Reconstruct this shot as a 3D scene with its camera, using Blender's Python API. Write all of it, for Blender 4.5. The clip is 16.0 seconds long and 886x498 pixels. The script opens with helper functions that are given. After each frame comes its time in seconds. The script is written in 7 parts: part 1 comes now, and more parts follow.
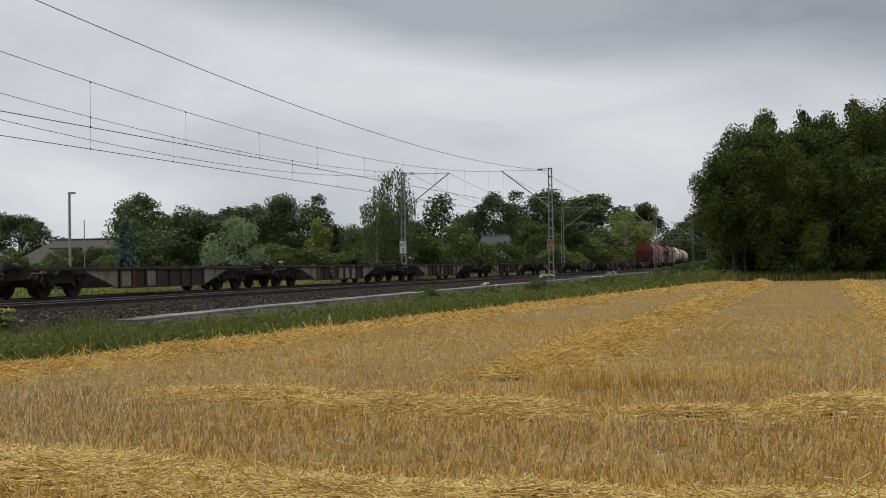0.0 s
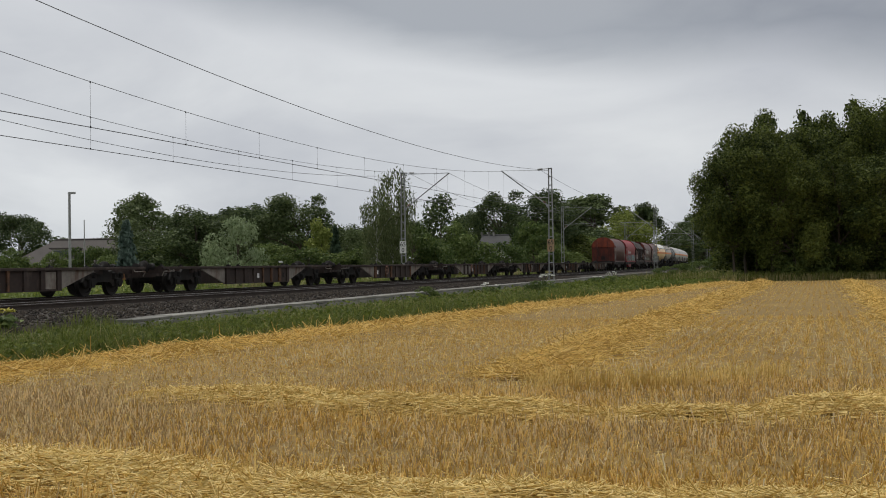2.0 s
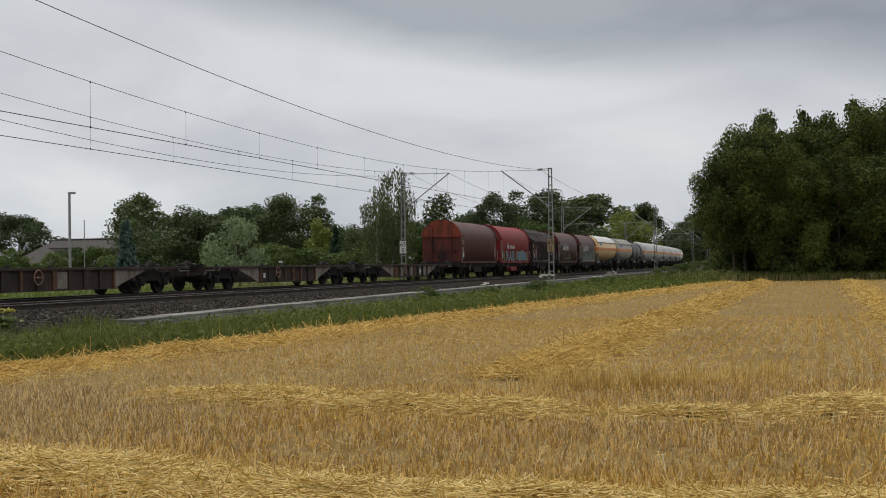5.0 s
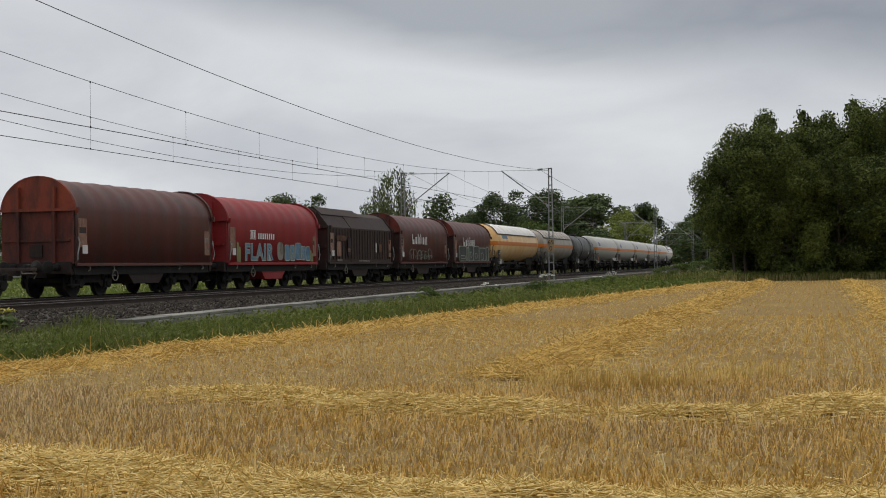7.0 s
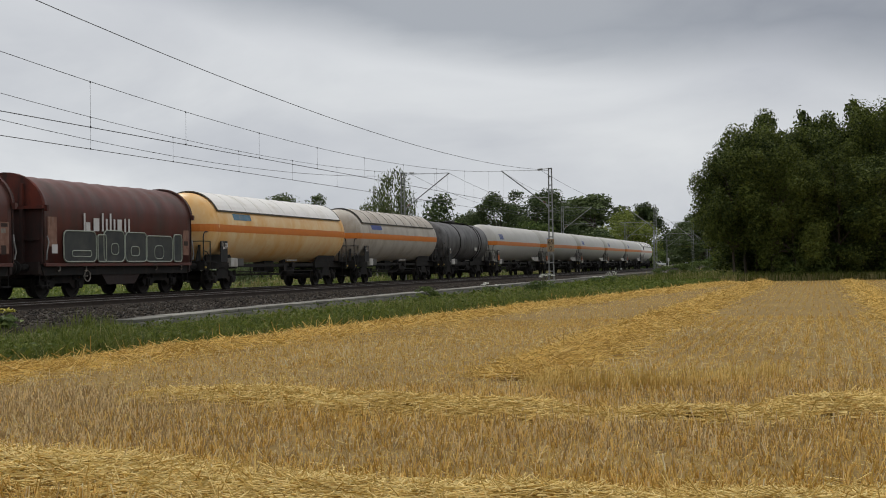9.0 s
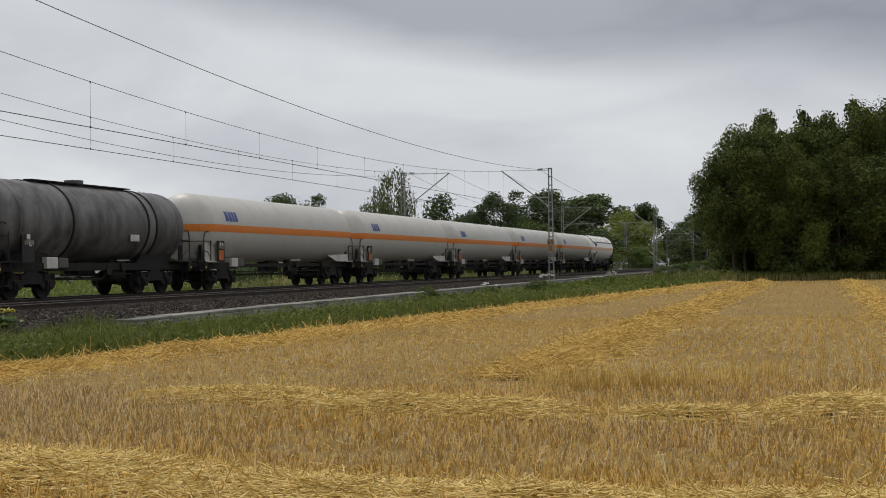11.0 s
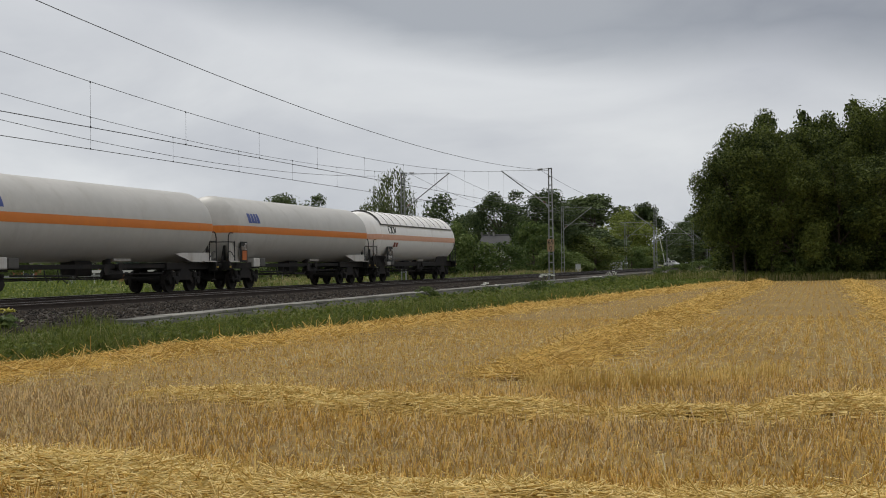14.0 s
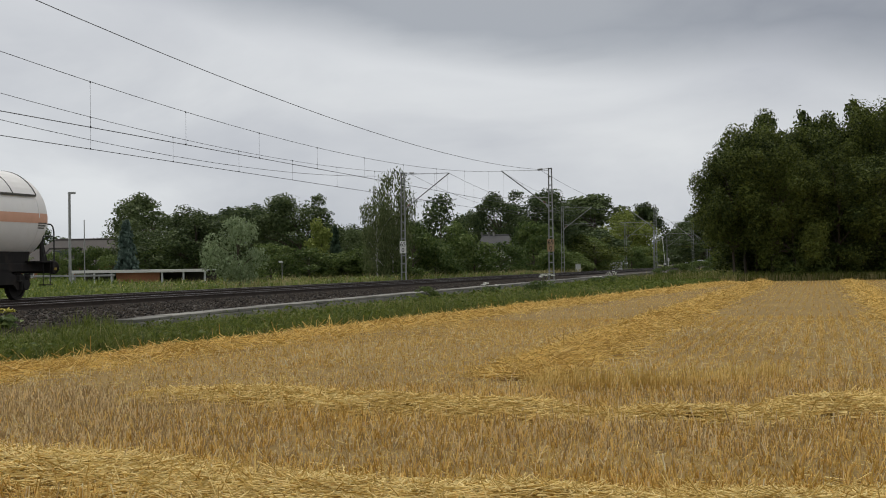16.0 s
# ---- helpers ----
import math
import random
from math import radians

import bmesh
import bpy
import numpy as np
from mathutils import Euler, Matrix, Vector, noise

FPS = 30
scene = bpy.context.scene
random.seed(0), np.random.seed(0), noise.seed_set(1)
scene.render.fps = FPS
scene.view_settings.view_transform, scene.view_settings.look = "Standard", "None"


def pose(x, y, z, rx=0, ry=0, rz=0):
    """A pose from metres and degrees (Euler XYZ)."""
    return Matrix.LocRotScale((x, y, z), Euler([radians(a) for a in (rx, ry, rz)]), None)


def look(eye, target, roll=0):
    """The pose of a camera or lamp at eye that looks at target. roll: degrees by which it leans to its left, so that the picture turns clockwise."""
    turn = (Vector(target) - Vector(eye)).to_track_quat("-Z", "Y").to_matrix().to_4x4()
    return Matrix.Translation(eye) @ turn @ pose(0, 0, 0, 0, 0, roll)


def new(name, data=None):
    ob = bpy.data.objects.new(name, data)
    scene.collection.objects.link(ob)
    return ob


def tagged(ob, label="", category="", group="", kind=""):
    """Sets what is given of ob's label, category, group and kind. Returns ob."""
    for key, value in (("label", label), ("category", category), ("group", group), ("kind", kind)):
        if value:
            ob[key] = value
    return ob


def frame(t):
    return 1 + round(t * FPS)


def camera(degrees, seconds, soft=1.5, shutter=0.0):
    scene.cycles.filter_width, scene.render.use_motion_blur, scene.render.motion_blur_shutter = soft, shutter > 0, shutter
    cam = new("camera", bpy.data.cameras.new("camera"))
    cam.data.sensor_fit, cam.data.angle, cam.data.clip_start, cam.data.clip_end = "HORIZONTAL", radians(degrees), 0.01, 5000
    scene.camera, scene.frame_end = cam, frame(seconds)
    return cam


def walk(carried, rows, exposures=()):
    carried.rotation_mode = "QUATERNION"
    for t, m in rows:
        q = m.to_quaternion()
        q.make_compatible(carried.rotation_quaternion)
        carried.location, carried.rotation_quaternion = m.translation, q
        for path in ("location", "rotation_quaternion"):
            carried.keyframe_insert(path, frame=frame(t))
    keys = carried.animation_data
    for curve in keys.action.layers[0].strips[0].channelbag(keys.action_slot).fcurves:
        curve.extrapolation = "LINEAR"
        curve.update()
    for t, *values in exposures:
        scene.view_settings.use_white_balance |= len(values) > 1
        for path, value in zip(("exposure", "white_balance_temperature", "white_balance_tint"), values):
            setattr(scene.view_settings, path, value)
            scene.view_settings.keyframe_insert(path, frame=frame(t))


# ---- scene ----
cam = camera(38.7, 16.0, soft=1.0)
EYE = (0.0, 0.0, 1.6)
AIM = look(EYE, (0.0, 100.0, 2.925), roll=-0.8)
walk(cam, [(0.0, AIM), (16.0, AIM)])

# ---- light ----
SUN_EL, SUN_AZ = radians(56), radians(-38)
world = bpy.data.worlds.new("sky")
scene.world = world
world.use_nodes = True
wn, wl = world.node_tree.nodes, world.node_tree.links
wn.clear()


def wnode(kind, **kw):
    n = wn.new(kind)
    for k, v in kw.items():
        n.inputs[k].default_value = v
    return n


sky = wn.new("ShaderNodeTexSky")
sky.sky_type, sky.sun_disc = "NISHITA", False
sky.sun_elevation, sky.sun_rotation = SUN_EL, SUN_AZ
sky.air_density, sky.dust_density = 1.0, 4.0
coord = wn.new("ShaderNodeTexCoord")
stretch = wn.new("ShaderNodeMapping")
stretch.inputs["Scale"].default_value = (1.0, 1.0, 2.6)
wl.new(coord.outputs["Generated"], stretch.inputs["Vector"])
clouds = wnode("ShaderNodeTexNoise", Scale=3.1, Detail=7.0, Roughness=0.52, Distortion=0.35)
wl.new(stretch.outputs[0], clouds.inputs["Vector"])
split = wn.new("ShaderNodeSeparateXYZ")
wl.new(coord.outputs["Generated"], split.inputs[0])
# pale cover near the horizon, heavier and darker cloud bases higher up, brightening again overhead
height = wn.new("ShaderNodeValToRGB")
hr = height.color_ramp
hr.elements[0].position, hr.elements[0].color = 0.0, (0.58, 0.61, 0.65, 1)
hr.elements[1].position, hr.elements[1].color = 1.0, (0.95, 0.95, 0.95, 1)
for pos, col in ((0.05, (0.66, 0.685, 0.72, 1)), (0.12, (0.71, 0.73, 0.755, 1)), (0.17, (0.64, 0.66, 0.695, 1)), (0.21, (0.35, 0.375, 0.42, 1)), (0.26, (0.36, 0.38, 0.42, 1)), (0.40, (0.65, 0.66, 0.68, 1))):
    e = hr.elements.new(pos)
    e.color = col
bend = wn.new("ShaderNodeMath")
bend.operation = "MULTIPLY_ADD"
bend.inputs[1].default_value = 0.13
wl.new(clouds.outputs["Fac"], bend.inputs[0])
lower = wn.new("ShaderNodeMath")
lower.operation = "SUBTRACT"
lower.inputs[1].default_value = 0.062
# the cloud base hangs lower towards the wood
tilt = wn.new("ShaderNodeMath")
tilt.operation = "MULTIPLY_ADD"
tilt.inputs[1].default_value = 0.13
wl.new(split.outputs["X"], tilt.inputs[0])
wl.new(split.outputs["Z"], tilt.inputs[2])
wl.new(tilt.outputs[0], lower.inputs[0])
wl.new(lower.outputs[0], bend.inputs[2])
wl.new(bend.outputs[0], height.inputs["Fac"])
patch = wn.new("ShaderNodeValToRGB")
patch.color_ramp.elements[0].position, patch.color_ramp.elements[0].color = 0.34, (0.80, 0.81, 0.84, 1)
patch.color_ramp.elements[1].position, patch.color_ramp.elements[1].color = 0.64, (1.15, 1.15, 1.13, 1)
wl.new(clouds.outputs["Fac"], patch.inputs["Fac"])
cover = wn.new("ShaderNodeMix")
cover.data_type, cover.blend_type = "RGBA", "MULTIPLY"
cover.inputs["Factor"].default_value = 1.0
wl.new(height.outputs[0], cover.inputs["A"])
wl.new(patch.outputs[0], cover.inputs["B"])
# thinner, brighter cloud towards the hidden sun, heavier cloud on the far side
side = wn.new("ShaderNodeVectorMath")
side.operation = "DOT_PRODUCT"
side.inputs[1].default_value = (-0.12, 0.90, 0.35)
wl.new(coord.outputs["Generated"], side.inputs[0])
glow = wn.new("ShaderNodeMapRange")
glow.inputs["From Min"].default_value, glow.inputs["From Max"].default_value = -0.8, 0.9
glow.inputs["To Min"].default_value, glow.inputs["To Max"].default_value = 0.84, 1.0
wl.new(side.outputs["Value"], glow.inputs["Value"])
bg_sky, bg_cloud = wnode("ShaderNodeBackground", Strength=0.05), wnode("ShaderNodeBackground", Strength=1.0)
wl.new(sky.outputs[0], bg_sky.inputs["Color"])
wl.new(cover.outputs["Result"], bg_cloud.inputs["Color"])
wl.new(glow.outputs[0], bg_cloud.inputs["Strength"])
over = wnode("ShaderNodeMixShader", Fac=0.93)
wl.new(bg_sky.outputs[0], over.inputs[1])
wl.new(bg_cloud.outputs[0], over.inputs[2])
wout = wn.new("ShaderNodeOutputWorld")
wl.new(over.outputs[0], wout.inputs["Surface"])

sun_data = bpy.data.lights.new("sun", "SUN")
sun_data.energy, sun_data.angle, sun_data.color = 1.45, radians(16), (1.0, 0.95, 0.86)
sun = new("sun", sun_data)
sun_dir = Vector((math.sin(SUN_AZ) * math.cos(SUN_EL), math.cos(SUN_AZ) * math.cos(SUN_EL), math.sin(SUN_EL)))
sun.matrix_basis = look(sun_dir * 200, (0, 0, 0))
scene.view_settings.exposure = 0.0

# ---- materials ----


def surface(name, a, b, rough=0.8, metal=0.0, grain=8.0, blotch=0.7, bump=0.15, island=0.0, per_object=0.0, stain=None, stain_at=0.62, spec=0.4, trans=0.0, coords="Object"):
    """Two-tone surface: broad blotches and fine grain between colours a and b, stains of a third colour, fine relief."""
    m = bpy.data.materials.new(name)
    m.use_nodes = True
    n, l = m.node_tree.nodes, m.node_tree.links
    n.clear()
    out, sh = n.new("ShaderNodeOutputMaterial"), n.new("ShaderNodeBsdfPrincipled")
    sh.inputs["Metallic"].default_value, sh.inputs["Specular IOR Level"].default_value = metal, spec
    tc = n.new("ShaderNodeTexCoord")
    fine, broad = n.new("ShaderNodeTexNoise"), n.new("ShaderNodeTexNoise")
    fine.inputs["Scale"].default_value, fine.inputs["Detail"].default_value = grain, 5.0
    broad.inputs["Scale"].default_value, broad.inputs["Detail"].default_value = blotch, 4.0
    for t in (fine, broad):
        l.new(tc.outputs[coords], t.inputs["Vector"])
    add = n.new("ShaderNodeMath")
    add.operation = "MULTIPLY_ADD"
    add.inputs[1].default_value = 0.5
    half = n.new("ShaderNodeMath")
    half.operation = "MULTIPLY"
    half.inputs[1].default_value = 0.5
    l.new(fine.outputs["Fac"], add.inputs[0])
    l.new(broad.outputs["Fac"], half.inputs[0])
    l.new(half.outputs[0], add.inputs[2])
    last = add.outputs[0]
    for amount, kind, socket in ((island, "ShaderNodeNewGeometry", "Random Per Island"), (per_object, "ShaderNodeObjectInfo", "Random")):
        if amount:
            src, mix = n.new(kind), n.new("ShaderNodeMath")
            mix.operation = "MULTIPLY_ADD"
            mix.inputs[1].default_value = amount
            l.new(src.outputs[socket], mix.inputs[0])
            sub = n.new("ShaderNodeMath")
            sub.operation = "SUBTRACT"
            sub.inputs[1].default_value = amount / 2
            l.new(last, sub.inputs[0])
            l.new(sub.outputs[0], mix.inputs[2])
            last = mix.outputs[0]
    ramp = n.new("ShaderNodeValToRGB")
    ramp.color_ramp.elements[0].position, ramp.color_ramp.elements[0].color = 0.28, (*a, 1)
    ramp.color_ramp.elements[1].position, ramp.color_ramp.elements[1].color = 0.72, (*b, 1)
    l.new(last, ramp.inputs["Fac"])
    colour = ramp.outputs[0]
    if stain:
        sn, sr, sm = n.new("ShaderNodeTexNoise"), n.new("ShaderNodeValToRGB"), n.new("ShaderNodeMix")
        sn.inputs["Scale"].default_value, sn.inputs["Detail"].default_value, sn.inputs["Roughness"].default_value = blotch * 2.3, 8.0, 0.65
        sp = n.new("ShaderNodeMapping")
        sp.inputs["Location"].default_value, sp.inputs["Scale"].default_value = (3.1, 7.7, 1.3), (1.0, 1.0, 0.35)
        l.new(tc.outputs[coords], sp.inputs["Vector"])
        l.new(sp.outputs[0], sn.inputs["Vector"])
        sr.color_ramp.elements[0].position, sr.color_ramp.elements[1].position = stain_at - 0.12, stain_at + 0.1
        l.new(sn.outputs["Fac"], sr.inputs["Fac"])
        sm.data_type = "RGBA"
        sm.inputs["B"].default_value = (*stain, 1)
        l.new(sr.outputs[0], sm.inputs["Factor"])
        l.new(colour, sm.inputs["A"])
        colour = sm.outputs["Result"]
    l.new(colour, sh.inputs["Base Color"])
    rr = n.new("ShaderNodeMapRange")
    rr.inputs["To Min"].default_value, rr.inputs["To Max"].default_value = max(0.05, rough - 0.12), min(1.0, rough + 0.12)
    l.new(fine.outputs["Fac"], rr.inputs["Value"])
    l.new(rr.outputs[0], sh.inputs["Roughness"])
    if bump:
        bp = n.new("ShaderNodeBump")
        bp.inputs["Strength"].default_value, bp.inputs["Distance"].default_value = bump, 0.02
        l.new(fine.outputs["Fac"], bp.inputs["Height"])
        l.new(bp.outputs[0], sh.inputs["Normal"])
    end = sh.outputs[0]
    if trans:
        tl, mx = n.new("ShaderNodeBsdfTranslucent"), n.new("ShaderNodeMixShader")
        l.new(colour, tl.inputs["Color"])
        mx.inputs["Fac"].default_value = trans
        l.new(end, mx.inputs[1])
        l.new(tl.outputs[0], mx.inputs[2])
        end = mx.outputs[0]
    l.new(end, out.inputs["Surface"])
    return m


M = {
    "soil": surface("field_soil", (0.135, 0.081, 0.019), (0.31, 0.20, 0.048), 0.95, grain=11, blotch=0.28, bump=0.5, coords="Object"),
    "straw": surface("straw", (0.64, 0.45, 0.12), (1.0, 0.83, 0.38), 0.6, grain=3, blotch=0.3, bump=0, island=0.7, trans=0.35),
    "stubble": surface("stubble", (0.60, 0.385, 0.085), (1.0, 0.79, 0.34), 0.65, grain=3, blotch=0.25, bump=0, island=0.85, trans=0.4),
    "straw_gold": surface("golden_straw", (0.40, 0.25, 0.053), (0.88, 0.655, 0.23), 0.65, grain=3, blotch=0.3, bump=0, island=0.85, trans=0.35),
    "straw_pale": surface("bleached_straw", (0.72, 0.58, 0.33), (1.0, 0.93, 0.70), 0.6, grain=3, blotch=0.3, bump=0, island=0.6, trans=0.4),
    "stubble_grey": surface("weathered_stubble", (0.48, 0.35, 0.175), (0.97, 0.82, 0.52), 0.7, grain=3, blotch=0.25, bump=0, island=0.85, trans=0.4),
    # darker than the stalks above it: shade between them put into the colour
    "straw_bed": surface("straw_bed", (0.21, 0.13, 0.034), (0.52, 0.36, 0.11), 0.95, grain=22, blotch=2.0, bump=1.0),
    "turf": surface("turf", (0.06, 0.075, 0.02), (0.14, 0.15, 0.045), 0.95, grain=6, blotch=0.15, bump=0.5),
    "grass": surface("grass_blades", (0.050, 0.078, 0.011), (0.175, 0.20, 0.036), 0.75, grain=2, blotch=0.35, bump=0, island=0.6, trans=0.4),
    "dry": surface("dry_grass", (0.18, 0.17, 0.06), (0.40, 0.34, 0.16), 0.7, grain=2, blotch=0.2, bump=0, island=0.5, trans=0.25),
    "meadow": surface("meadow_blades", (0.070, 0.115, 0.016), (0.205, 0.25, 0.045), 0.6, grain=2, blotch=0.2, bump=0, island=0.5, trans=0.3),
    "flower_y": surface("yellow_petals", (0.42, 0.37, 0.04), (0.60, 0.53, 0.08), 0.6, bump=0),
    "flower_w": surface("white_petals", (0.65, 0.66, 0.6), (0.85, 0.85, 0.8), 0.6, bump=0),
    "ballast": surface("ballast", (0.008, 0.006, 0.004), (0.048, 0.036, 0.026), 0.95, grain=16, blotch=0.8, bump=0.9, island=0.7),
    "concrete": surface("weathered_concrete", (0.13, 0.127, 0.115), (0.27, 0.262, 0.235), 0.9, grain=14, blotch=0.9, bump=0.25, per_object=0.35, stain=(0.16, 0.16, 0.13), stain_at=0.66),
    "rail_side": surface("rusty_rail", (0.02, 0.015, 0.012), (0.06, 0.044, 0.035), 0.85, grain=12, blotch=1.5),
    "rail_top": surface("worn_rail_head", (0.16, 0.15, 0.145), (0.26, 0.25, 0.245), 0.45, metal=0.8, grain=6, blotch=0.8, bump=0),
    "sleeper": surface("sleeper", (0.10, 0.09, 0.08), (0.22, 0.20, 0.18), 0.9, grain=10),
    "galv": surface("galvanised_steel", (0.23, 0.235, 0.235), (0.38, 0.385, 0.385), 0.55, metal=0.35, grain=9, blotch=1.2, bump=0.05, stain=(0.2, 0.15, 0.1), stain_at=0.72),
    "wire": surface("wire", (0.07, 0.072, 0.075), (0.13, 0.13, 0.135), 0.6, metal=0.3, bump=0),
    "insul": surface("insulator", (0.12, 0.06, 0.035), (0.19, 0.10, 0.06), 0.3, bump=0),
    "signw": surface("sign_white", (0.62, 0.62, 0.60), (0.76, 0.76, 0.74), 0.6, bump=0.02, stain=(0.4, 0.38, 0.33), stain_at=0.7),
    "signy": surface("sign_weathered", (0.30, 0.20, 0.11), (0.44, 0.32, 0.19), 0.7, bump=0.02, stain=(0.25, 0.15, 0.08), stain_at=0.6),
    "black": surface("black_paint", (0.012, 0.012, 0.012), (0.03, 0.03, 0.03), 0.6, bump=0.02),
    "iron": surface("grimy_iron", (0.005, 0.005, 0.005), (0.02, 0.017, 0.015), 0.85, grain=7, blotch=1.1, bump=0.2, stain=(0.035, 0.026, 0.02), stain_at=0.66),
    "wheel": surface("wheel_steel", (0.008, 0.007, 0.006), (0.024, 0.019, 0.016), 0.75, metal=0.1, grain=7, blotch=1.3),
    "flat_a": surface("old_flat_wagon_paint", (0.018, 0.013, 0.011), (0.055, 0.037, 0.03), 0.85, grain=7, blotch=0.9, bump=0.2, stain=(0.10, 0.075, 0.06), stain_at=0.66),
    "gusset": surface("faded_grey_brown_plate", (0.15, 0.135, 0.115), (0.30, 0.275, 0.24), 0.85, grain=7, blotch=0.9, bump=0.15, stain=(0.10, 0.05, 0.03), stain_at=0.62),
    "rust": surface("orange_brown_rust", (0.06, 0.03, 0.018), (0.20, 0.10, 0.05), 0.9, grain=7, blotch=2.0, bump=0.2, stain=(0.03, 0.022, 0.018), stain_at=0.58),
    "hood_brown": surface("faded_brown_red_hood", (0.092, 0.027, 0.021), (0.142, 0.042, 0.032), 0.5, grain=4, blotch=0.5, bump=0.06, stain=(0.075, 0.040, 0.032), stain_at=0.56),
    "hood_red": surface("traffic_red_hood", (0.23, 0.017, 0.02), (0.33, 0.028, 0.028), 0.55, grain=4, blotch=0.5, bump=0.05, stain=(0.16, 0.04, 0.036), stain_at=0.64),
    "hood_dark": surface("dark_brown_hood", (0.026, 0.015, 0.012), (0.050, 0.029, 0.023), 0.7, grain=4, blotch=0.5, bump=0.06, stain=(0.035, 0.026, 0.023), stain_at=0.6),
    "end_red": surface("orange_red_end_wall", (0.20, 0.036, 0.019), (0.34, 0.07, 0.03), 0.65, grain=4, blotch=0.9, bump=0.08, stain=(0.11, 0.032, 0.024), stain_at=0.55),
    "end_low": surface("dark_recessed_end_wall", (0.022, 0.012, 0.011), (0.065, 0.022, 0.018), 0.75, grain=4, blotch=0.9, bump=0.08, stain=(0.02, 0.015, 0.014), stain_at=0.55),
    "end_mid": surface("dirty_red_end_wall", (0.10, 0.022, 0.015), (0.20, 0.04, 0.022), 0.7, grain=4, blotch=0.9, bump=0.08, stain=(0.05, 0.02, 0.017), stain_at=0.52),
    "under_red": surface("dirty_red_frame", (0.012, 0.008, 0.007), (0.036, 0.019, 0.016), 0.8, grain=7, blotch=0.9, stain=(0.03, 0.022, 0.02), stain_at=0.5),
    "tank_grey": surface("light_grey_tank", (0.455, 0.445, 0.415), (0.565, 0.55, 0.52), 0.45, grain=3, blotch=0.35, bump=0.02, stain=(0.42, 0.405, 0.37), stain_at=0.64),
    "tank_white": surface("white_tank", (0.82, 0.805, 0.775), (0.90, 0.885, 0.86), 0.45, grain=3, blotch=0.35, bump=0.02, stain=(0.62, 0.59, 0.51), stain_at=0.66),
    "tank_cream": surface("cream_tank_with_tan_grime", (0.83, 0.50, 0.19), (0.93, 0.74, 0.45), 0.4, grain=3, blotch=0.4, bump=0.03, stain=(0.82, 0.45, 0.13), stain_at=0.55),
    "tank_old": surface("dusty_beige_tank", (0.42, 0.38, 0.33), (0.55, 0.51, 0.45), 0.55, grain=3, blotch=0.5, bump=0.03, stain=(0.33, 0.28, 0.22), stain_at=0.6),
    "tank_dark": surface("sooty_grey_tank", (0.10, 0.098, 0.10), (0.19, 0.185, 0.185), 0.5, grain=3, blotch=0.6, bump=0.04, stain=(0.045, 0.042, 0.042), stain_at=0.52),
    "orange": surface("orange_band", (0.60, 0.17, 0.022), (0.72, 0.23, 0.035), 0.5, grain=4, blotch=0.6, bump=0.02),
    "hazard": surface("faded_hazard_board", (0.42, 0.10, 0.022), (0.56, 0.16, 0.04), 0.6, grain=5, blotch=2, bump=0),
    "salmon": surface("faded_orange_band", (0.64, 0.34, 0.22), (0.74, 0.43, 0.30), 0.5, grain=4, blotch=0.6, bump=0.02),
    "skirt": surface("grey_white_skirt", (0.50, 0.49, 0.46), (0.62, 0.6, 0.57), 0.6, grain=5, blotch=0.8, stain=(0.34, 0.3, 0.25), stain_at=0.6),
    "seam": surface("dark_seam", (0.07, 0.068, 0.062), (0.13, 0.125, 0.115), 0.7, bump=0),
    "blue": surface("blue_lettering", (0.03, 0.055, 0.21), (0.05, 0.085, 0.30), 0.5, bump=0),
    "white": surface("white_lettering", (0.55, 0.54, 0.53), (0.72, 0.71, 0.70), 0.6, bump=0),
    "label": surface("pasted_labels", (0.17, 0.075, 0.05), (0.31, 0.18, 0.13), 0.7, grain=10, blotch=3, bump=0, stain=(0.32, 0.23, 0.18), stain_at=0.64),
    "graf_blue": surface("blue_spray", (0.055, 0.14, 0.23), (0.16, 0.29, 0.39), 0.6, grain=3, blotch=1.5, bump=0, stain=(0.35, 0.30, 0.22), stain_at=0.62),
    "graf_dark": surface("dark_spray", (0.025, 0.03, 0.035), (0.075, 0.08, 0.07), 0.6, grain=3, blotch=1.5, bump=0),
    "graf_green": surface("green_spray", (0.12, 0.13, 0.05), (0.26, 0.27, 0.12), 0.6, grain=5, blotch=2, bump=0),
    "graf_line": surface("pale_spray_outline", (0.25, 0.28, 0.22), (0.40, 0.43, 0.37), 0.6, bump=0),
    "red_lamp": surface("red_board", (0.45, 0.03, 0.02), (0.55, 0.05, 0.03), 0.5, bump=0),
    "yellow": surface("yellow_handle", (0.36, 0.25, 0.05), (0.50, 0.37, 0.10), 0.5, bump=0),
    "bark": surface("bark", (0.045, 0.035, 0.026), (0.13, 0.105, 0.08), 0.95, grain=9, blotch=1.5, bump=0.6),
    "birch": surface("birch_bark", (0.35, 0.34, 0.31), (0.6, 0.58, 0.54), 0.85, grain=6, blotch=2.5, bump=0.2, stain=(0.05, 0.05, 0.045), stain_at=0.6),
    # leaf green greyed and lightened, the haze of distance mixed into its colour
    "leaf_oak_hazed": surface("oak_leaves", (0.048, 0.074, 0.031), (0.135, 0.172, 0.070), 0.55, grain=22, blotch=4.5, bump=0, island=0.5, per_object=0.25, trans=0.25, spec=0.12),
    "leaf_wood": surface("wood_edge_leaves", (0.026, 0.043, 0.013), (0.18, 0.212, 0.050), 0.55, grain=22, blotch=1.6, bump=0, island=0.4, per_object=0.2, trans=0.25, spec=0.12),
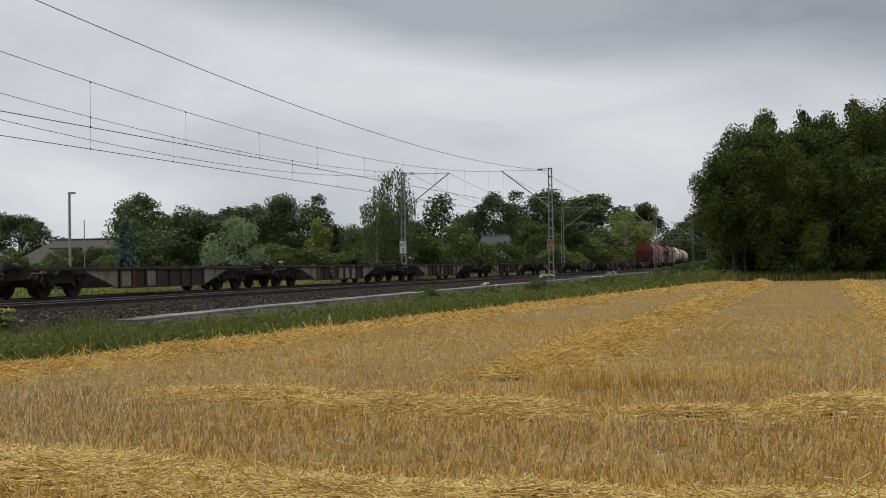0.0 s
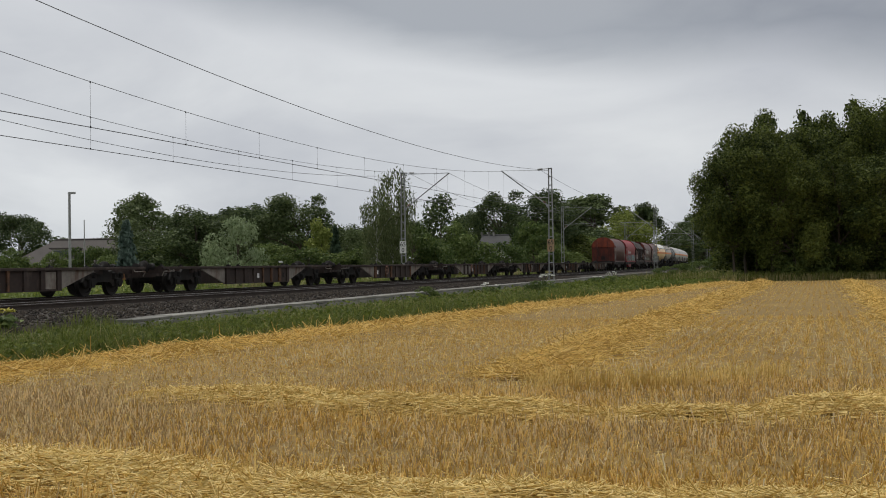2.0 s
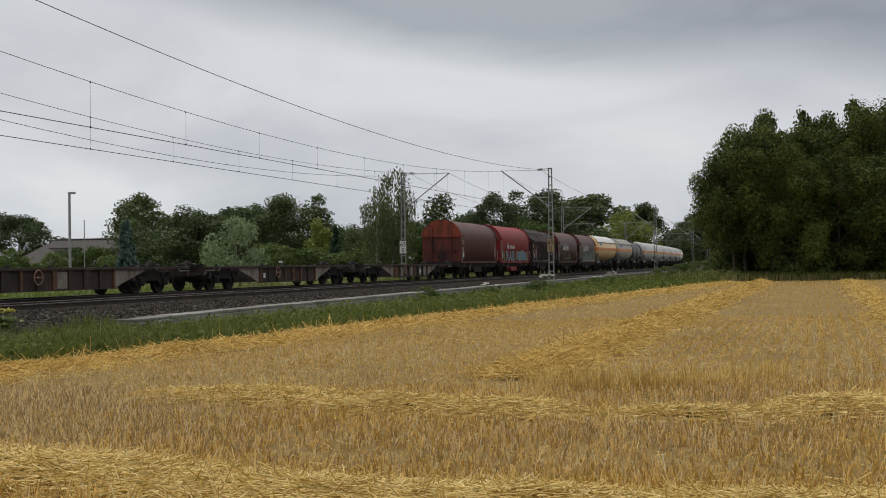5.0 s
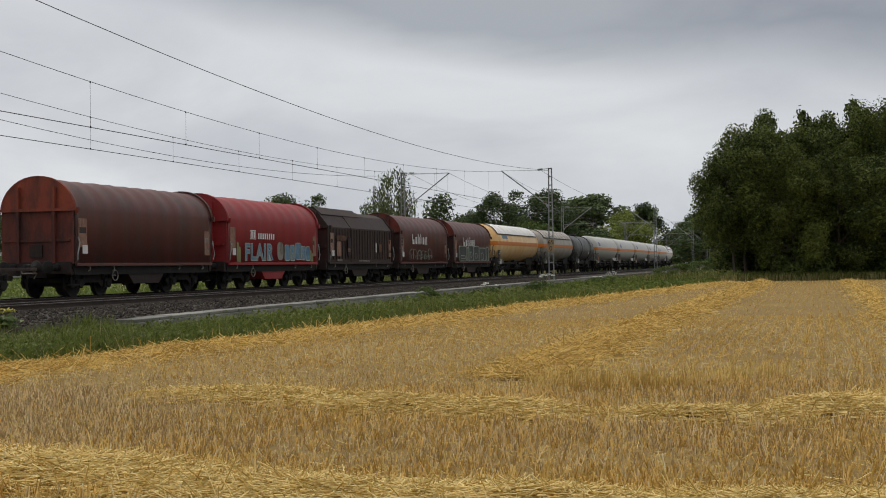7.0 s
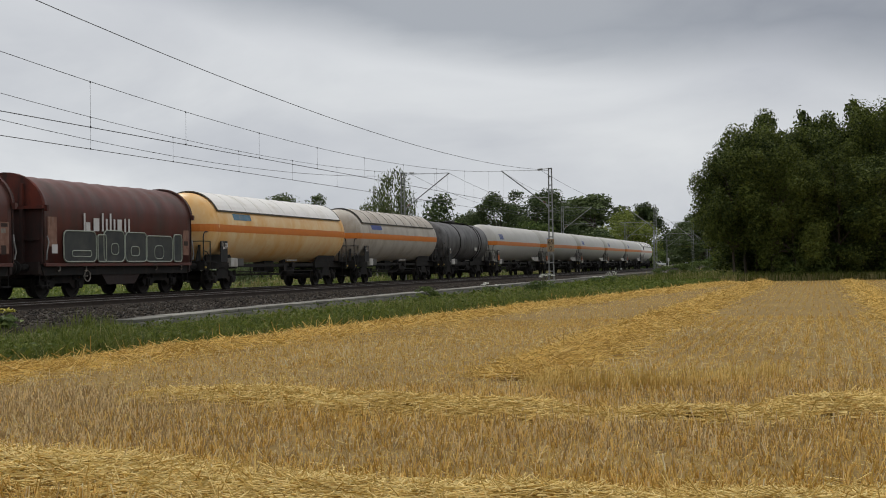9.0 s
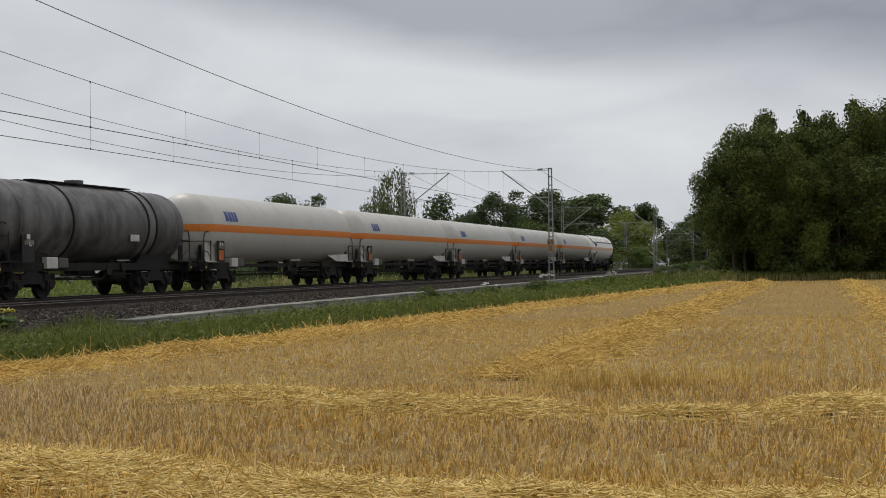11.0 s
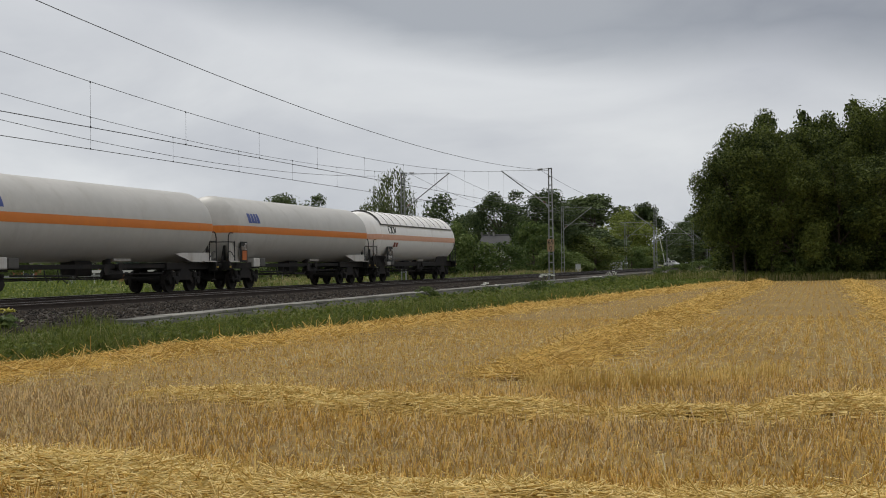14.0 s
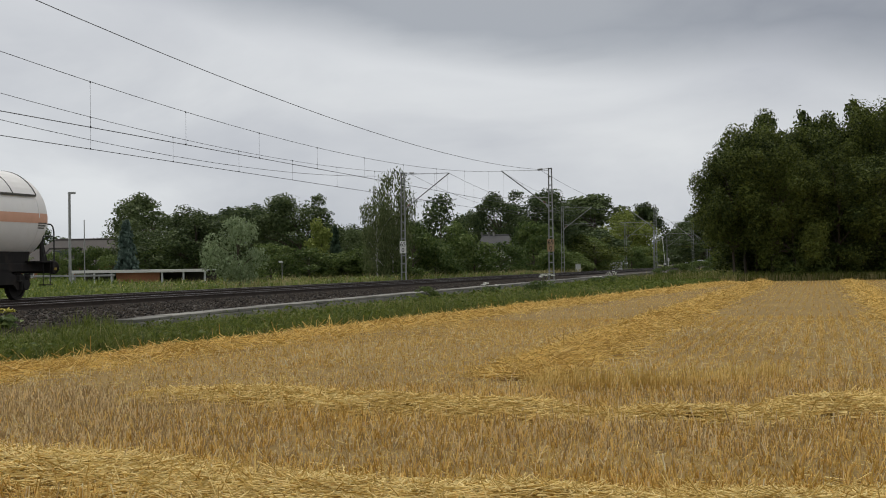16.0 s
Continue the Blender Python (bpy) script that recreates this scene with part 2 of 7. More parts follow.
    "leaf_light": surface("light_leaves", (0.13, 0.17, 0.036), (0.30, 0.34, 0.09), 0.6, grain=22, blotch=4.5, bump=0, island=0.45, per_object=0.1, trans=0.3, spec=0.12),
    "leaf_bush": surface("bush_leaves", (0.058, 0.094, 0.027), (0.17, 0.22, 0.068), 0.55, grain=22, blotch=4.5, bump=0, island=0.5, per_object=0.3, trans=0.3, spec=0.12),
    "leaf_weed": surface("weed_leaves", (0.055, 0.085, 0.014), (0.17, 0.205, 0.042), 0.6, grain=12, blotch=1.2, bump=0, island=0.5, trans=0.3, spec=0.12),
    "leaf_silver": surface("silver_willow_leaves", (0.15, 0.205, 0.095), (0.34, 0.41, 0.235), 0.55, grain=22, blotch=4.5, bump=0, island=0.4, trans=0.3, spec=0.12),
    "leaf_birch": surface("birch_leaves", (0.075, 0.10, 0.04), (0.19, 0.22, 0.10), 0.55, grain=22, blotch=4.5, bump=0, island=0.45, trans=0.3, spec=0.12),
    "needle": surface("spruce_needles", (0.020, 0.042, 0.020), (0.06, 0.095, 0.055), 0.6, grain=22, blotch=4.5, bump=0, island=0.4, per_object=0.3, trans=0.15, spec=0.12),
    "needle_blue": surface("blue_spruce_needles", (0.055, 0.09, 0.07), (0.13, 0.18, 0.145), 0.6, grain=22, blotch=4.5, bump=0, island=0.4, trans=0.15, spec=0.12),
    "roof_brown": surface("brown_roof_tiles", (0.05, 0.044, 0.041), (0.09, 0.079, 0.073), 0.85, grain=6, blotch=0.6, bump=0.3),
    "roof_grey": surface("grey_roof_tiles", (0.055, 0.055, 0.056), (0.10, 0.10, 0.10), 0.95, grain=6, blotch=0.6, bump=0.3),
    "brick": surface("red_brown_brickwork", (0.26, 0.105, 0.055), (0.38, 0.17, 0.09), 0.9, grain=9, blotch=0.8, bump=0.2),
    "plaster": surface("white_plaster", (0.62, 0.61, 0.58), (0.76, 0.75, 0.72), 0.9, grain=8, blotch=0.5),
    "sheet": surface("pale_sheet_metal", (0.45, 0.46, 0.47), (0.58, 0.59, 0.60), 0.6, grain=5, blotch=0.6, bump=0.03),
    "glass": surface("dark_window_glass", (0.02, 0.025, 0.03), (0.04, 0.05, 0.055), 0.08, bump=0, spec=0.8),
    "car_white": surface("white_car_paint", (0.74, 0.74, 0.74), (0.8, 0.8, 0.8), 0.25, bump=0, spec=0.6),
    "tyre": surface("rubber", (0.015, 0.015, 0.015), (0.03, 0.03, 0.03), 0.85),
    "asphalt": surface("asphalt", (0.04, 0.04, 0.042), (0.07, 0.07, 0.07), 0.9, grain=14, blotch=0.5),
}

# ---- building helpers ----


class Shape:
    """Collects points and faces of one mesh."""

    def __init__(self):
        self.v, self.f = [], []

    def add(self, verts, faces):
        k = len(self.v)
        self.v += [tuple(p) for p in verts]
        self.f += [tuple(i + k for i in q) for q in faces]
        return self

    def prism(self, outline, axis, a, b):
        """An outline of 2D points carried along an axis from a to b, with end caps."""
        n = len(outline)

        def at(p, c):
            return {"x": (c, p[0], p[1]), "y": (p[0], c, p[1]), "z": (p[0], p[1], c)}[axis]

        verts = [at(p, a) for p in outline] + [at(p, b) for p in outline]
        faces = [(i, (i + 1) % n, n + (i + 1) % n, n + i) for i in range(n)]
        return self.add(verts, faces + [tuple(range(n))[::-1], tuple(range(n, 2 * n))])

    def box(self, x0, y0, z0, x1, y1, z1, c=0.0):
        """A box with edges along x chamfered by c."""
        if c <= 0:
            return self.prism([(y0, z0), (y1, z0), (y1, z1), (y0, z1)], "x", x0, x1)
        return self.prism([(y0 + c, z0), (y1 - c, z0), (y1, z0 + c), (y1, z1 - c), (y1 - c, z1), (y0 + c, z1), (y0, z1 - c), (y0, z0 + c)], "x", x0, x1)

    def tube(self, p, q, r, n=8, r2=None):
        """A round bar from p to q."""
        p, q = Vector(p), Vector(q)
        d = (q - p).normalized()
        u = d.orthogonal().normalized()
        w = d.cross(u)
        r2 = r if r2 is None else r2
        ring = [(math.cos(2 * math.pi * i / n), math.sin(2 * math.pi * i / n)) for i in range(n)]
        verts = [p + (u * c + w * s) * r for c, s in ring] + [q + (u * c + w * s) * r2 for c, s in ring]
        faces = [(i, (i + 1) % n, n + (i + 1) % n, n + i) for i in range(n)]
        return self.add(verts, faces + [tuple(range(n))[::-1], tuple(range(n, 2 * n))])

    def path(self, pts, r, n=5):
        """One unbroken round bar bent through all points."""
        way = [Vector(pts[0])]
        for q in pts[1:]:
            if (Vector(q) - way[-1]).length > 1e-5:
                way.append(Vector(q))
        k, u = len(self.v), None
        for i, q in enumerate(way):
            d = (way[min(i + 1, len(way) - 1)] - way[max(i - 1, 0)]).normalized()
            u = d.orthogonal() if u is None else u - d * u.dot(d)
            if d.length < 0.5 or u.length < 1e-4:
                d = (q - way[i - 1]).normalized()
                u = d.orthogonal()
            u = u.normalized()
            w = d.cross(u)
            self.v += [tuple(q + (u * math.cos(2 * math.pi * j / n) + w * math.sin(2 * math.pi * j / n)) * r) for j in range(n)]
        for i in range(len(way) - 1):
            a = k + i * n
            self.f += [(a + j, a + (j + 1) % n, a + n + (j + 1) % n, a + n + j) for j in range(n)]
        last = k + (len(way) - 1) * n
        self.f += [tuple(range(k, k + n))[::-1], tuple(range(last, last + n))]
        return self

    def turned(self, profile, axis_y=0.0, axis_z=0.0, n=32):
        """A profile of (x, radius) turned about a line along x."""
        k = len(self.v)
        for x, r in profile:
            self.v += [(x, axis_y + r * math.cos(2 * math.pi * i / n), axis_z + r * math.sin(2 * math.pi * i / n)) for i in range(n)]
        for j in range(len(profile) - 1):
            a = k + j * n
            self.f += [(a + i, a + (i + 1) % n, a + n + (i + 1) % n, a + n + i) for i in range(n)]
        return self

    def loft(self, sections):
        """Closed loops of 3D points joined one to the next, with rims closed at both ends."""
        k, n = len(self.v), len(sections[0])
        for sec in sections:
            self.v += [tuple(q) for q in sec]
        for j in range(len(sections) - 1):
            a = k + j * n
            self.f += [(a + i, a + (i + 1) % n, a + n + (i + 1) % n, a + n + i) for i in range(n)]
        h = n // 2
        for a in (k, k + (len(sections) - 1) * n):
            self.f += [(a + i, a + i + 1, a + n - 2 - i, a + n - 1 - i) for i in range(h - 1)]
        return self

    def mesh(self, name, smooth=False):
        me = bpy.data.meshes.new(name)
        me.from_pydata(self.v, [], self.f)
        me.update()
        if smooth:
            me.polygons.foreach_set("use_smooth", [True] * len(me.polygons))
        return me


def part(name, shape, material, parent=None, label="", smooth=False, at=None):
    """One mesh object under a thing or under a part."""
    me = shape if isinstance(shape, bpy.types.Mesh) else shape.mesh(name, smooth)
    if not me.materials:
        me.materials.append(M[material])
    ob = new(name, me)
    if parent is not None:
        ob.parent = parent
    if at is not None:
        ob.matrix_basis = at
    return tagged(ob, label)


def many(name, verts, faces_per, material, kind_label, category, smooth=False):
    """One object of kind stuff from arrays: verts (n, k, 3), faces as corner lists within each k."""
    n, k, _ = verts.shape
    me = bpy.data.meshes.new(name)
    faces = np.array(faces_per)
    allf = (np.arange(n)[:, None, None] * k + faces[None]).reshape(-1, faces.shape[1])
    me.vertices.add(n * k)
    me.vertices.foreach_set("co", verts.reshape(-1).astype(np.float32))
    me.loops.add(allf.size)
    me.loops.foreach_set("vertex_index", allf.reshape(-1).astype(np.int32))
    me.polygons.add(len(allf))
    me.polygons.foreach_set("loop_start", np.arange(0, allf.size, allf.shape[1], dtype=np.int32))
    me.update(calc_edges=True)
    me.materials.append(M[material])
    ob = new(name, me)
    return tagged(ob, kind_label, category, kind="stuff")


# ---- the line: straight past the field, then a wide bend away ----
TH, BEND_AT, BEND_R = radians(16.605), 116.2, 2744.6
DIRV, NRM = np.array([math.sin(TH), math.cos(TH)]), np.array([-math.cos(TH), math.sin(TH)])
RAIL_Z, NEAR, FAR = 0.677, 22.1, 26.07


def line(s, lat):
    """World x, y of the place s metres along the line and lat metres to its side."""
    s, lat = np.asarray(s, float), np.asarray(lat, float)
    a = np.maximum(s - BEND_AT, 0) / BEND_R
    along = np.minimum(s, BEND_AT) + (BEND_R - lat) * np.sin(a)
    side = BEND_R - (BEND_R - lat) * np.cos(a)
    return along[..., None] * DIRV + side[..., None] * NRM


def on_line(s, lat, z=0.0):
    p = line(s, lat)
    return Vector((p[0], p[1], z))


def heading(s):
    return math.pi / 2 - TH + max(s - BEND_AT, 0) / BEND_R


def strip(shape, section, s_list, closed=False):
    """A cross-section of (lat, z) carried along the line."""
    k, n = len(shape.v), len(section)
    for s in s_list:
        shape.v += [tuple(on_line(s, l, z)) for l, z in section]
    for j in range(len(s_list) - 1):
        a = k + j * n
        for i in range(n if closed else n - 1):
            i2 = (i + 1) % n
            shape.f.append((a + i, a + n + i, a + n + i2, a + i2))
    return shape


def steps(a, b, d):
    n = max(1, int(round((b - a) / d)))
    return [a + (b - a) * i / n for i in range(n + 1)]

# ---- ground ----


def trough_z(s):
    return 0.36 + 0.25 * min(1.0, max(0.0, (s - 29) / 81)) ** 0.6


def edge_lat(s):
    """Where the stubble ends and the grass strip begins."""
    return 13.0 - (s - 17.8) * 0.0696


def ground_z(s, lat):
    t = trough_z(s) - 0.14
    profile = ((-9000, 0), (15.2, 0), (16.3, t - 0.07), (17.2, t), (29.5, t), (33, 0.25), (42, 0.3), (52, 0.6), (9000, 0.6))
    for (l0, z0), (l1, z1) in zip(profile, profile[1:]):
        if lat <= l1:
            return z0 + (z1 - z0) * (lat - l0) / (l1 - l0)
    return 0.6


ground = Shape()
g_s = [-900, -300, -100, -30] + steps(0, 240, 6) + [280, 340, 420, 550, 750, 1100, 1700, 2600]
g_l = [-1800, -700, -300, -120, -60, -30, -10, 0, 6, 9, 11, 12.5, 14, 15.2, 16.3, 17.2, 20, 24, 29.5, 33, 42, 52, 60, 90, 150, 300, 700, 1500]
for s in g_s:
    for l in g_l:
        ground.v.append(tuple(on_line(s, l, ground_z(s, l) - 0.03)))
for i in range(len(g_s) - 1):
    for j in range(len(g_l) - 1):
        a = i * len(g_l) + j
        ground.f.append((a, a + len(g_l), a + len(g_l) + 1, a + 1))
tagged(part("ground", ground, "turf"), "rough green turf beside a harvested field and railway", "ground", kind="structure")

# the stubble field: sheet with slight waves, its far edge at the wood
field = Shape()
F_FAR = 100.0
rows_n, cols_n = 70, 60
for i in range(rows_n + 1):
    v = i / rows_n
    yy = -12 + (F_FAR + 12) * v ** 1.3
    for j in range(cols_n + 1):
        # from the grass strip to the right
        s_here = (yy + 4) / math.cos(TH)
        for _ in range(4):
            p = line(s_here, edge_lat(s_here))
            s_here += (yy - p[1]) / DIRV[1]
        x0 = line(s_here, edge_lat(s_here))[0]
        x1 = 90.0
        xx = x0 + (x1 - x0) * (j / cols_n) ** 1.4
        wave = 0.03 * noise.noise(Vector((xx * 0.25, yy * 0.25, 0))) * (1 - v)
        far_y = yy + (0.12 * (xx - 20) if i == rows_n else 0)
        field.v.append((xx, far_y, 0.0 + wave))
for i in range(rows_n):
    for j in range(cols_n):
        a = i * (cols_n + 1) + j
        field.f.append((a, a + 1, a + cols_n + 2, a + cols_n + 1))
tagged(part("field", field, "soil", smooth=True), "harvested grain field with pale golden stubble and bare soil", "field", kind="structure")

# ---- track ----
S_TRACK = steps(-60, 116, 8) + steps(130, 700, 15)
bed = Shape()
strip(bed, [(17.3, 0.15), (17.5, 0.34), (19.6, 0.50), (28.6, 0.50), (30.4, 0.12)], S_TRACK)
tagged(part("ballast_bed", bed, "ballast"), "dark grey-brown crushed-stone ballast bed under two tracks", "ballast", kind="structure")
RAIL = [(-0.036, 0.0), (0.036, 0.0), (0.036, -0.035), (0.012, -0.05), (0.012, -0.14), (0.065, -0.16), (0.065, -0.172), (-0.065, -0.172), (-0.065, -0.16), (-0.012, -0.14), (-0.012, -0.05), (-0.036, -0.035)]
for centre in (NEAR, FAR):
    track = tagged(new("track"), "rusty steel rails on sleepers, worn bright on top", "railway track", "tracks", "structure")
    for side in (-0.7535, 0.7535):
        sh = Shape()
        strip(sh, [(centre + side + y, RAIL_Z - 0.004 + z) for y, z in RAIL], S_TRACK, closed=True)
        rail = part("rail", sh, "rail_side", track)
        top = Shape()
        strip(top, [(centre + side + 0.034, RAIL_Z - 0.003), (centre + side + 0.026, RAIL_Z), (centre + side - 0.026, RAIL_Z), (centre + side - 0.034, RAIL_Z - 0.003)], S_TRACK)
        part("rail_head", top, "rail_top", rail, "bright running surface")

# ---- overhead line ----
MAST_NEAR, MAST_FAR = 18.5, 29.7
MASTS = [22.0, 89.3, 151.8, 215.0, 278.0, 341.0]
MAST_H = 8.45


def lattice_mast(height, depth_h):
    """Two channel legs side by side across the line, joined by flat rungs, tapering a little towards the top."""
    thing = new("overhead_line_mast")
    w0, w1 = 0.21, 0.135

    def half(z):
        return w0 + (w1 - w0) * z / height
    for sy in (-1, 1):
        leg = Shape()
        for xa, xb, wa in ((-0.09, 0.09, 0.014), (-0.09, -0.078, 0.062), (0.078, 0.09, 0.062)):
            lo = [(xa, sy * half(0)), (xb, sy * half(0)), (xb, sy * (half(0) - wa)), (xa, sy * (half(0) - wa))]
            hi = [(xa, sy * half(height)), (xb, sy * half(height)), (xb, sy * (half(height) - wa)), (xa, sy * (half(height) - wa))]
            leg.add([(a, b, 0) for a, b in lo] + [(a, b, height) for a, b in hi], [(0, 1, 2, 3), (4, 5, 6, 7), (0, 1, 5, 4), (1, 2, 6, 5), (2, 3, 7, 6), (3, 0, 4, 7)])
        part("leg", leg, "galv", thing)
    z = 0.42
    while z < height - 0.2:
        for x in (-0.098, 0.090):
            part("rung", Shape().box(x, -half(z) + 0.003, z - 0.035, x + 0.008, half(z) - 0.003, z + 0.035), "galv", thing)
        z += 0.62
    part("foundation", Shape().box(-0.4, -0.4, -0.7, 0.4, 0.4, 0.02, 0.05), "concrete", thing, "weathered concrete foundation")
    part("cap", Shape().box(-0.11, -w1 - 0.02, height, 0.11, w1 + 0.02, height + 0.03), "galv", thing)
    return thing


def cantilever(thing, reach, wire_z, mess_z):
    """Bracket towards the track: local +y is towards the track."""
    br = part("cantilever", Shape().tube((0, 0.12, 5.72), (0, reach, mess_z + 0.02), 0.045).tube((0, 0.12, 5.6), (0, 0.3, 5.78), 0.06), "galv", thing, "galvanised bracket tube carrying the wires")
    part("insulator", Shape().turned([(0, 0.02), (0.01, 0.07), (0.06, 0.05), (0.07, 0.075), (0.13, 0.05), (0.14, 0.075), (0.2, 0.05), (0.21, 0.07), (0.26, 0.02)], n=10), "insul", br, "brown ribbed insulator",
         at=Matrix.Translation((0, 0.35, 5.95)) @ Euler((0, 0, radians(90))).to_matrix().to_4x4() @ Euler((0, radians(-38), 0)).to_matrix().to_4x4())
    part("top_stay", Shape().tube((0, 0.1, MAST_H - 0.15), (0, reach, mess_z + 0.04), 0.014, 5), "galv", br)
    part("registration_arm", Shape().tube((0, 0.12, wire_z + 0.25), (0, reach + 0.55, wire_z + 0.35), 0.022, 6).tube((0, reach + 0.5, wire_z + 0.34), (0, reach - 0.3, wire_z + 0.02), 0.012, 5).tube((0, reach - 0.15, wire_z + 0.33), (0, reach - 0.15, mess_z), 0.006, 4), "galv", br)


mast_group = "masts of the overhead line"
for i, s in enumerate(MASTS):
    for lat, sgn, base in ((MAST_NEAR, 1, 0.30), (MAST_FAR, -1, 0.36)):
        m = lattice_mast(MAST_H, 0.2)
        # local y towards the track, x along the line
        p = on_line(s, lat, base - 0.24)
        m.matrix_basis = Matrix.Translation(p) @ Matrix.Rotation(heading(s) + (0 if sgn > 0 else math.pi), 4, "Z")
        wz, mz = 6.15 - base + 0.24, 8.42 - base + 0.24
        cantilever(m, abs((NEAR if sgn > 0 else FAR) - lat), wz, mz)
        part("feeder_arm", Shape().tube((0, -0.05, MAST_H - 0.02), (0, 0.95 if sgn > 0 else 0.8, MAST_H - 0.04), 0.03, 6).tube((0, 0.55, MAST_H - 0.03), (0, 0.9, MAST_H - 0.05), 0.06, 8), "galv", m)
        tagged(m, "tall galvanised steel lattice mast beside the track", "railway mast", mast_group)
        if i == 1:
            # the board faces along the line towards approaching trains
            bb = part("kilometre_board", Shape().box(-0.012, -0.25, 2.55, 0.012, 0.25, 3.45, 0.006), "signw" if sgn < 0 else "signy", m, "weathered kilometre board reading 65 over 0",
                      at=Matrix.Translation((-0.12 if sgn > 0 else 0.12, 0, -0.1)))
            for txt, z in (("65", 3.07), ("0", 2.62)):
                cu = bpy.data.curves.new("figures", "FONT")
                cu.body, cu.size, cu.align_x, cu.extrude = txt, 0.46, "CENTER", 0.002
                cu.materials.append(M["black"])
                fig = new("figures", cu)
                fig.parent = bb
                # figures on the side towards the viewer
                if sgn > 0:
                    fig.matrix_basis = Matrix.Translation((-0.016, 0, z)) @ Euler((radians(90), 0, radians(-90))).to_matrix().to_4x4()
                else:
                    fig.matrix_basis = Matrix.Translation((0.016, 0, z)) @ Euler((radians(90), 0, radians(90))).to_matrix().to_4x4()


def span(s0, s1, lat0, lat1, z0, z1, sag, n=24):
    pts = []
    for i in range(n + 1):
        f = i / n
        pts.append(on_line(s0 + (s1 - s0) * f, lat0 + (lat1 - lat0) * f, z0 + (z1 - z0) * f - 4 * sag * f * (1 - f)))
    return pts


SP = [-45.0] + MASTS
for lat, nm in ((NEAR, 0), (FAR, 1)):
    wires = tagged(new("overhead_wire"), "thin dark overhead wires with droppers above the track", "overhead wire", "overhead wires")
    con, mes = [], []
    for a, b in zip(SP, SP[1:]):
        con += span(a, b, lat, lat, 6.15, 6.15, 0.0, 10)
        mes += span(a, b, lat, lat, 8.42, 8.42, 1.30, 26)
        d = a + 6.85
        while d < b - 2:
            f = (d - a) / (b - a)
            zz = 8.42 - 4 * 1.30 * f * (1 - f)
            p = on_line(d, lat)
            part("dropper", Shape().tube((p.x, p.y, 6.16), (p.x, p.y, zz), 0.005, 4).box(p.x - 0.02, p.y - 0.02, zz - 0.045, p.x + 0.02, p.y + 0.02, zz + 0.02).box(p.x - 0.02, p.y - 0.02, 6.13, p.x + 0.02, p.y + 0.02, 6.19), "wire", wires)
            d += 6.3
    part("contact_wire", Shape().path(con, 0.014), "wire", wires)
    part("carrier_wire", Shape().path(mes, 0.010), "wire", wires)
for lat, z, sag in ((MAST_NEAR + 0.75, 8.45, 1.06), (MAST_FAR - 0.7, 8.42, 1.50)):
    feed = []
    for a, b in zip(SP, SP[1:]):
        high = 0.55 if lat < 22 else 0.0
        feed += span(a, b, lat, lat, z + (high if a < 60 and a > 0 else 0), z + (high if b < 60 and b > 0 else 0), sag, 26)
    tagged(part("feeder_wire", Shape().path(feed, 0.012), "wire"), "thick dark feeder cable strung along the mast tops", "overhead wire", "overhead wires")

# ---- the train ----
SPEED = 24.5
TRAIN = []
CACHE = {}


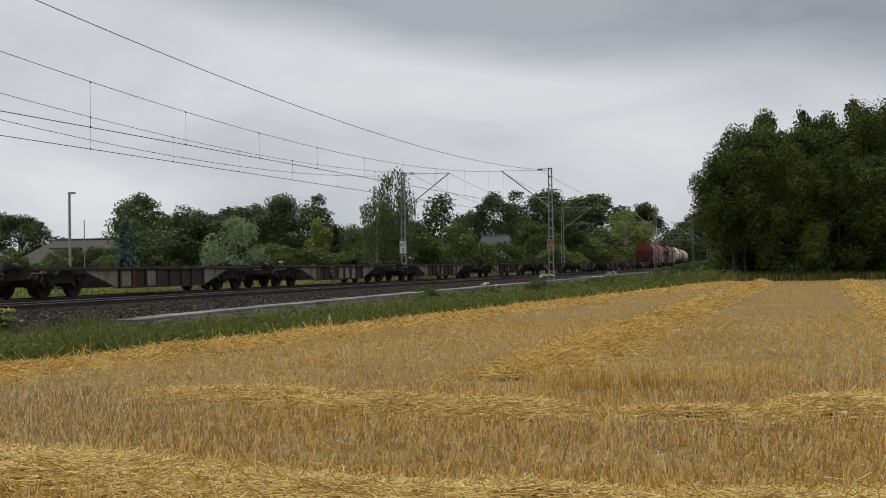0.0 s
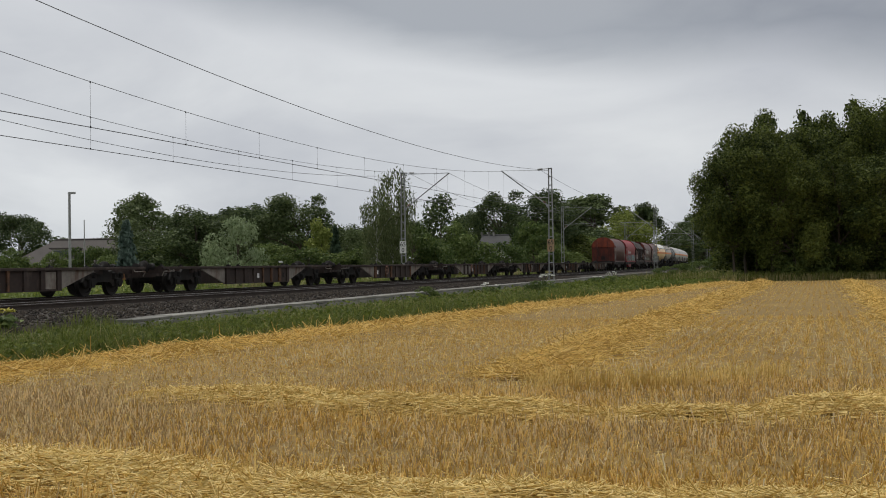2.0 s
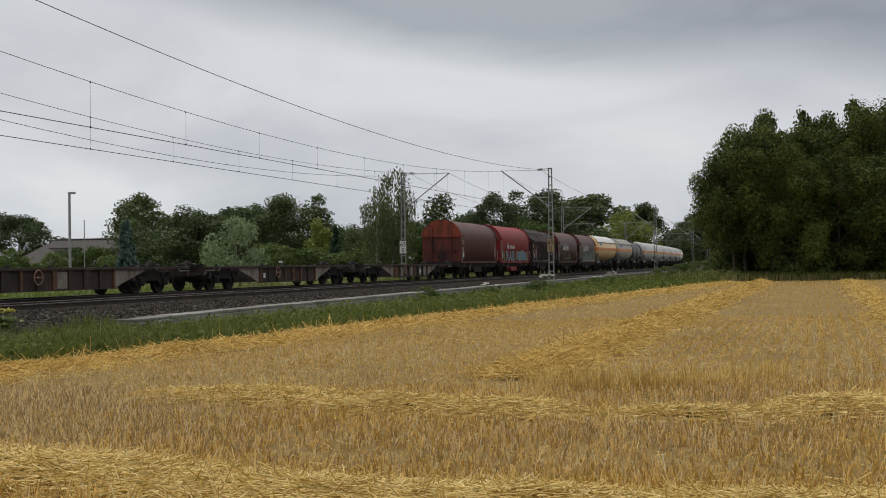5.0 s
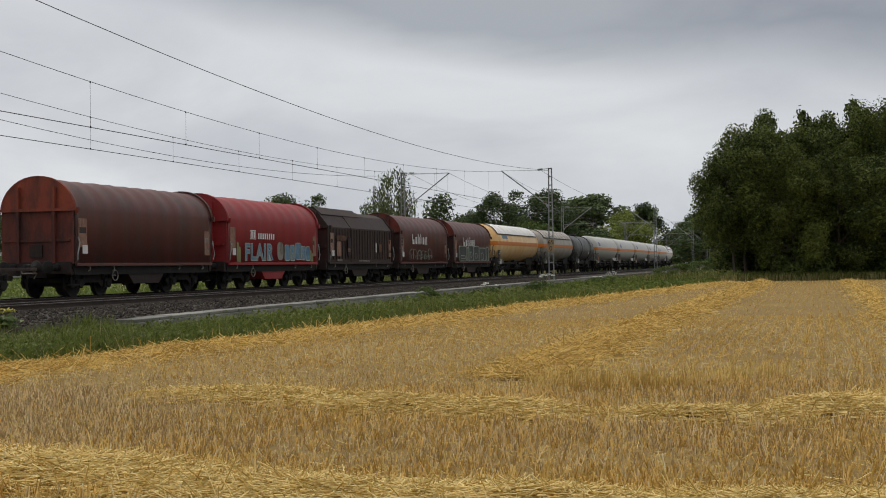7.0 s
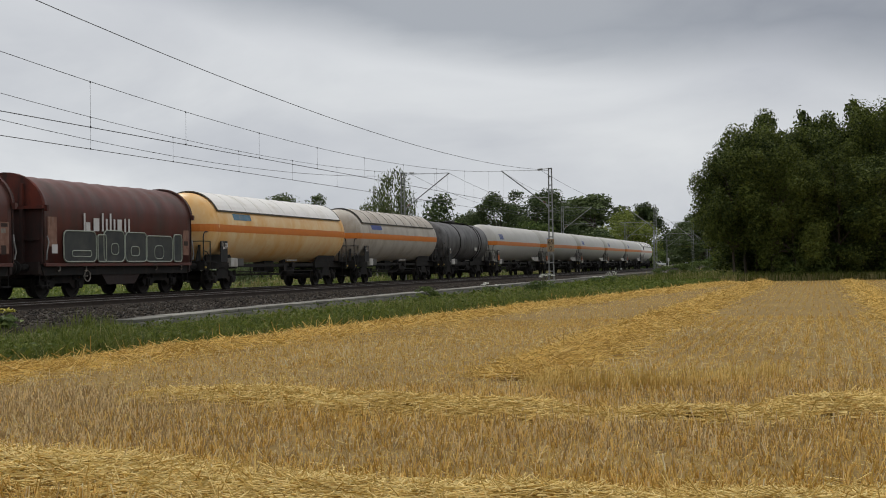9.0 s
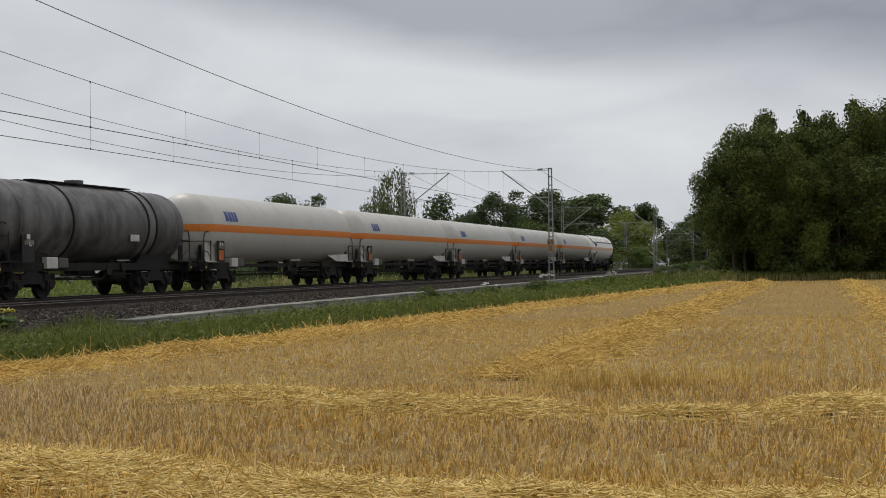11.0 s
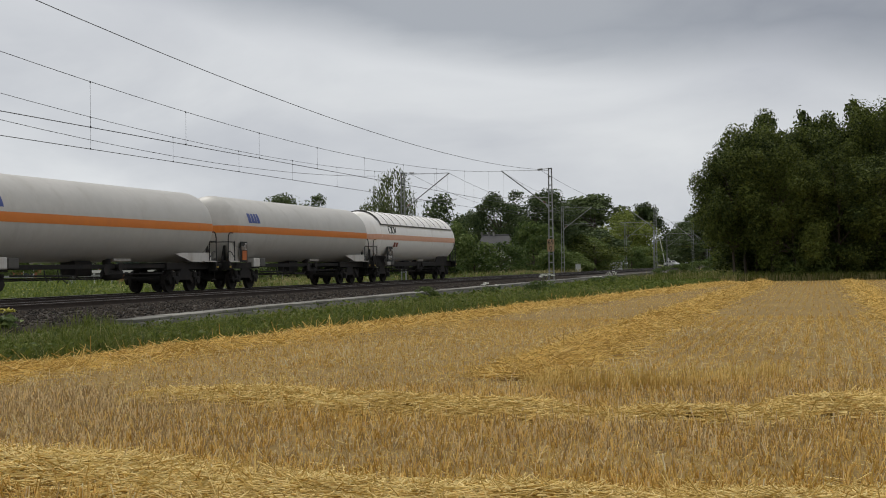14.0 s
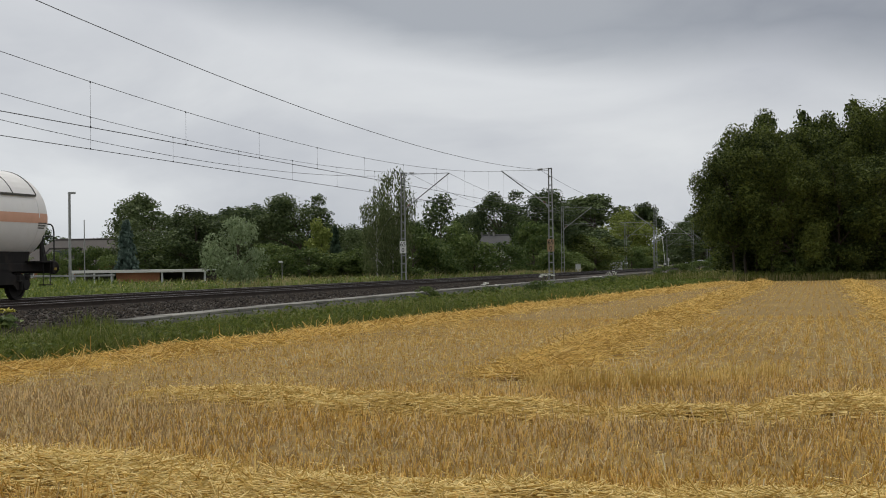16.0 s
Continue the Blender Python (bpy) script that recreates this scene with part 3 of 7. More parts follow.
def bogie(parent, x):
    """Two-axle bogie: side frames, bolster, axle boxes and four wheels."""
    if "bogie" not in CACHE:
        fr = Shape()
        for y in (-1.02, 0.92):
            fr.prism([(-1.35, 0.52), (-1.15, 0.80), (-0.45, 0.80), (-0.25, 0.98), (0.25, 0.98), (0.45, 0.80), (1.15, 0.80), (1.35, 0.52), (1.22, 0.33), (0.62, 0.33), (0.42, 0.50), (-0.42, 0.50), (-0.62, 0.33), (-1.22, 0.33)], "y", y, y + 0.10)
        fr.box(-0.22, -0.9, 0.5, 0.22, 0.9, 0.85, 0.04)
        fr.box(-1.32, -0.9, 0.5, -1.24, 0.9, 0.66)
        fr.box(1.24, -0.9, 0.5, 1.32, 0.9, 0.66)
        CACHE["bogie"] = fr.mesh("bogie")
        wh = Shape()
        prof = [(-0.07, 0.0), (-0.07, 0.12), (-0.03, 0.2), (-0.03, 0.36), (-0.065, 0.38), (-0.065, 0.458), (0.05, 0.46), (0.065, 0.488), (0.085, 0.488), (0.085, 0.38), (0.02, 0.36), (0.02, 0.2), (0.07, 0.12), (0.07, 0.0)]
        wh.turned(prof, n=28)
        CACHE["wheel"] = wh.mesh("wheel")
        CACHE["wheel"].materials.append(M["wheel"])
        CACHE["bogie"].materials.append(M["iron"])
        ax = Shape().tube((0, -0.62, 0), (0, 0.62, 0), 0.085, 10)
        CACHE["axle"] = ax.mesh("axle")
        CACHE["axle"].materials.append(M["wheel"])
        CACHE["axle_box"] = Shape().box(-0.17, -0.08, -0.15, 0.17, 0.08, 0.18, 0.03).tube((0, -0.12, 0), (0, 0.12, 0), 0.11, 12).mesh("axle_box")
        CACHE["axle_box"].materials.append(M["iron"])
        spg = Shape()
        spg.turned([(0.0, 0.0), (0.0, 0.085), (0.03, 0.085), (0.05, 0.07), (0.08, 0.085), (0.11, 0.085), (0.13, 0.07), (0.16, 0.085), (0.19, 0.085), (0.21, 0.07), (0.24, 0.085), (0.25, 0.0)], n=10)
        CACHE["spring"] = spg.mesh("spring")
        CACHE["spring"].materials.append(M["iron"])
    b = part("bogie", CACHE["bogie"], "iron", parent, "grimy dark steel bogie", at=Matrix.Translation((x, 0, 0)))
    for wx in (-0.9, 0.9):
        part("axle", CACHE["axle"], "wheel", b, at=Matrix.Translation((wx, 0, 0.46)))
        for sy in (-1, 1):
            part("wheel", CACHE["wheel"], "wheel", b, at=Matrix.Translation((wx, sy * 0.755, 0.46)) @ Matrix.Rotation(math.radians(90 * -sy), 4, "Z"))
            part("axle_box", CACHE["axle_box"], "iron", b, at=Matrix.Translation((wx, sy * 1.03, 0.46)))
            for dx in (-0.24, 0.24):
                part("spring", CACHE["spring"], "iron", b, at=Matrix.Translation((wx + dx, sy * 1.03, 0.60)) @ Matrix.Rotation(math.radians(-90), 4, "Y"))
    return b


def buffers(parent, half):
    if "buffer" not in CACHE:
        CACHE["buffer"] = Shape().turned([(0, 0.0), (0, 0.13), (-0.28, 0.11), (-0.28, 0.075), (-0.55, 0.075), (-0.57, 0.22), (-0.60, 0.235), (-0.62, 0.20), (-0.63, 0.0)], n=16).mesh("buffer", True)
        CACHE["buffer"].materials.append(M["iron"])
        CACHE["coupling"] = Shape().box(-0.62, -0.05, -0.06, 0, 0.05, 0.05).tube((-0.5, 0, -0.05), (-0.5, 0, -0.38), 0.03).mesh("coupling")
        CACHE["coupling"].materials.append(M["iron"])
    for sx in (-1, 1):
        turn = Matrix.Rotation(0 if sx < 0 else math.pi, 4, "Z")
        for sy in (-0.875, 0.875):
            part("buffer", CACHE["buffer"], "iron", parent, at=Matrix.Translation((sx * (half - 0.63), sy, 1.05)) @ turn)
        part("coupling", CACHE["coupling"], "iron", parent, at=Matrix.Translation((sx * (half - 0.63), 0, 1.04)) @ turn)


def wagon(name, centre, half, pivot, label, group):
    w = tagged(new(name), label, "freight wagon", group)
    TRAIN.append((w, centre, pivot))
    return w


def flat_wagon(centre, seed):
    half, pivot = 9.6, 6.5
    rnd = random.Random(seed)
    w = wagon("container_flat_wagon", centre, half, pivot, "empty rusty dark brown container flat wagon with deep side girders", "empty container flats")
    top = 1.04
    part("deck_edge", Shape().box(-half + 0.65, -1.34, top - 0.10, half - 0.65, -1.12, top, 0.01).box(-half + 0.65, 1.12, top - 0.10, half - 0.65, 1.34, top, 0.01), "flat_a", w)
    part("centre_sill", Shape().box(-half + 0.6, -0.35, 0.62, half - 0.6, 0.35, top - 0.08), "flat_a", w)
    low = 0.28
    for y0, y1 in ((-1.24, -1.16), (1.16, 1.24)):
        part("side_girder", Shape().prism([(-3.4, low), (3.4, low), (3.4, top - 0.1), (-3.4, top - 0.1)], "y", y0, y1), "flat_a", w)
        out = -1 if y0 < 0 else 1
        part("girder_flange", Shape().box(-3.4, min(out * 1.14, out * 1.33), low - 0.03, 3.4, max(out * 1.14, out * 1.33), low, 0), "flat_a", w)
        for sx in (-1, 1):
            part("gusset", Shape().prism([(sx * 3.4, low), (sx * 5.5, top - 0.16), (sx * 5.5, top - 0.1), (sx * 3.4, top - 0.1)], "y", y0 + 0.004, y1 - 0.004), "gusset", w, "faded grey-brown gusset plate")
        for k in range(8):
            x = -3.3 + k * 0.94
            wide = 0.06 if rnd.random() < 0.6 else 0.12
            part("rib", Shape().box(x - wide, min(out * 1.2, out * 1.31), low, x + wide, max(out * 1.2, out * 1.31), top - 0.1), rnd.choice(["flat_a", "flat_a", "rust"]), w, "rusty upright rib")
        for k in range(7):
            x = -2.83 + k * 0.94
            pick = rnd.random()
            if pick < (0.6 if seed == 20 else 0.16):
                part("panel", Shape().box(x - 0.36, out * 1.245 - 0.004, low + 0.04, x + rnd.choice([0.1, 0.36, 0.36]), out * 1.245 + 0.004, top - 0.14), "gusset" if pick < 0.42 else "rust", w, "worn side plate")
            if rnd.random() < 0.15:
                part("data_plate", Shape().box(x - 0.12, out * 1.255 - 0.004, low + 0.2, x + 0.1, out * 1.255 + 0.004, low + 0.42), rnd.choice(["white", "iron"]), w, "small data plate")
    for k in range(9):
        x = -8.2 + k * 2.05
        part("crossbeam", Shape().box(x - 0.07, -1.15, 0.78, x + 0.07, 1.15, top - 0.04), "flat_a", w)
    for x in (-8.8, -2.9, 2.9, 8.8):
        for y in (-1.17, 1.17):
            part("container_spigot", Shape().box(x - 0.09, y - 0.08, top - 0.01, x + 0.09, y + 0.08, top + 0.05, 0.01).tube((x, y, top + 0.05), (x, y, top + 0.11), 0.05, 8, 0.03), "iron", w)
    for sx in (-1, 1):
        part("headstock", Shape().box(sx * (half - 0.72) - 0.09, -1.28, 0.80, sx * (half - 0.72) + 0.09, 1.28, top + 0.01, 0.02), "flat_a", w)
        part("handrail", Shape().path([(sx * (half - 0.7), -1.25, 0.68), (sx * (half - 0.7), -1.36, 0.86), (sx * (half - 1.5), -1.36, 0.86), (sx * (half - 1.5), -1.3, 1.0)], 0.02, 6), "gusset", w, "pale worn grab rail")
        bogie(w, sx * pivot)
    part("air_tank", Shape().turned([(-0.9, 0.0), (-0.85, 0.16), (-0.7, 0.2), (0.3, 0.2), (0.45, 0.16), (0.5, 0.0)], axis_y=-0.6, axis_z=0.55, n=14), "iron", w, smooth=True)
    if rnd.random() < 0.7:
        part("brake_wheel", Shape().path([(-1.5 + 0.24 * math.cos(2 * math.pi * i / 18), -1.36, 0.72 + 0.24 * math.sin(2 * math.pi * i / 18)) for i in range(19)], 0.024, 6).tube((-1.74, -1.36, 0.72), (-1.26, -1.36, 0.72), 0.018, 5).tube((-1.5, -1.2, 0.72), (-1.5, -1.37, 0.72), 0.04, 8), "label", w, "round rusty brake handwheel")
    buffers(w, half)


def hood_outline(peak, eave, w, n=20):
    pts = [(-w, 1.11), (-w, eave)]
    for i in range(1, n):
        a = math.pi * (1 - i / n)
        pts.append((w * math.copysign(abs(math.cos(a)) ** 0.95, math.cos(a)), eave + (peak - eave) * math.sin(a) ** 1.1))
    return pts + [(w, eave), (w, 1.11)]


def hood_wagon(centre, hood, end, label, writing, angular=False):
    half, pivot = 5.87, 3.35
    w = wagon("hooded_coil_wagon", centre, half, pivot, label, "hooded coil wagons")
    peak = 4.16 if not angular else 4.02
    prof = hood_outline(peak, 3.02, 1.44) if not angular else [(-1.40, 1.18), (-1.40, 3.05), (-0.85, 3.78), (-0.4, 4.0), (0.4, 4.0), (0.85, 3.78), (1.40, 3.05), (1.40, 1.18)]
    h0, h1 = -5.02, 5.1
    # the angular hood has three telescoping sections, the middle one larger
    rnd = random.Random(int(centre))
    wave = [rnd.uniform(-1, 1) for _ in range(40)]
    for a, b, g in (((h0, -1.7, 0.0), (-1.7, 1.72, 0.03), (1.72, h1, 0.0)) if angular else ((h0, h1, 0.0),)):
        secs = []
        for x in steps(a, b, 0.26):
            # the sheet sags a little between its bows
            sag = 0 if angular else 0.020 * math.sin(2 * math.pi * x / 1.05 + 1.0) + 0.010 * wave[int((x + 6) / 0.5)]
            out = [(x, y * (1 + (g + 0.3 * sag) / 1.44), z + (g + sag if z > 3.1 else 0)) for y, z in prof]
            inn = [(x, y * (1 + (g - 0.03) / 1.44), z + (g + sag - 0.03 if z > 3.1 else 0)) for y, z in prof]
            secs.append(out + inn[::-1])
        part("hood", Shape().loft(secs), hood, w, smooth=not angular)
    if angular:
        # pressed side sheets with upright ribs, and a raised flat roof section
        for k in range(23):
            x = h0 + 0.3 + k * (h1 - h0 - 0.6) / 22
            g = 0.03 if -1.7 < x < 1.72 else 0.0
            for sy in (-1, 1):
                part("side_rib", Shape().box(x - 0.035, min(sy * (1.40 + g), sy * (1.44 + g)), 1.35, x + 0.035, max(sy * (1.40 + g), sy * (1.44 + g)), 2.98, 0.01), hood, w)
        part("roof_section", Shape().prism([(-0.95, 3.74), (-0.5, 4.13), (0.5, 4.13), (0.95, 3.74), (0.4, 3.7), (-0.4, 3.7)], "x", h0 + 0.2, 0.9), hood, w)
    part("hood_sill", Shape().box(h0, -1.49, 1.08, h1, -1.43, 1.19, 0.01).box(h0, 1.43, 1.08, h1, 1.49, 1.19, 0.01), hood, w)
    for sx, xe in ((-1, h0), (1, h1)):
        po = hood_outline(peak + 0.09, 3.05, 1.49) if not angular else [(y * 1.04, z + 0.05) for y, z in prof]
        arch = [(y, z) for y, z in po if z > 2.9]
        low = "end_mid" if centre < 216 else hood if hood == "hood_red" else "end_low"
        e = part("end_wall", Shape().box(min(xe + sx * 0.07, xe + sx * 0.13), -1.43, 1.18, max(xe + sx * 0.07, xe + sx * 0.13), 1.43, 3.04), low, w, "recessed steel end wall")
        cap = hood if sx > 0 else ("end_mid" if end == "end_red" and centre > 216 else end)
        part("end_arch", Shape().prism(arch, "x", xe - 0.03 + sx * 0.1, xe + 0.03 + sx * 0.1), cap, e, "arched upper end plate")
        for y in (-0.72, 0.72):
            x_in, x_out = xe + sx * 0.1, xe + sx * 0.26
            part("post", Shape().box(min(x_in, x_out), y - 0.06, 1.2, max(x_in, x_out), y + 0.06, 3.0, 0.01), low, e)
            part("upper_post", Shape().box(min(x_in, x_out), y - 0.06, 3.1, max(x_in, x_out), y + 0.06, 3.86, 0.01), cap, e)
        part("crossbar", Shape().box(min(xe + sx * 0.1, xe + sx * 0.24), -1.52, 3.0, max(xe + sx * 0.1, xe + sx * 0.24), 1.52, 3.1, 0.01), cap, e)
        part("lower_crossbar", Shape().box(min(xe + sx * 0.1, xe + sx * 0.2), -1.32, 1.95, max(xe + sx * 0.1, xe + sx * 0.2), 1.32, 2.03, 0.01), low, e)
        part("lock_box", Shape().box(min(xe + sx * 0.12, xe + sx * 0.2), -0.22, 1.4, max(xe + sx * 0.12, xe + sx * 0.2), 0.28, 1.85, 0.02), "end_low", e)
        if not angular:
            part("flange", Shape().prism(arch + [(y * 0.955, z - 0.05) for y, z in arch][::-1], "x", min(xe, xe + sx * 0.14), max(xe, xe + sx * 0.14)), cap, e)
        part("latch", Shape().path([(xe - sx * 0.02, -1.53, 2.1), (xe - sx * 0.06, -1.57, 1.9), (xe + sx * 0.05, -1.57, 1.55), (xe + sx * 0.02, -1.53, 1.3)], 0.025, 6), "galv", w, "pale bent latch lever")
        part("hinge_arm", Shape().box(xe + sx * 0.02 - 0.05, -1.60, 2.92, xe + sx * 0.02 + 0.05, -1.50, 3.12), cap, w)
    part("underframe", Shape().box(-5.2, -1.30, 0.78, 5.2, -1.14, 1.16, 0.02).box(-5.2, 1.14, 0.78, 5.2, 1.30, 1.16, 0.02).box(-5.2, -0.4, 0.7, 5.2, 0.4, 1.1), "under_red", w)
    part("belly_trough", Shape().prism([(-1.5, 0.95), (1.5, 0.95), (0.95, 0.42), (-0.95, 0.42)], "y", -1.30, 1.30), "hood_red" if hood == "hood_red" else "under_red", w)
    part("brake_wheel", Shape().path([(-2.35 + 0.19 * math.cos(2 * math.pi * i / 14), -1.36, 0.74 + 0.19 * math.sin(2 * math.pi * i / 14)) for i in range(15)], 0.022, 6).tube((-2.35, -1.2, 0.74), (-2.35, -1.37, 0.74), 0.03, 6), "gusset", w, "pale round brake handwheel")
    part("side_apron", Shape().prism([(-5.1, 1.15), (5.1, 1.15), (4.9, 0.78), (-4.9, 0.78)], "y", -1.335, -1.31), "iron", w)
    for x in (-4.2, -2.6, 2.3, 4.3):
        part("lashing_hook", Shape().path([(x, -1.36, 1.1), (x + 0.1, -1.42, 1.08), (x + 0.1, -1.42, 0.95), (x + 0.02, -1.4, 0.92)], 0.026, 6), "gusset", w, "pale lashing hook")
    part("air_tank", Shape().turned([(1.9, 0.0), (1.95, 0.18), (2.1, 0.22), (2.7, 0.22), (2.85, 0.18), (2.9, 0.0)], axis_y=-0.75, axis_z=0.72, n=14), "iron", w, smooth=True)
    for sx in (-1, 1):
        part("headstock", Shape().box(sx * 5.18 - 0.07, -1.35, 0.82, sx * 5.18 + 0.07, 1.35, 1.24, 0.02), "under_red", w)
        part("step", Shape().box(sx * 4.9 - 0.22, -1.40, 0.42, sx * 4.9 + 0.22, -1.15, 0.46).tube((sx * 4.9 - 0.2, -1.3, 0.45), (sx * 4.9 - 0.2, -1.3, 0.85), 0.018, 5).tube((sx * 4.9 + 0.2, -1.3, 0.45), (sx * 4.9 + 0.2, -1.3, 0.85), 0.018, 5), "iron", w)
        bogie(w, sx * pivot)
    buffers(w, half)
    # pasted labels by the ends
    y = -1.447
    for x0, x1, z0, z1 in ((-4.85, -4.32, 1.75, 2.75), (4.5, 4.95, 1.5, 2.5)):
        part("data_panel", Shape().box(x0, y - 0.004, z0, x1, y + 0.002, z1), "label", w, "weathered orange-brown data panel")
        zz = z1 - 0.04
        while zz > z0 + 0.2:
            hh, ww = rnd.uniform(0.08, 0.30), rnd.uniform(0.4, 0.9) * (x1 - x0)
            if rnd.random() < 0.75:
                part("data_lettering", Shape().box(x0 + 0.05, y - 0.007, zz - hh, x0 + 0.03 + ww, y - 0.004, zz), rnd.choice(["label", "hood_dark", "gusset"]), w, "worn lettering as a plain block")
            zz -= hh + 0.05
    part("white_label", Shape().box(-4.62, y - 0.016, 1.52, -4.30, y - 0.008, 1.82), "white", w, "white square label")
    if writing:
        writing(w)
    return w


def bars(w, name, x0, z0, heights, step, width, y, material, label):
    """A brand mark as plain upright bars."""
    for k, hh in enumerate(heights):
        part(name, Shape().box(x0 + k * step, y - 0.005, z0, x0 + k * step + width, y + 0.003, z0 + hh), material, w, label)


def arc_line(w, pts, material, y, r=0.035):
    part("spray_line", Shape().path([(x, y, z) for x, z in pts], r, 5), material, w, "sprayed outline")


def loops(w, x0, x1, z0, z1, n, material, y, seed, r=0.03):
    rnd = random.Random(seed)
    dx = (x1 - x0) / n
    for k in range(n):
        a, b, top = x0 + k * dx, x0 + (k + 0.92) * dx, z1 - rnd.random() * 0.25 * (z1 - z0)
        pts = [(a + 0.05 * dx, z0)]
        skew, fat = rnd.uniform(-0.25, 0.25) * dx, rnd.uniform(0.2, 0.5)
        for i in range(7):
            t = math.pi * (1 - i / 6)
            pts.append(((a + b) / 2 + skew * math.sin(t) + (b - a) / 2 * math.cos(t) * rnd.uniform(0.85, 1.1), top - (top - z0) * fat + (top - z0) * fat * math.sin(t) * rnd.uniform(0.85, 1.05)))
        pts.append((b - 0.05 * dx * rnd.random(), z0 + rnd.random() * 0.2))
        if rnd.random() < 0.7:
            pts += [((a + b) / 2, z0 + (top - z0) * 0.45), ((a + b) / 2 - 0.2 * dx, z0 + 0.1)]
        arc_line(w, pts, material, y, r)


def writing_brown(w):
    pass


def sprayed_text(w, body, x, z, wide, high, y):
    """Fat sprayed letters with a pale outline behind them."""
    for grow_by, material, dy, lab in ((0.055, "graf_line", 0.0, "pale sprayed outline"), (0.018, "graf_blue", -0.004, "blue sprayed letters")):
        cu = bpy.data.curves.new("graffiti", "FONT")
        cu.body, cu.size, cu.offset, cu.extrude, cu.space_character = body, 1.0, grow_by, 0.001, 1.12
        cu.materials.append(M[material])
        ob = new("graffiti", cu)
        ob.parent = w
        ob.matrix_basis = Matrix.Translation((x, y + dy, z)) @ Euler((radians(90), 0, 0)).to_matrix().to_4x4() @ Matrix.Diagonal((wide, high, 1, 1))
        tagged(ob, lab)


def rounded(x0, x1, z0, z1, r, n=5):
    """Outline of a round-cornered block in x and z."""
    pts = []
    for cx, cz, a0 in ((x1 - r, z1 - r, 0), (x0 + r, z1 - r, 90), (x0 + r, z0 + r, 180), (x1 - r, z0 + r, 270)):
        pts += [(cx + r * math.cos(radians(a0 + 90 * i / n)), cz + r * math.sin(radians(a0 + 90 * i / n))) for i in range(n + 1)]
    return pts


def fat_block(w, x0, x1, z0, z1, fill, y, rim=0.03, eye=None):
    """One sprayed letter block: dark body, pale rim, pale inner mark."""
    pts = rounded(x0, x1, z0, z1, min(x1 - x0, z1 - z0) * 0.2)
    part("graffiti", Shape().prism(pts, "y", y, y + 0.006), fill, w, "sprayed letter block")
    arc_line(w, pts + pts[:1], "graf_line", y - 0.002, rim)
    if eye:
        ring = rounded(*eye, min(eye[1] - eye[0], eye[3] - eye[2]) * 0.4)
        arc_line(w, ring + ring[:1], "graf_line", y - 0.004, rim * 0.7)


def writing_red(w):
    y = -1.462
    part("company_mark", Shape().box(-2.86, y - 0.005, 2.24, -2.26, y, 2.66), "white", w, "white company mark as plain blocks")
    part("company_mark", Shape().box(-2.82, y - 0.008, 2.28, -2.30, y - 0.005, 2.62), "hood_red", w)
    bars(w, "company_mark", -2.76, 2.30, [0.30, 0.30], 0.24, 0.16, y - 0.01, "white", "white company mark as plain bars")
    bars(w, "company_mark", -2.0, 2.26, [0.27] * 8, 0.235, 0.13, y, "white", "white company mark as plain bars")
    sprayed_text(w, "FLAIR", -3.45, 1.32, 1.12, 1.02, y - 0.012)
    rnd = random.Random(4)
    for k in range(5):
        x = 0.95 + k * 0.64
        fat_block(w, x, x + rnd.uniform(0.5, 0.72), 1.26 + 0.08 * rnd.random(), 1.9 + 0.3 * rnd.random(), "graf_blue", y - 0.012 - 0.006 * (k % 2), 0.022, (x + 0.22, x + 0.32, 1.38, 1.62) if k % 2 else None)
    part("graffiti", Shape().prism(rounded(0.1, 0.8, 1.3, 2.15, 0.25), "y", y - 0.012, y - 0.006), "gusset", w, "grey-brown sprayed blot")
    for x, hh in ((-4.15, 0.9), (-3.95, 0.7), (4.2, 0.6), (4.4, 0.45)):
        part("graffiti", Shape().prism(rounded(x - 0.1, x + 0.1, 1.2, 1.2 + hh, 0.09), "y", y - 0.012, y - 0.004), "graf_green", w, "greenish sprayed streak")


def writing_mark(w):
    y = -1.492
    x0, z0 = -2.75, 2.32
    for dx, wd, hh in ((0.0, 0.10, 0.62), (0.14, 0.26, 0.30), (0.62, 0.36, 0.46), (1.16, 0.11, 0.66), (1.42, 0.11, 0.46), (1.68, 0.11, 0.66), (1.94, 0.11, 0.46), (2.2, 0.30, 0.46), (2.68, 0.11, 0.5), (2.95, 0.11, 0.5)):
        part("company_mark", Shape().box(x0 + dx, y - 0.005, z0, x0 + dx + wd, y + 0.003, z0 + hh), "white", w, "white company mark as plain bars")


def writing_h4(w):
    writing_mark(w)
    loops(w, -3.3, 1.4, 1.3, 2.05, 6, "graf_line", -1.492, 8, 0.011)
    loops(w, -3.0, 1.7, 1.3, 1.7, 5, "graf_line", -1.494, 9, 0.009)


def writing_h5(w):
    writing_mark(w)
    y = -1.50
    for k, (x0, x1, z1, eye) in enumerate(((-4.0, -2.0, 2.30, (-3.5, -2.3, 1.42, 1.62)), (-1.9, -1.35, 2.2, None), (-1.5, -0.1, 2.36, (-1.0, -0.5, 1.5, 1.9)), (-0.05, 1.5, 2.32, (0.35, 0.95, 1.45, 1.8)), (1.45, 3.5, 2.22, (2.1, 2.8, 1.35, 1.85)), (3.6, 4.25, 2.3, None))):
        fat_block(w, x0, x1, 1.24, z1, "graf_dark", y - 0.008 * (k % 2), 0.028, eye)


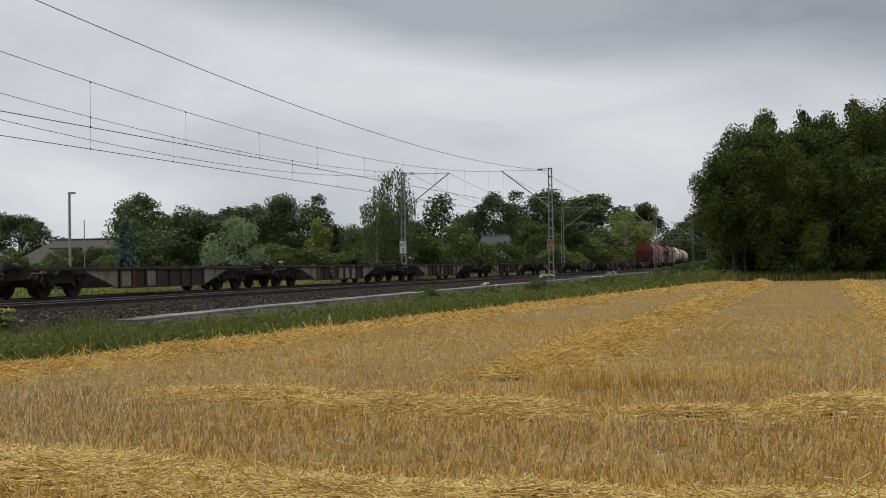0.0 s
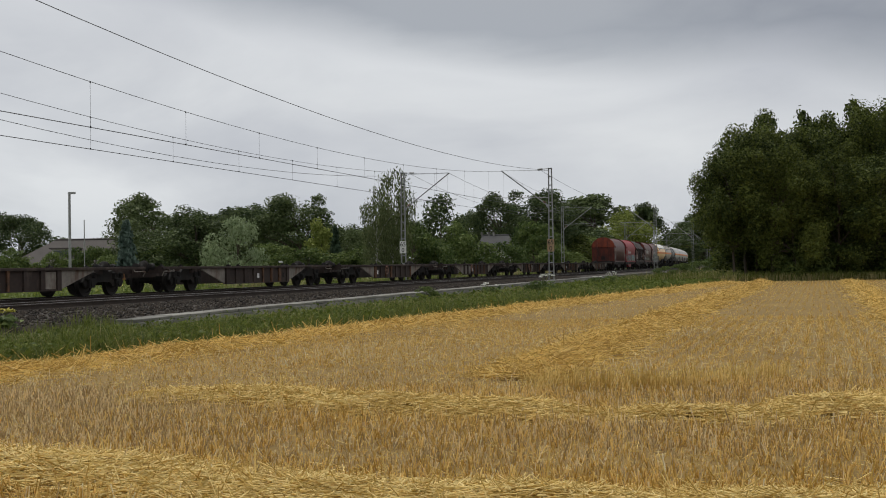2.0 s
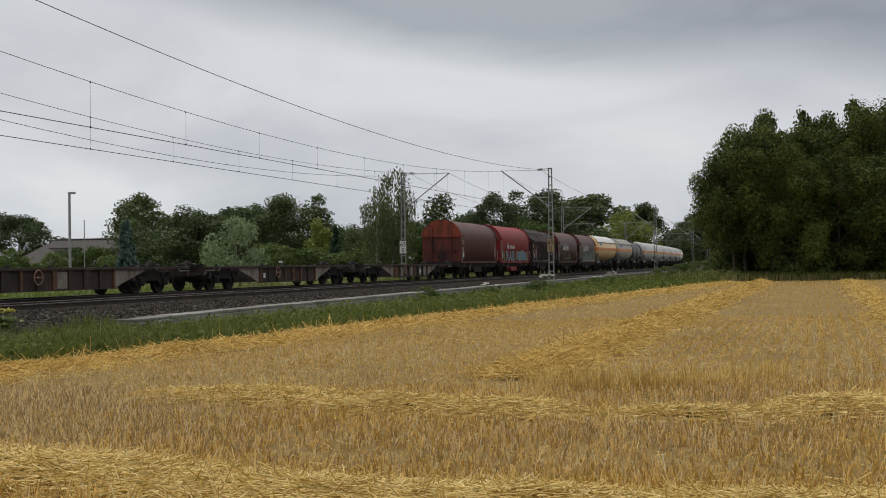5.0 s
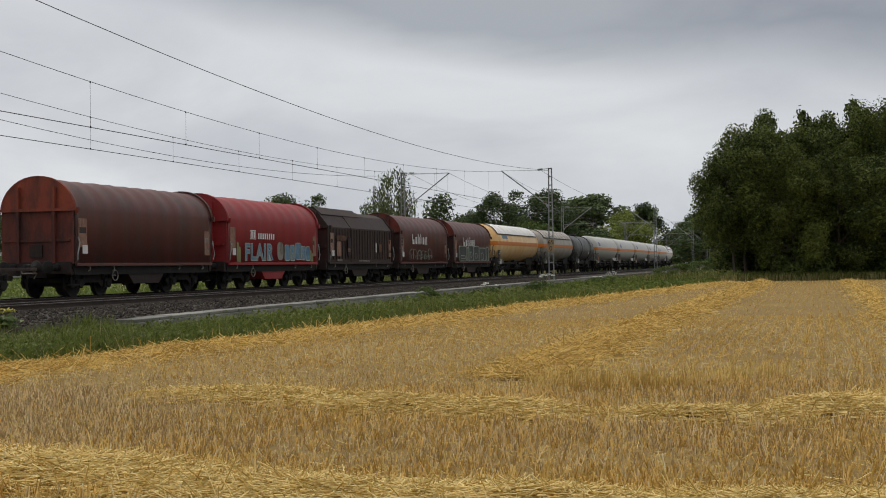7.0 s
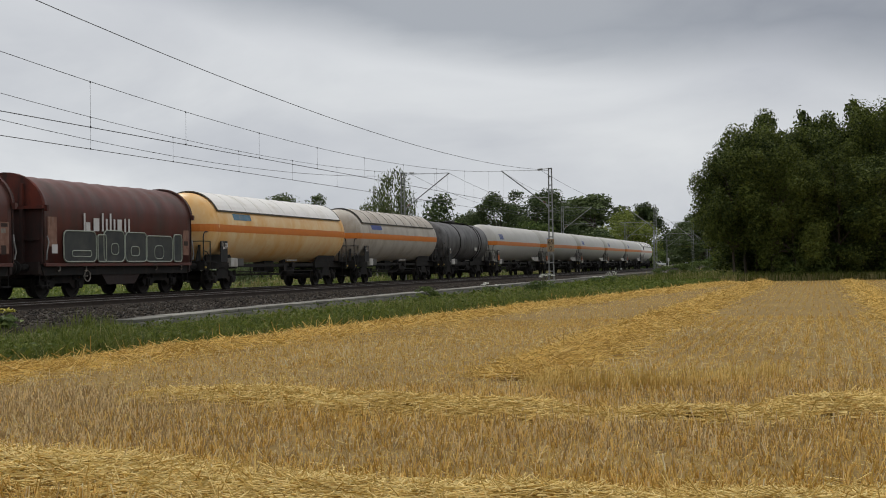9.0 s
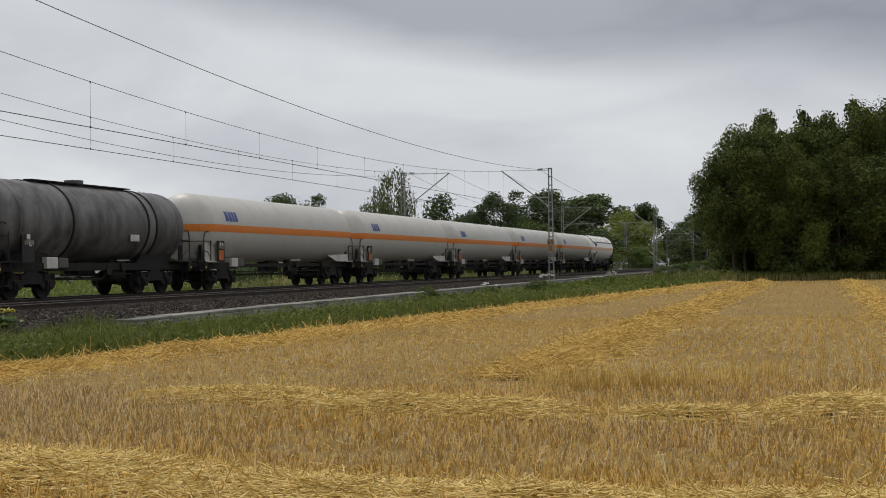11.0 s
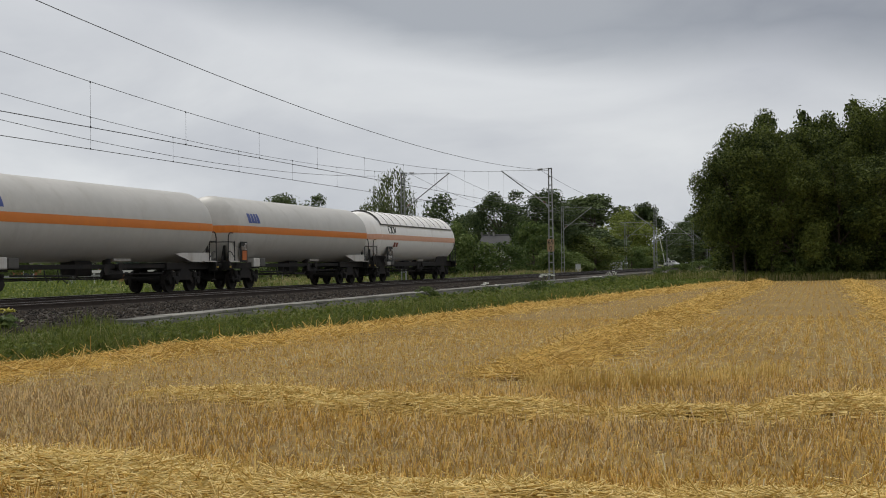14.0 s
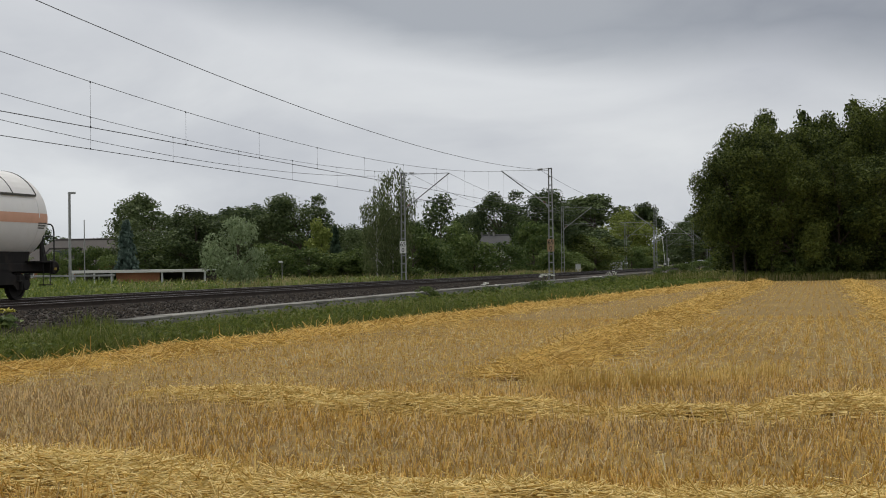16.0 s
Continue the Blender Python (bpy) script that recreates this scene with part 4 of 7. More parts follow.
def writing_dark(w):
    y = -1.462
    for x0, x1, z0, z1, material, lab in ((-4.0, -2.6, 2.35, 2.62, "rust", "worn orange-brown panel"), (-4.0, -3.35, 1.5, 2.3, "label", "worn orange-brown panel"), (-2.35, -1.85, 1.55, 2.5, "under_red", "dark reddish panel"), (-2.3, -1.95, 1.75, 1.95, "label", "pasted data label"),
                                          (2.15, 2.3, 1.75, 2.3, "white", "narrow white data plate"), (2.75, 3.2, 1.75, 2.25, "rust", "rusty round-cornered patch"), (-3.9, -3.2, 1.24, 1.36, "gusset", "pale sprayed streak"), (-0.6, 1.1, 1.22, 1.29, "gusset", "pale sprayed streak")):
        part("data_panel", Shape().prism(rounded(x0, x1, z0, z1, min(x1 - x0, z1 - z0) * 0.2, 3), "y", y - 0.018, y - 0.012), material, w, lab)


def tank_profile(half, r, dish):
    left = [(-half + dish * (1 - math.cos(math.pi / 2 * i / 8)), r * math.sin(math.pi / 2 * i / 8)) for i in range(9)]
    return left + [(-x, rr) for x, rr in left[::-1]]


def tank_wagon(centre, half, paint, band, label, shade=None, seams=0, mark=None, rad=1.48, cz=2.71, skirt=True, board_at=None, dish=0.95):
    pivot = half - 2.9
    w = wagon("tank_wagon", centre, half, pivot, label, "tank wagons")
    th = half - 0.5
    part("tank", Shape().turned(tank_profile(th, rad, dish), axis_z=cz, n=48), paint, w, smooth=True)
    if band:
        # a thin band round the tank at mid height, along both sides and over the dished ends
        bd = Shape()
        prof = tank_profile(th + 0.006, rad + 0.006, dish)
        for sy in (-1, 1):
            k = len(bd.v)
            for x, r in prof:
                for z in (-0.16, -0.08, 0.0, 0.08, 0.16):
                    rr = math.sqrt(max(r * r - z * z, 0.0004))
                    bd.v.append((x, sy * rr, cz - 0.04 + z))
            for i in range(len(prof) - 1):
                for q in range(4):
                    a = k + 5 * i + q
                    bd.f.append((a, a + 1, a + 6, a + 5))
        part("band", bd, band, w, "orange stripe round the tank")
    for x in ([-th + dish + 0.25, th - dish - 0.25] if paint != "tank_grey" else []):
        part("weld_seam", Shape().turned([(x - 0.02, rad), (x - 0.02, rad + 0.008), (x + 0.02, rad + 0.008), (x + 0.02, rad)], axis_z=cz, n=48), paint, w)
    if shade:
        n, a0, a1 = 14, radians(28), radians(152)
        s0, s1 = -th + dish + 0.3, th - dish - 0.3
        cur = [(math.cos(a0 + (a1 - a0) * i / n), math.sin(a0 + (a1 - a0) * i / n)) for i in range(n + 1)]
        out = [(c * (rad + 0.085), cz + s * (rad + 0.085)) for c, s in cur]
        inn = [(c * (rad + 0.055), cz + s * (rad + 0.055)) for c, s in cur]
        cells = max(1, seams)
        for k in range(cells):
            a, b = s0 + (s1 - s0) * k / cells, s0 + (s1 - s0) * (k + 1) / cells
            part("sunshade", Shape().prism(out + inn[::-1], "x", a + 0.006, b - 0.006), shade, w, "curved sunshade sheet over the tank")
            if k:
                ou2 = [(c * (rad + 0.098), cz + s * (rad + 0.098)) for c, s in cur]
                part("sunshade_rib", Shape().prism(ou2 + inn[::-1], "x", a - 0.02, a + 0.02), "seam" if paint != "tank_cream" else shade, w)
        for sgn in (-1, 1):
            yy = sgn * (rad + 0.07) * math.cos(a0)
            part("sunshade_edge", Shape().box(s0, yy - 0.03, cz + (rad + 0.07) * math.sin(a0) - 0.05, s1, yy + 0.03, cz + (rad + 0.07) * math.sin(a0) + 0.01), "seam", w)
        for x in (s0, s1):
            ou2 = [(c * (rad + 0.1), cz + s * (rad + 0.1)) for c, s in cur]
            part("sunshade_rib", Shape().prism(ou2 + inn[::-1], "x", x - 0.025, x + 0.025), "seam", w)
    if paint == "tank_dark":
        for x in (-2.2, 2.9, 3.5):
            part("tank_ring", Shape().turned([(x - 0.05, rad), (x - 0.05, rad + 0.035), (x + 0.05, rad + 0.035), (x + 0.05, rad)], axis_z=cz, n=40), "iron", w, "dark ring round the tank")
        part("manhole", Shape().tube((0, 0, cz + rad - 0.05), (0, 0, cz + rad + 0.2), 0.35, 16), "tank_dark", w)
        part("walkway", Shape().box(-3.2, -0.45, cz + rad + 0.02, 3.2, -0.1, cz + rad + 0.06).box(-3.2, 0.1, cz + rad + 0.02, 3.2, 0.45, cz + rad + 0.06), "iron", w)
        part("belly_patch", Shape().box(1.5, -1.46, 2.0, 2.1, -1.42, 2.25), "skirt", w, "pale patch plate")
    # frame
    for y in (-1.02, 0.90):
        for a, b in (((-half + 0.65, half - 0.65),) if paint in ("tank_dark", "tank_white") else ((-half + 0.65, -half + 4.4), (half - 4.4, half - 0.65))):
            part("solebar", Shape().box(a, y, 0.92, b, y + 0.12, 1.20, 0.01), "iron", w)
    for sx in (-1, 1):
        part("headstock", Shape().box(sx * (half - 0.7) - 0.08, -1.35, 0.86, sx * (half - 0.7) + 0.08, 1.35, 1.26, 0.02), "iron", w)
        part("end_platform", Shape().box(min(sx * (half - 0.7), sx * (half - 1.75)), -1.35, 1.22, max(sx * (half - 0.7), sx * (half - 1.75)), 1.35, 1.27), "skirt" if skirt else "iron", w)
        saddle = [(sx * (half - 3.9), 1.62), (sx * (half - 3.5), 1.30), (sx * (half - 2.0), 1.22), (sx * (half - 1.5), 1.22), (sx * (half - 1.45), 1.9), (sx * (half - 2.0), 1.75)]
        if skirt:
            for y in (-1.22, 1.18):
                form = ((0.85, 1.24), (1.75, 1.24), (2.15, 1.98), (2.15, 2.05), (0.75, 2.05), (0.75, 1.98)) if sx < 0 else ((0.95, 1.22), (2.7, 1.24), (4.1, 1.55), (3.4, 1.60), (0.95, 1.62))
                part("saddle_skirt", Shape().prism([(sx * (half - a), z) for a, z in form], "y", y, y + 0.04), "skirt", w, "pale sheet-metal skirt over the saddle")
        else:
            for y in (-0.95, 0.85):
                part("saddle", Shape().prism([(sx * (half - 4.2), 1.2), (sx * (half - 1.6), 1.2), (sx * (half - 1.4), 1.85), (sx * (half - 3.8), 1.55)], "y", y, y + 0.1), "iron", w)
        xr = sx * (half - 0.62)
        loop = [(xr, 1.25), (xr, 2.25), (xr - sx * 0.06, 2.42), (xr - sx * 0.18, 2.5), (xr - sx * 0.42, 2.5), (xr - sx * 0.55, 2.42), (xr - sx * 0.62, 2.25), (xr - sx * 0.62, 1.25)]
        part("railing", Shape().path([(x, -1.30, z) for x, z in loop], 0.026, 6).path([(xr, -1.30, 2.1), (xr - sx * 0.62, -1.30, 2.1)], 0.02, 6).path([(xr, -1.30, 1.7), (xr - sx * 0.3, -1.30, 1.65), (xr - sx * 0.62, -1.30, 1.4)], 0.02, 6).path([(xr, -1.30, 2.1), (xr, 1.28, 2.1)], 0.02, 6), "black", w, "black tubular end railing")
        part("rear_plate", Shape().prism([(sx * (half - 0.55), 1.25), (sx * (half - 0.8), 1.95), (sx * (half - 0.95), 1.95), (sx * (half - 0.95), 1.25)], "y", -1.0, -0.96), "iron", w)
        part("step", Shape().box(sx * (half - 1.1) - 0.2, -1.42, 0.45, sx * (half - 1.1) + 0.2, -1.15, 0.49).tube((sx * (half - 1.1) - 0.2, -1.33, 0.45), (sx * (half - 1.1) - 0.2, -1.33, 1.25), 0.016, 5).tube((sx * (half - 1.1) + 0.2, -1.33, 0.45), (sx * (half - 1.1) + 0.2, -1.33, 1.25), 0.016, 5), "iron", w)
        part("uncoupling_handle", Shape().tube((sx * (half - 0.66), -1.3, 1.0), (sx * (half - 0.66), -0.5, 1.0), 0.02, 6).box(sx * (half - 0.66) - 0.03, -1.40, 0.96, sx * (half - 0.66) + 0.03, -1.3, 1.04), "yellow", w, "yellow handle")
        bogie(w, sx * pivot)
    # plates near the front, valve box, pipes, brake gear
    xb = board_at if board_at is not None else -half + 2.0
    wide = 0.5 if paint == "tank_white" else 0.33
    part("placard_board", Shape().box(xb - wide, -1.40, 1.22, xb + wide, -1.37, 2.12), "black", w, "dark board with paper placards")
    rnd = random.Random(int(centre * 10))
    for k in range(6 if wide < 0.4 else 14):
        x, z = xb - wide + 0.05 + rnd.random() * (2 * wide - 0.3), (1.74 + rnd.random() * 0.2 if wide < 0.4 else 1.3 + rnd.random() * 0.65)
        part("placard", Shape().box(x, -1.409 - 0.002 * k, z, x + 0.12 + rnd.random() * 0.12, -1.404 - 0.002 * k, z + 0.1 + rnd.random() * 0.12), "gusset" if k % 3 else "white", w, "paper placard")
    if paint == "tank_grey":
        part("hazard_board", Shape().box(xb - 0.24, -1.43, 1.30, xb + 0.2, -1.42, 1.72), "hazard", w, "orange hazard board")
    part("longitudinal_channel", Shape().box(-half + 4.2, -0.92, 0.98, half - 4.2, -0.82, 1.14, 0.01), "iron", w)
    part("hose", Shape().path([(-3.1, -0.95, 0.95), (-3.05, -0.98, 0.62), (-2.95, -0.98, 0.55)], 0.025, 5).path([(-2.3, -0.95, 0.95), (-2.25, -0.98, 0.6), (-2.35, -0.98, 0.52)], 0.02, 5), "black", w)
    part("valve_box", Shape().box(-0.55, -0.5, 0.72, 0.55, 0.1, 1.28, 0.05), "iron", w)
    part("brake_cylinder", Shape().turned([(1.0, 0.0), (1.05, 0.2), (1.2, 0.24), (1.9, 0.24), (2.05, 0.2), (2.1, 0.0)], axis_y=-0.72, axis_z=0.78, n=14), "iron", w, smooth=True)
    part("brake_wheel", Shape().tube((0.62, -1.05, 0.95), (0.62, -1.08, 0.95), 0.2, 16), "iron", w)
    part("pipe", Shape().path([(-half + 4.6, -0.95, 0.78), (-1.2, -0.95, 0.74), (-0.9, -0.95, 0.62), (0.3, -0.95, 0.62), (0.6, -0.95, 0.78), (half - 4.6, -0.95, 0.78)], 0.03, 6), "iron", w)
    part("brake_rod", Shape().tube((-half + 4.2, -0.55, 0.62), (half - 4.2, -0.55, 0.62), 0.025, 6).tube((-half + 4.2, 0.55, 0.66), (half - 4.2, 0.55, 0.66), 0.025, 6), "iron", w)
    part("outlet_valve", Shape().tube((1.55, -0.5, 1.35), (1.55, -0.5, 0.95), 0.16, 12).tube((1.55, -0.5, 1.1), (1.55, -1.05, 1.05), 0.10, 10).tube((1.55, -1.05, 1.05), (1.55, -1.12, 1.05), 0.17, 12), "iron", w)
    part("equipment_box", Shape().box(-half + 4.3, -1.12, 1.02, -half + 4.85, -0.75, 1.38, 0.03), "seam", w)
    part("equipment_box", Shape().box(-half + 3.55, -1.14, 1.0, -half + 4.2, -0.8, 1.4, 0.03), "skirt", w, "pale equipment box")
    part("belly_plate", Shape().box(1.9, -0.62, 1.27, 3.1, -0.55, 1.42, 0.01), "skirt", w)
    part("hose", Shape().path([(-2.2, -1.0, 0.86), (-2.1, -1.05, 0.6), (-1.9, -1.05, 0.5), (-1.75, -1.0, 0.55)], 0.02, 5), "black", w)
    if mark:
        mark(w, half, rad, cz)
    buffers(w, half)
    return w


def mark_blue(w, half, rad, cz):
    """Company mark in blue, as plain shapes on the curve of the tank."""
    for k, (dx, wd) in enumerate(((0.0, 0.30), (0.34, 0.30), (0.67, 0.22), (0.92, 0.30))):
        sh = Shape()
        x0 = -half + 2.4 + dx
        za, zb = 0.27, 0.70
        pts = []
        for i in range(4):
            z = za + (zb - za) * i / 3
            y = -math.sqrt((rad + 0.008) ** 2 - z * z)
            lean = 0.05 * (k % 2)
            pts.append(((x0 + lean * i / 3, y, cz + z), (x0 + wd - lean * i / 3, y, cz + z)))
        for (a, b), (c, d) in zip(pts, pts[1:]):
            sh.add([a, b, d, c], [(0, 1, 2, 3)])
        part("company_mark", sh, "blue", w, "blue company mark as a plain block")


def mark_small(material):
    def put(w, half, rad, cz):
        sh = Shape()
        za, zb, x0, x1 = 0.35, 0.62, -half + 3.2, -half + 5.0
        for i in range(3):
            z0, z1 = za + (zb - za) * i / 3, za + (zb - za) * (i + 1) / 3
            y0, y1 = -math.sqrt((rad + 0.008) ** 2 - z0 * z0), -math.sqrt((rad + 0.008) ** 2 - z1 * z1)
            sh.add([(x0, y0, cz + z0), (x1, y0, cz + z0), (x1, y1, cz + z1), (x0, y1, cz + z1)], [(0, 1, 2, 3)])
        part("company_mark", sh, material, w, "company mark as a plain block")
    return put


def mark_outline(w, half, rad, cz):
    """Dark company mark as hollow rounded shapes, and small red and dark plates, on the curve of the tank."""
    def bow(x, z):
        return (x, -math.sqrt((rad + 0.012) ** 2 - z * z), cz + z)
    x0 = -half + 3.0
    for a, b in ((0.0, 0.52), (0.60, 1.0)):
        ring = rounded(x0 + a, x0 + b, 0.22, 0.60, 0.12)
        part("company_mark", Shape().path([bow(x, z) for x, z in ring + ring[:1]], 0.026, 5), "graf_dark", w, "dark company mark as hollow shapes")
    part("company_mark", Shape().path([bow(x0 + 1.05, 0.60), bow(x0 + 1.2, 0.24), bow(x0 + 1.38, 0.60)], 0.026, 5), "graf_dark", w)
    for xa, xb, za, zb, material in ((-half + 3.95, -half + 4.3, -0.62, -0.34, "end_red"), (-half + 4.4, -half + 4.75, -0.60, -0.34, "end_red"), (half - 1.75, half - 1.3, -0.22, -0.18, "seam"), (half - 1.75, half - 1.35, -0.30, -0.26, "seam"), (half - 1.75, half - 1.4, -0.38, -0.34, "seam")):
        part("plate", Shape().add([bow(xa, za), bow(xb, za), bow(xb, zb), bow(xa, zb)], [(0, 1, 2, 3)]), material, w, "small plate on the tank")


for k in range(10):
    flat_wagon(198.6 - 19.25 * k, 20 + k)
hood_wagon(214.68, "hood_brown", "end_red", "hooded coil wagon, faded brown-red hood and orange end walls", writing_brown)
hood_wagon(226.43, "hood_red", "hood_red", "hooded coil wagon with bright red hood and blue graffiti", writing_red)
hood_wagon(238.2, "hood_dark", "hood_dark", "dark brown hooded coil wagon with angular roof", writing_dark, True)
hood_wagon(249.95, "hood_brown", "end_red", "brown-red hooded coil wagon with white mark, line graffiti", writing_h4)
hood_wagon(261.85, "hood_brown", "end_red", "brown-red hooded coil wagon with white mark, dark graffiti", writing_h5)
tank_wagon(276.7, 8.95, "tank_cream", "orange", "cream gas tank wagon stained tan, orange stripe, pale sunshade", "tank_white", 10, mark_small("graf_blue"), rad=1.5, skirt=False, board_at=-6.6)
tank_wagon(294.25, 8.6, "tank_old", "orange", "dusty beige gas tank wagon with orange stripe and ribbed sunshade", "tank_old", 9, mark_small("blue"), rad=1.48, skirt=False, board_at=-6.2)
tank_wagon(309.8, 6.95, "tank_dark", None, "sooty dark grey tank wagon with plain sides", None, 0, None, rad=1.42, cz=2.6, skirt=False, board_at=-4.8)
for c, hf in ((326.2, 9.4), (345.0, 9.4), (364.0, 9.57), (383.1, 9.57), (402.15, 9.57)):
    tank_wagon(c, hf, "tank_grey", "orange", "light grey gas tank wagon with orange stripe and blue mark", None, 0, mark_blue)
tank_wagon(420.5, 9.2, "tank_white", "salmon", "white gas tank wagon with faded stripe and white sunshade", "tank_white", 12, mark_outline, skirt=False, board_at=-5.9)


def motions():
    for w, centre, pivot in TRAIN:
        rows = []
        for i in range(17):
            t = float(i)
            c = centre - SPEED * t
            a, b = on_line(c - pivot, FAR), on_line(c + pivot, FAR)
            d = b - a
            mid = (a + b) / 2
            rows.append((t, Matrix.Translation((mid.x, mid.y, RAIL_Z)) @ Matrix.Rotation(math.atan2(d.y, d.x), 4, "Z")))
        walk(w, rows)
    # the barrier rises after the train has passed
    turn = Matrix.Rotation(radians(25), 4, "Z")
    walk(boom, [(t, Matrix.Translation((0, -0.3, 1.0)) @ turn @ Matrix.Rotation(radians(a), 4, "Y")) for t, a in
                ((0.0, 1.0), (9.4, 1.0), (10.4, 18.0), (11.3, 42.0), (12.0, 55.0), (12.6, 63.0), (13.2, 71.0), (14.0, 77.0), (16.0, 84.0))])
    # the waiting car drives off over the crossing
    way = math.atan2(-14.0, 7.2)
    walk(car, [(t, Matrix.Translation((57.8 + 8.5 * f, 341.0 - 16.5 * f, 0.635)) @ Matrix.Rotation(way, 4, "Z")) for t, f in
               ((0.0, 0.0), (12.8, 0.0), (13.5, 0.16), (14.0, 0.36), (14.5, 0.52), (15.0, 0.70), (16.0, 1.05))])


# ---- trees ----
LEAF_CACHE = {}


def leaf_sprays(pos, nrm, size, rng, long=1.7, droop=0.0):
    """Folded diamond-shaped sprays, one for each place, facing roughly along nrm."""
    n = len(pos)
    nrm = nrm + rng.normal(0, 0.5, (n, 3))
    nrm /= np.linalg.norm(nrm, axis=1, keepdims=True) + 1e-9
    ax = np.cross(nrm, rng.normal(0, 1, (n, 3)))
    ax[:, 2] -= droop
    ax /= np.linalg.norm(ax, axis=1, keepdims=True) + 1e-9
    sd = np.cross(nrm, ax)
    sz = (size * rng.uniform(0.55, 1.35, n))[:, None]
    v = np.empty((n, 4, 3))
    v[:, 0] = pos - ax * sz * long / 2
    v[:, 1] = pos + sd * sz / 2 + nrm * sz * 0.18
    v[:, 2] = pos + ax * sz * long / 2 - nrm * sz * 0.15
    v[:, 3] = pos - sd * sz / 2 + nrm * sz * 0.18
    return v


def leaf_mesh(name, v, material):
    n = len(v)
    me = bpy.data.meshes.new(name)
    me.vertices.add(n * 4)
    me.vertices.foreach_set("co", v.reshape(-1).astype(np.float32))
    me.loops.add(n * 4)
    me.loops.foreach_set("vertex_index", np.arange(n * 4, dtype=np.int32))
    me.polygons.add(n)
    me.polygons.foreach_set("loop_start", np.arange(0, n * 4, 4, dtype=np.int32))
    me.update(calc_edges=True)
    me.materials.append(M[material])
    return me


def crown_points(rng, lobes, n, low, high, width, power=1.0, inner=0.3, bunches=0):
    """Places on uneven lobes, each carrying smaller bunches, that together fill a crown of unit height and width."""
    cen, rad = [], []
    for k in range(lobes):
        f = rng.uniform(0, 1)
        z = low + (high - low) * f
        belly = math.sin(math.pi * min(1.0, 0.12 + 0.86 * f)) ** power
        a = rng.uniform(0, 2 * math.pi)
        r = width * belly * rng.uniform(0.35, 0.85)
        cen.append((r * math.cos(a), r * math.sin(a), z))
        rad.append(width * rng.uniform(0.22, 0.42) * (0.55 + 0.45 * belly))
    cen, rad = np.array(cen), np.array(rad)
    squash = np.array([1, 1, 0.8])
    d = rng.normal(0, 1, (n, 3))
    if bunches:
        # bunches sit on the upper and outer side of each limb's lobe; their undersides stay bare
        way = rng.normal(0, 1, (lobes, bunches, 3)) + np.array([0, 0, 0.3]) + 0.9 * (cen * np.array([1, 1, 0]))[:, None, :] / width
        way /= np.linalg.norm(way, axis=2, keepdims=True)
        bc = (cen[:, None, :] + way * rad[:, None, None] * squash * rng.uniform(0.45, 0.85, (lobes, bunches, 1))).reshape(-1, 3)
        br = (rad[:, None] * rng.uniform(0.36, 0.62, (lobes, bunches))).reshape(-1)
        d[:, 2] += 0.3
        d /= np.linalg.norm(d, axis=1, keepdims=True)
        pick = rng.choice(len(br), n, p=br ** 2 / (br ** 2).sum())
        shell = np.where(rng.uniform(0, 1, n) < inner, rng.uniform(0.3, 0.95, n), rng.normal(1.0, 0.06, n))
        p = bc[pick] + d * (br[pick] * shell)[:, None] * squash
        core = rng.uniform(0, 1, n) < 0.16
        hub = rng.integers(0, lobes, n)
        p[core] = cen[hub[core]] + d[core] * (rad[hub[core]] * 0.7)[:, None] * squash
        return p, d, cen, rad
    d /= np.linalg.norm(d, axis=1, keepdims=True)
    pick = rng.choice(lobes, n, p=rad ** 2 / (rad ** 2).sum())
    shell = np.where(rng.uniform(0, 1, n) < inner, rng.uniform(0.2, 0.9, n), rng.normal(1.0, 0.10, n))
    p = cen[pick] + d * (rad[pick] * shell)[:, None] * squash
    return p, d, cen, rad


def trunk_shape(rng, height, radius, tips, fork=0.35):
    sh = Shape()
    pts = [Vector((0, 0, -0.02))]
    for i in range(1, 6):
        pts.append(Vector((rng.normal(0, 0.012), rng.normal(0, 0.012), height * i / 5)))
    for i in range(5):
        sh.tube(pts[i], pts[i + 1], radius * (1 - 0.16 * i), 8, radius * (1 - 0.16 * (i + 1)))
    for t in tips:
        t = Vector(t)
        f = min(0.95, max(fork, t.z / height * 0.65))
        base = pts[0].lerp(pts[5], f)
        mid = base.lerp(t, 0.5) + Vector((0, 0, 0.03))
        sh.tube(base, mid, radius * 0.42, 6, radius * 0.26)
        sh.tube(mid, t, radius * 0.26, 5, radius * 0.08)
    return sh


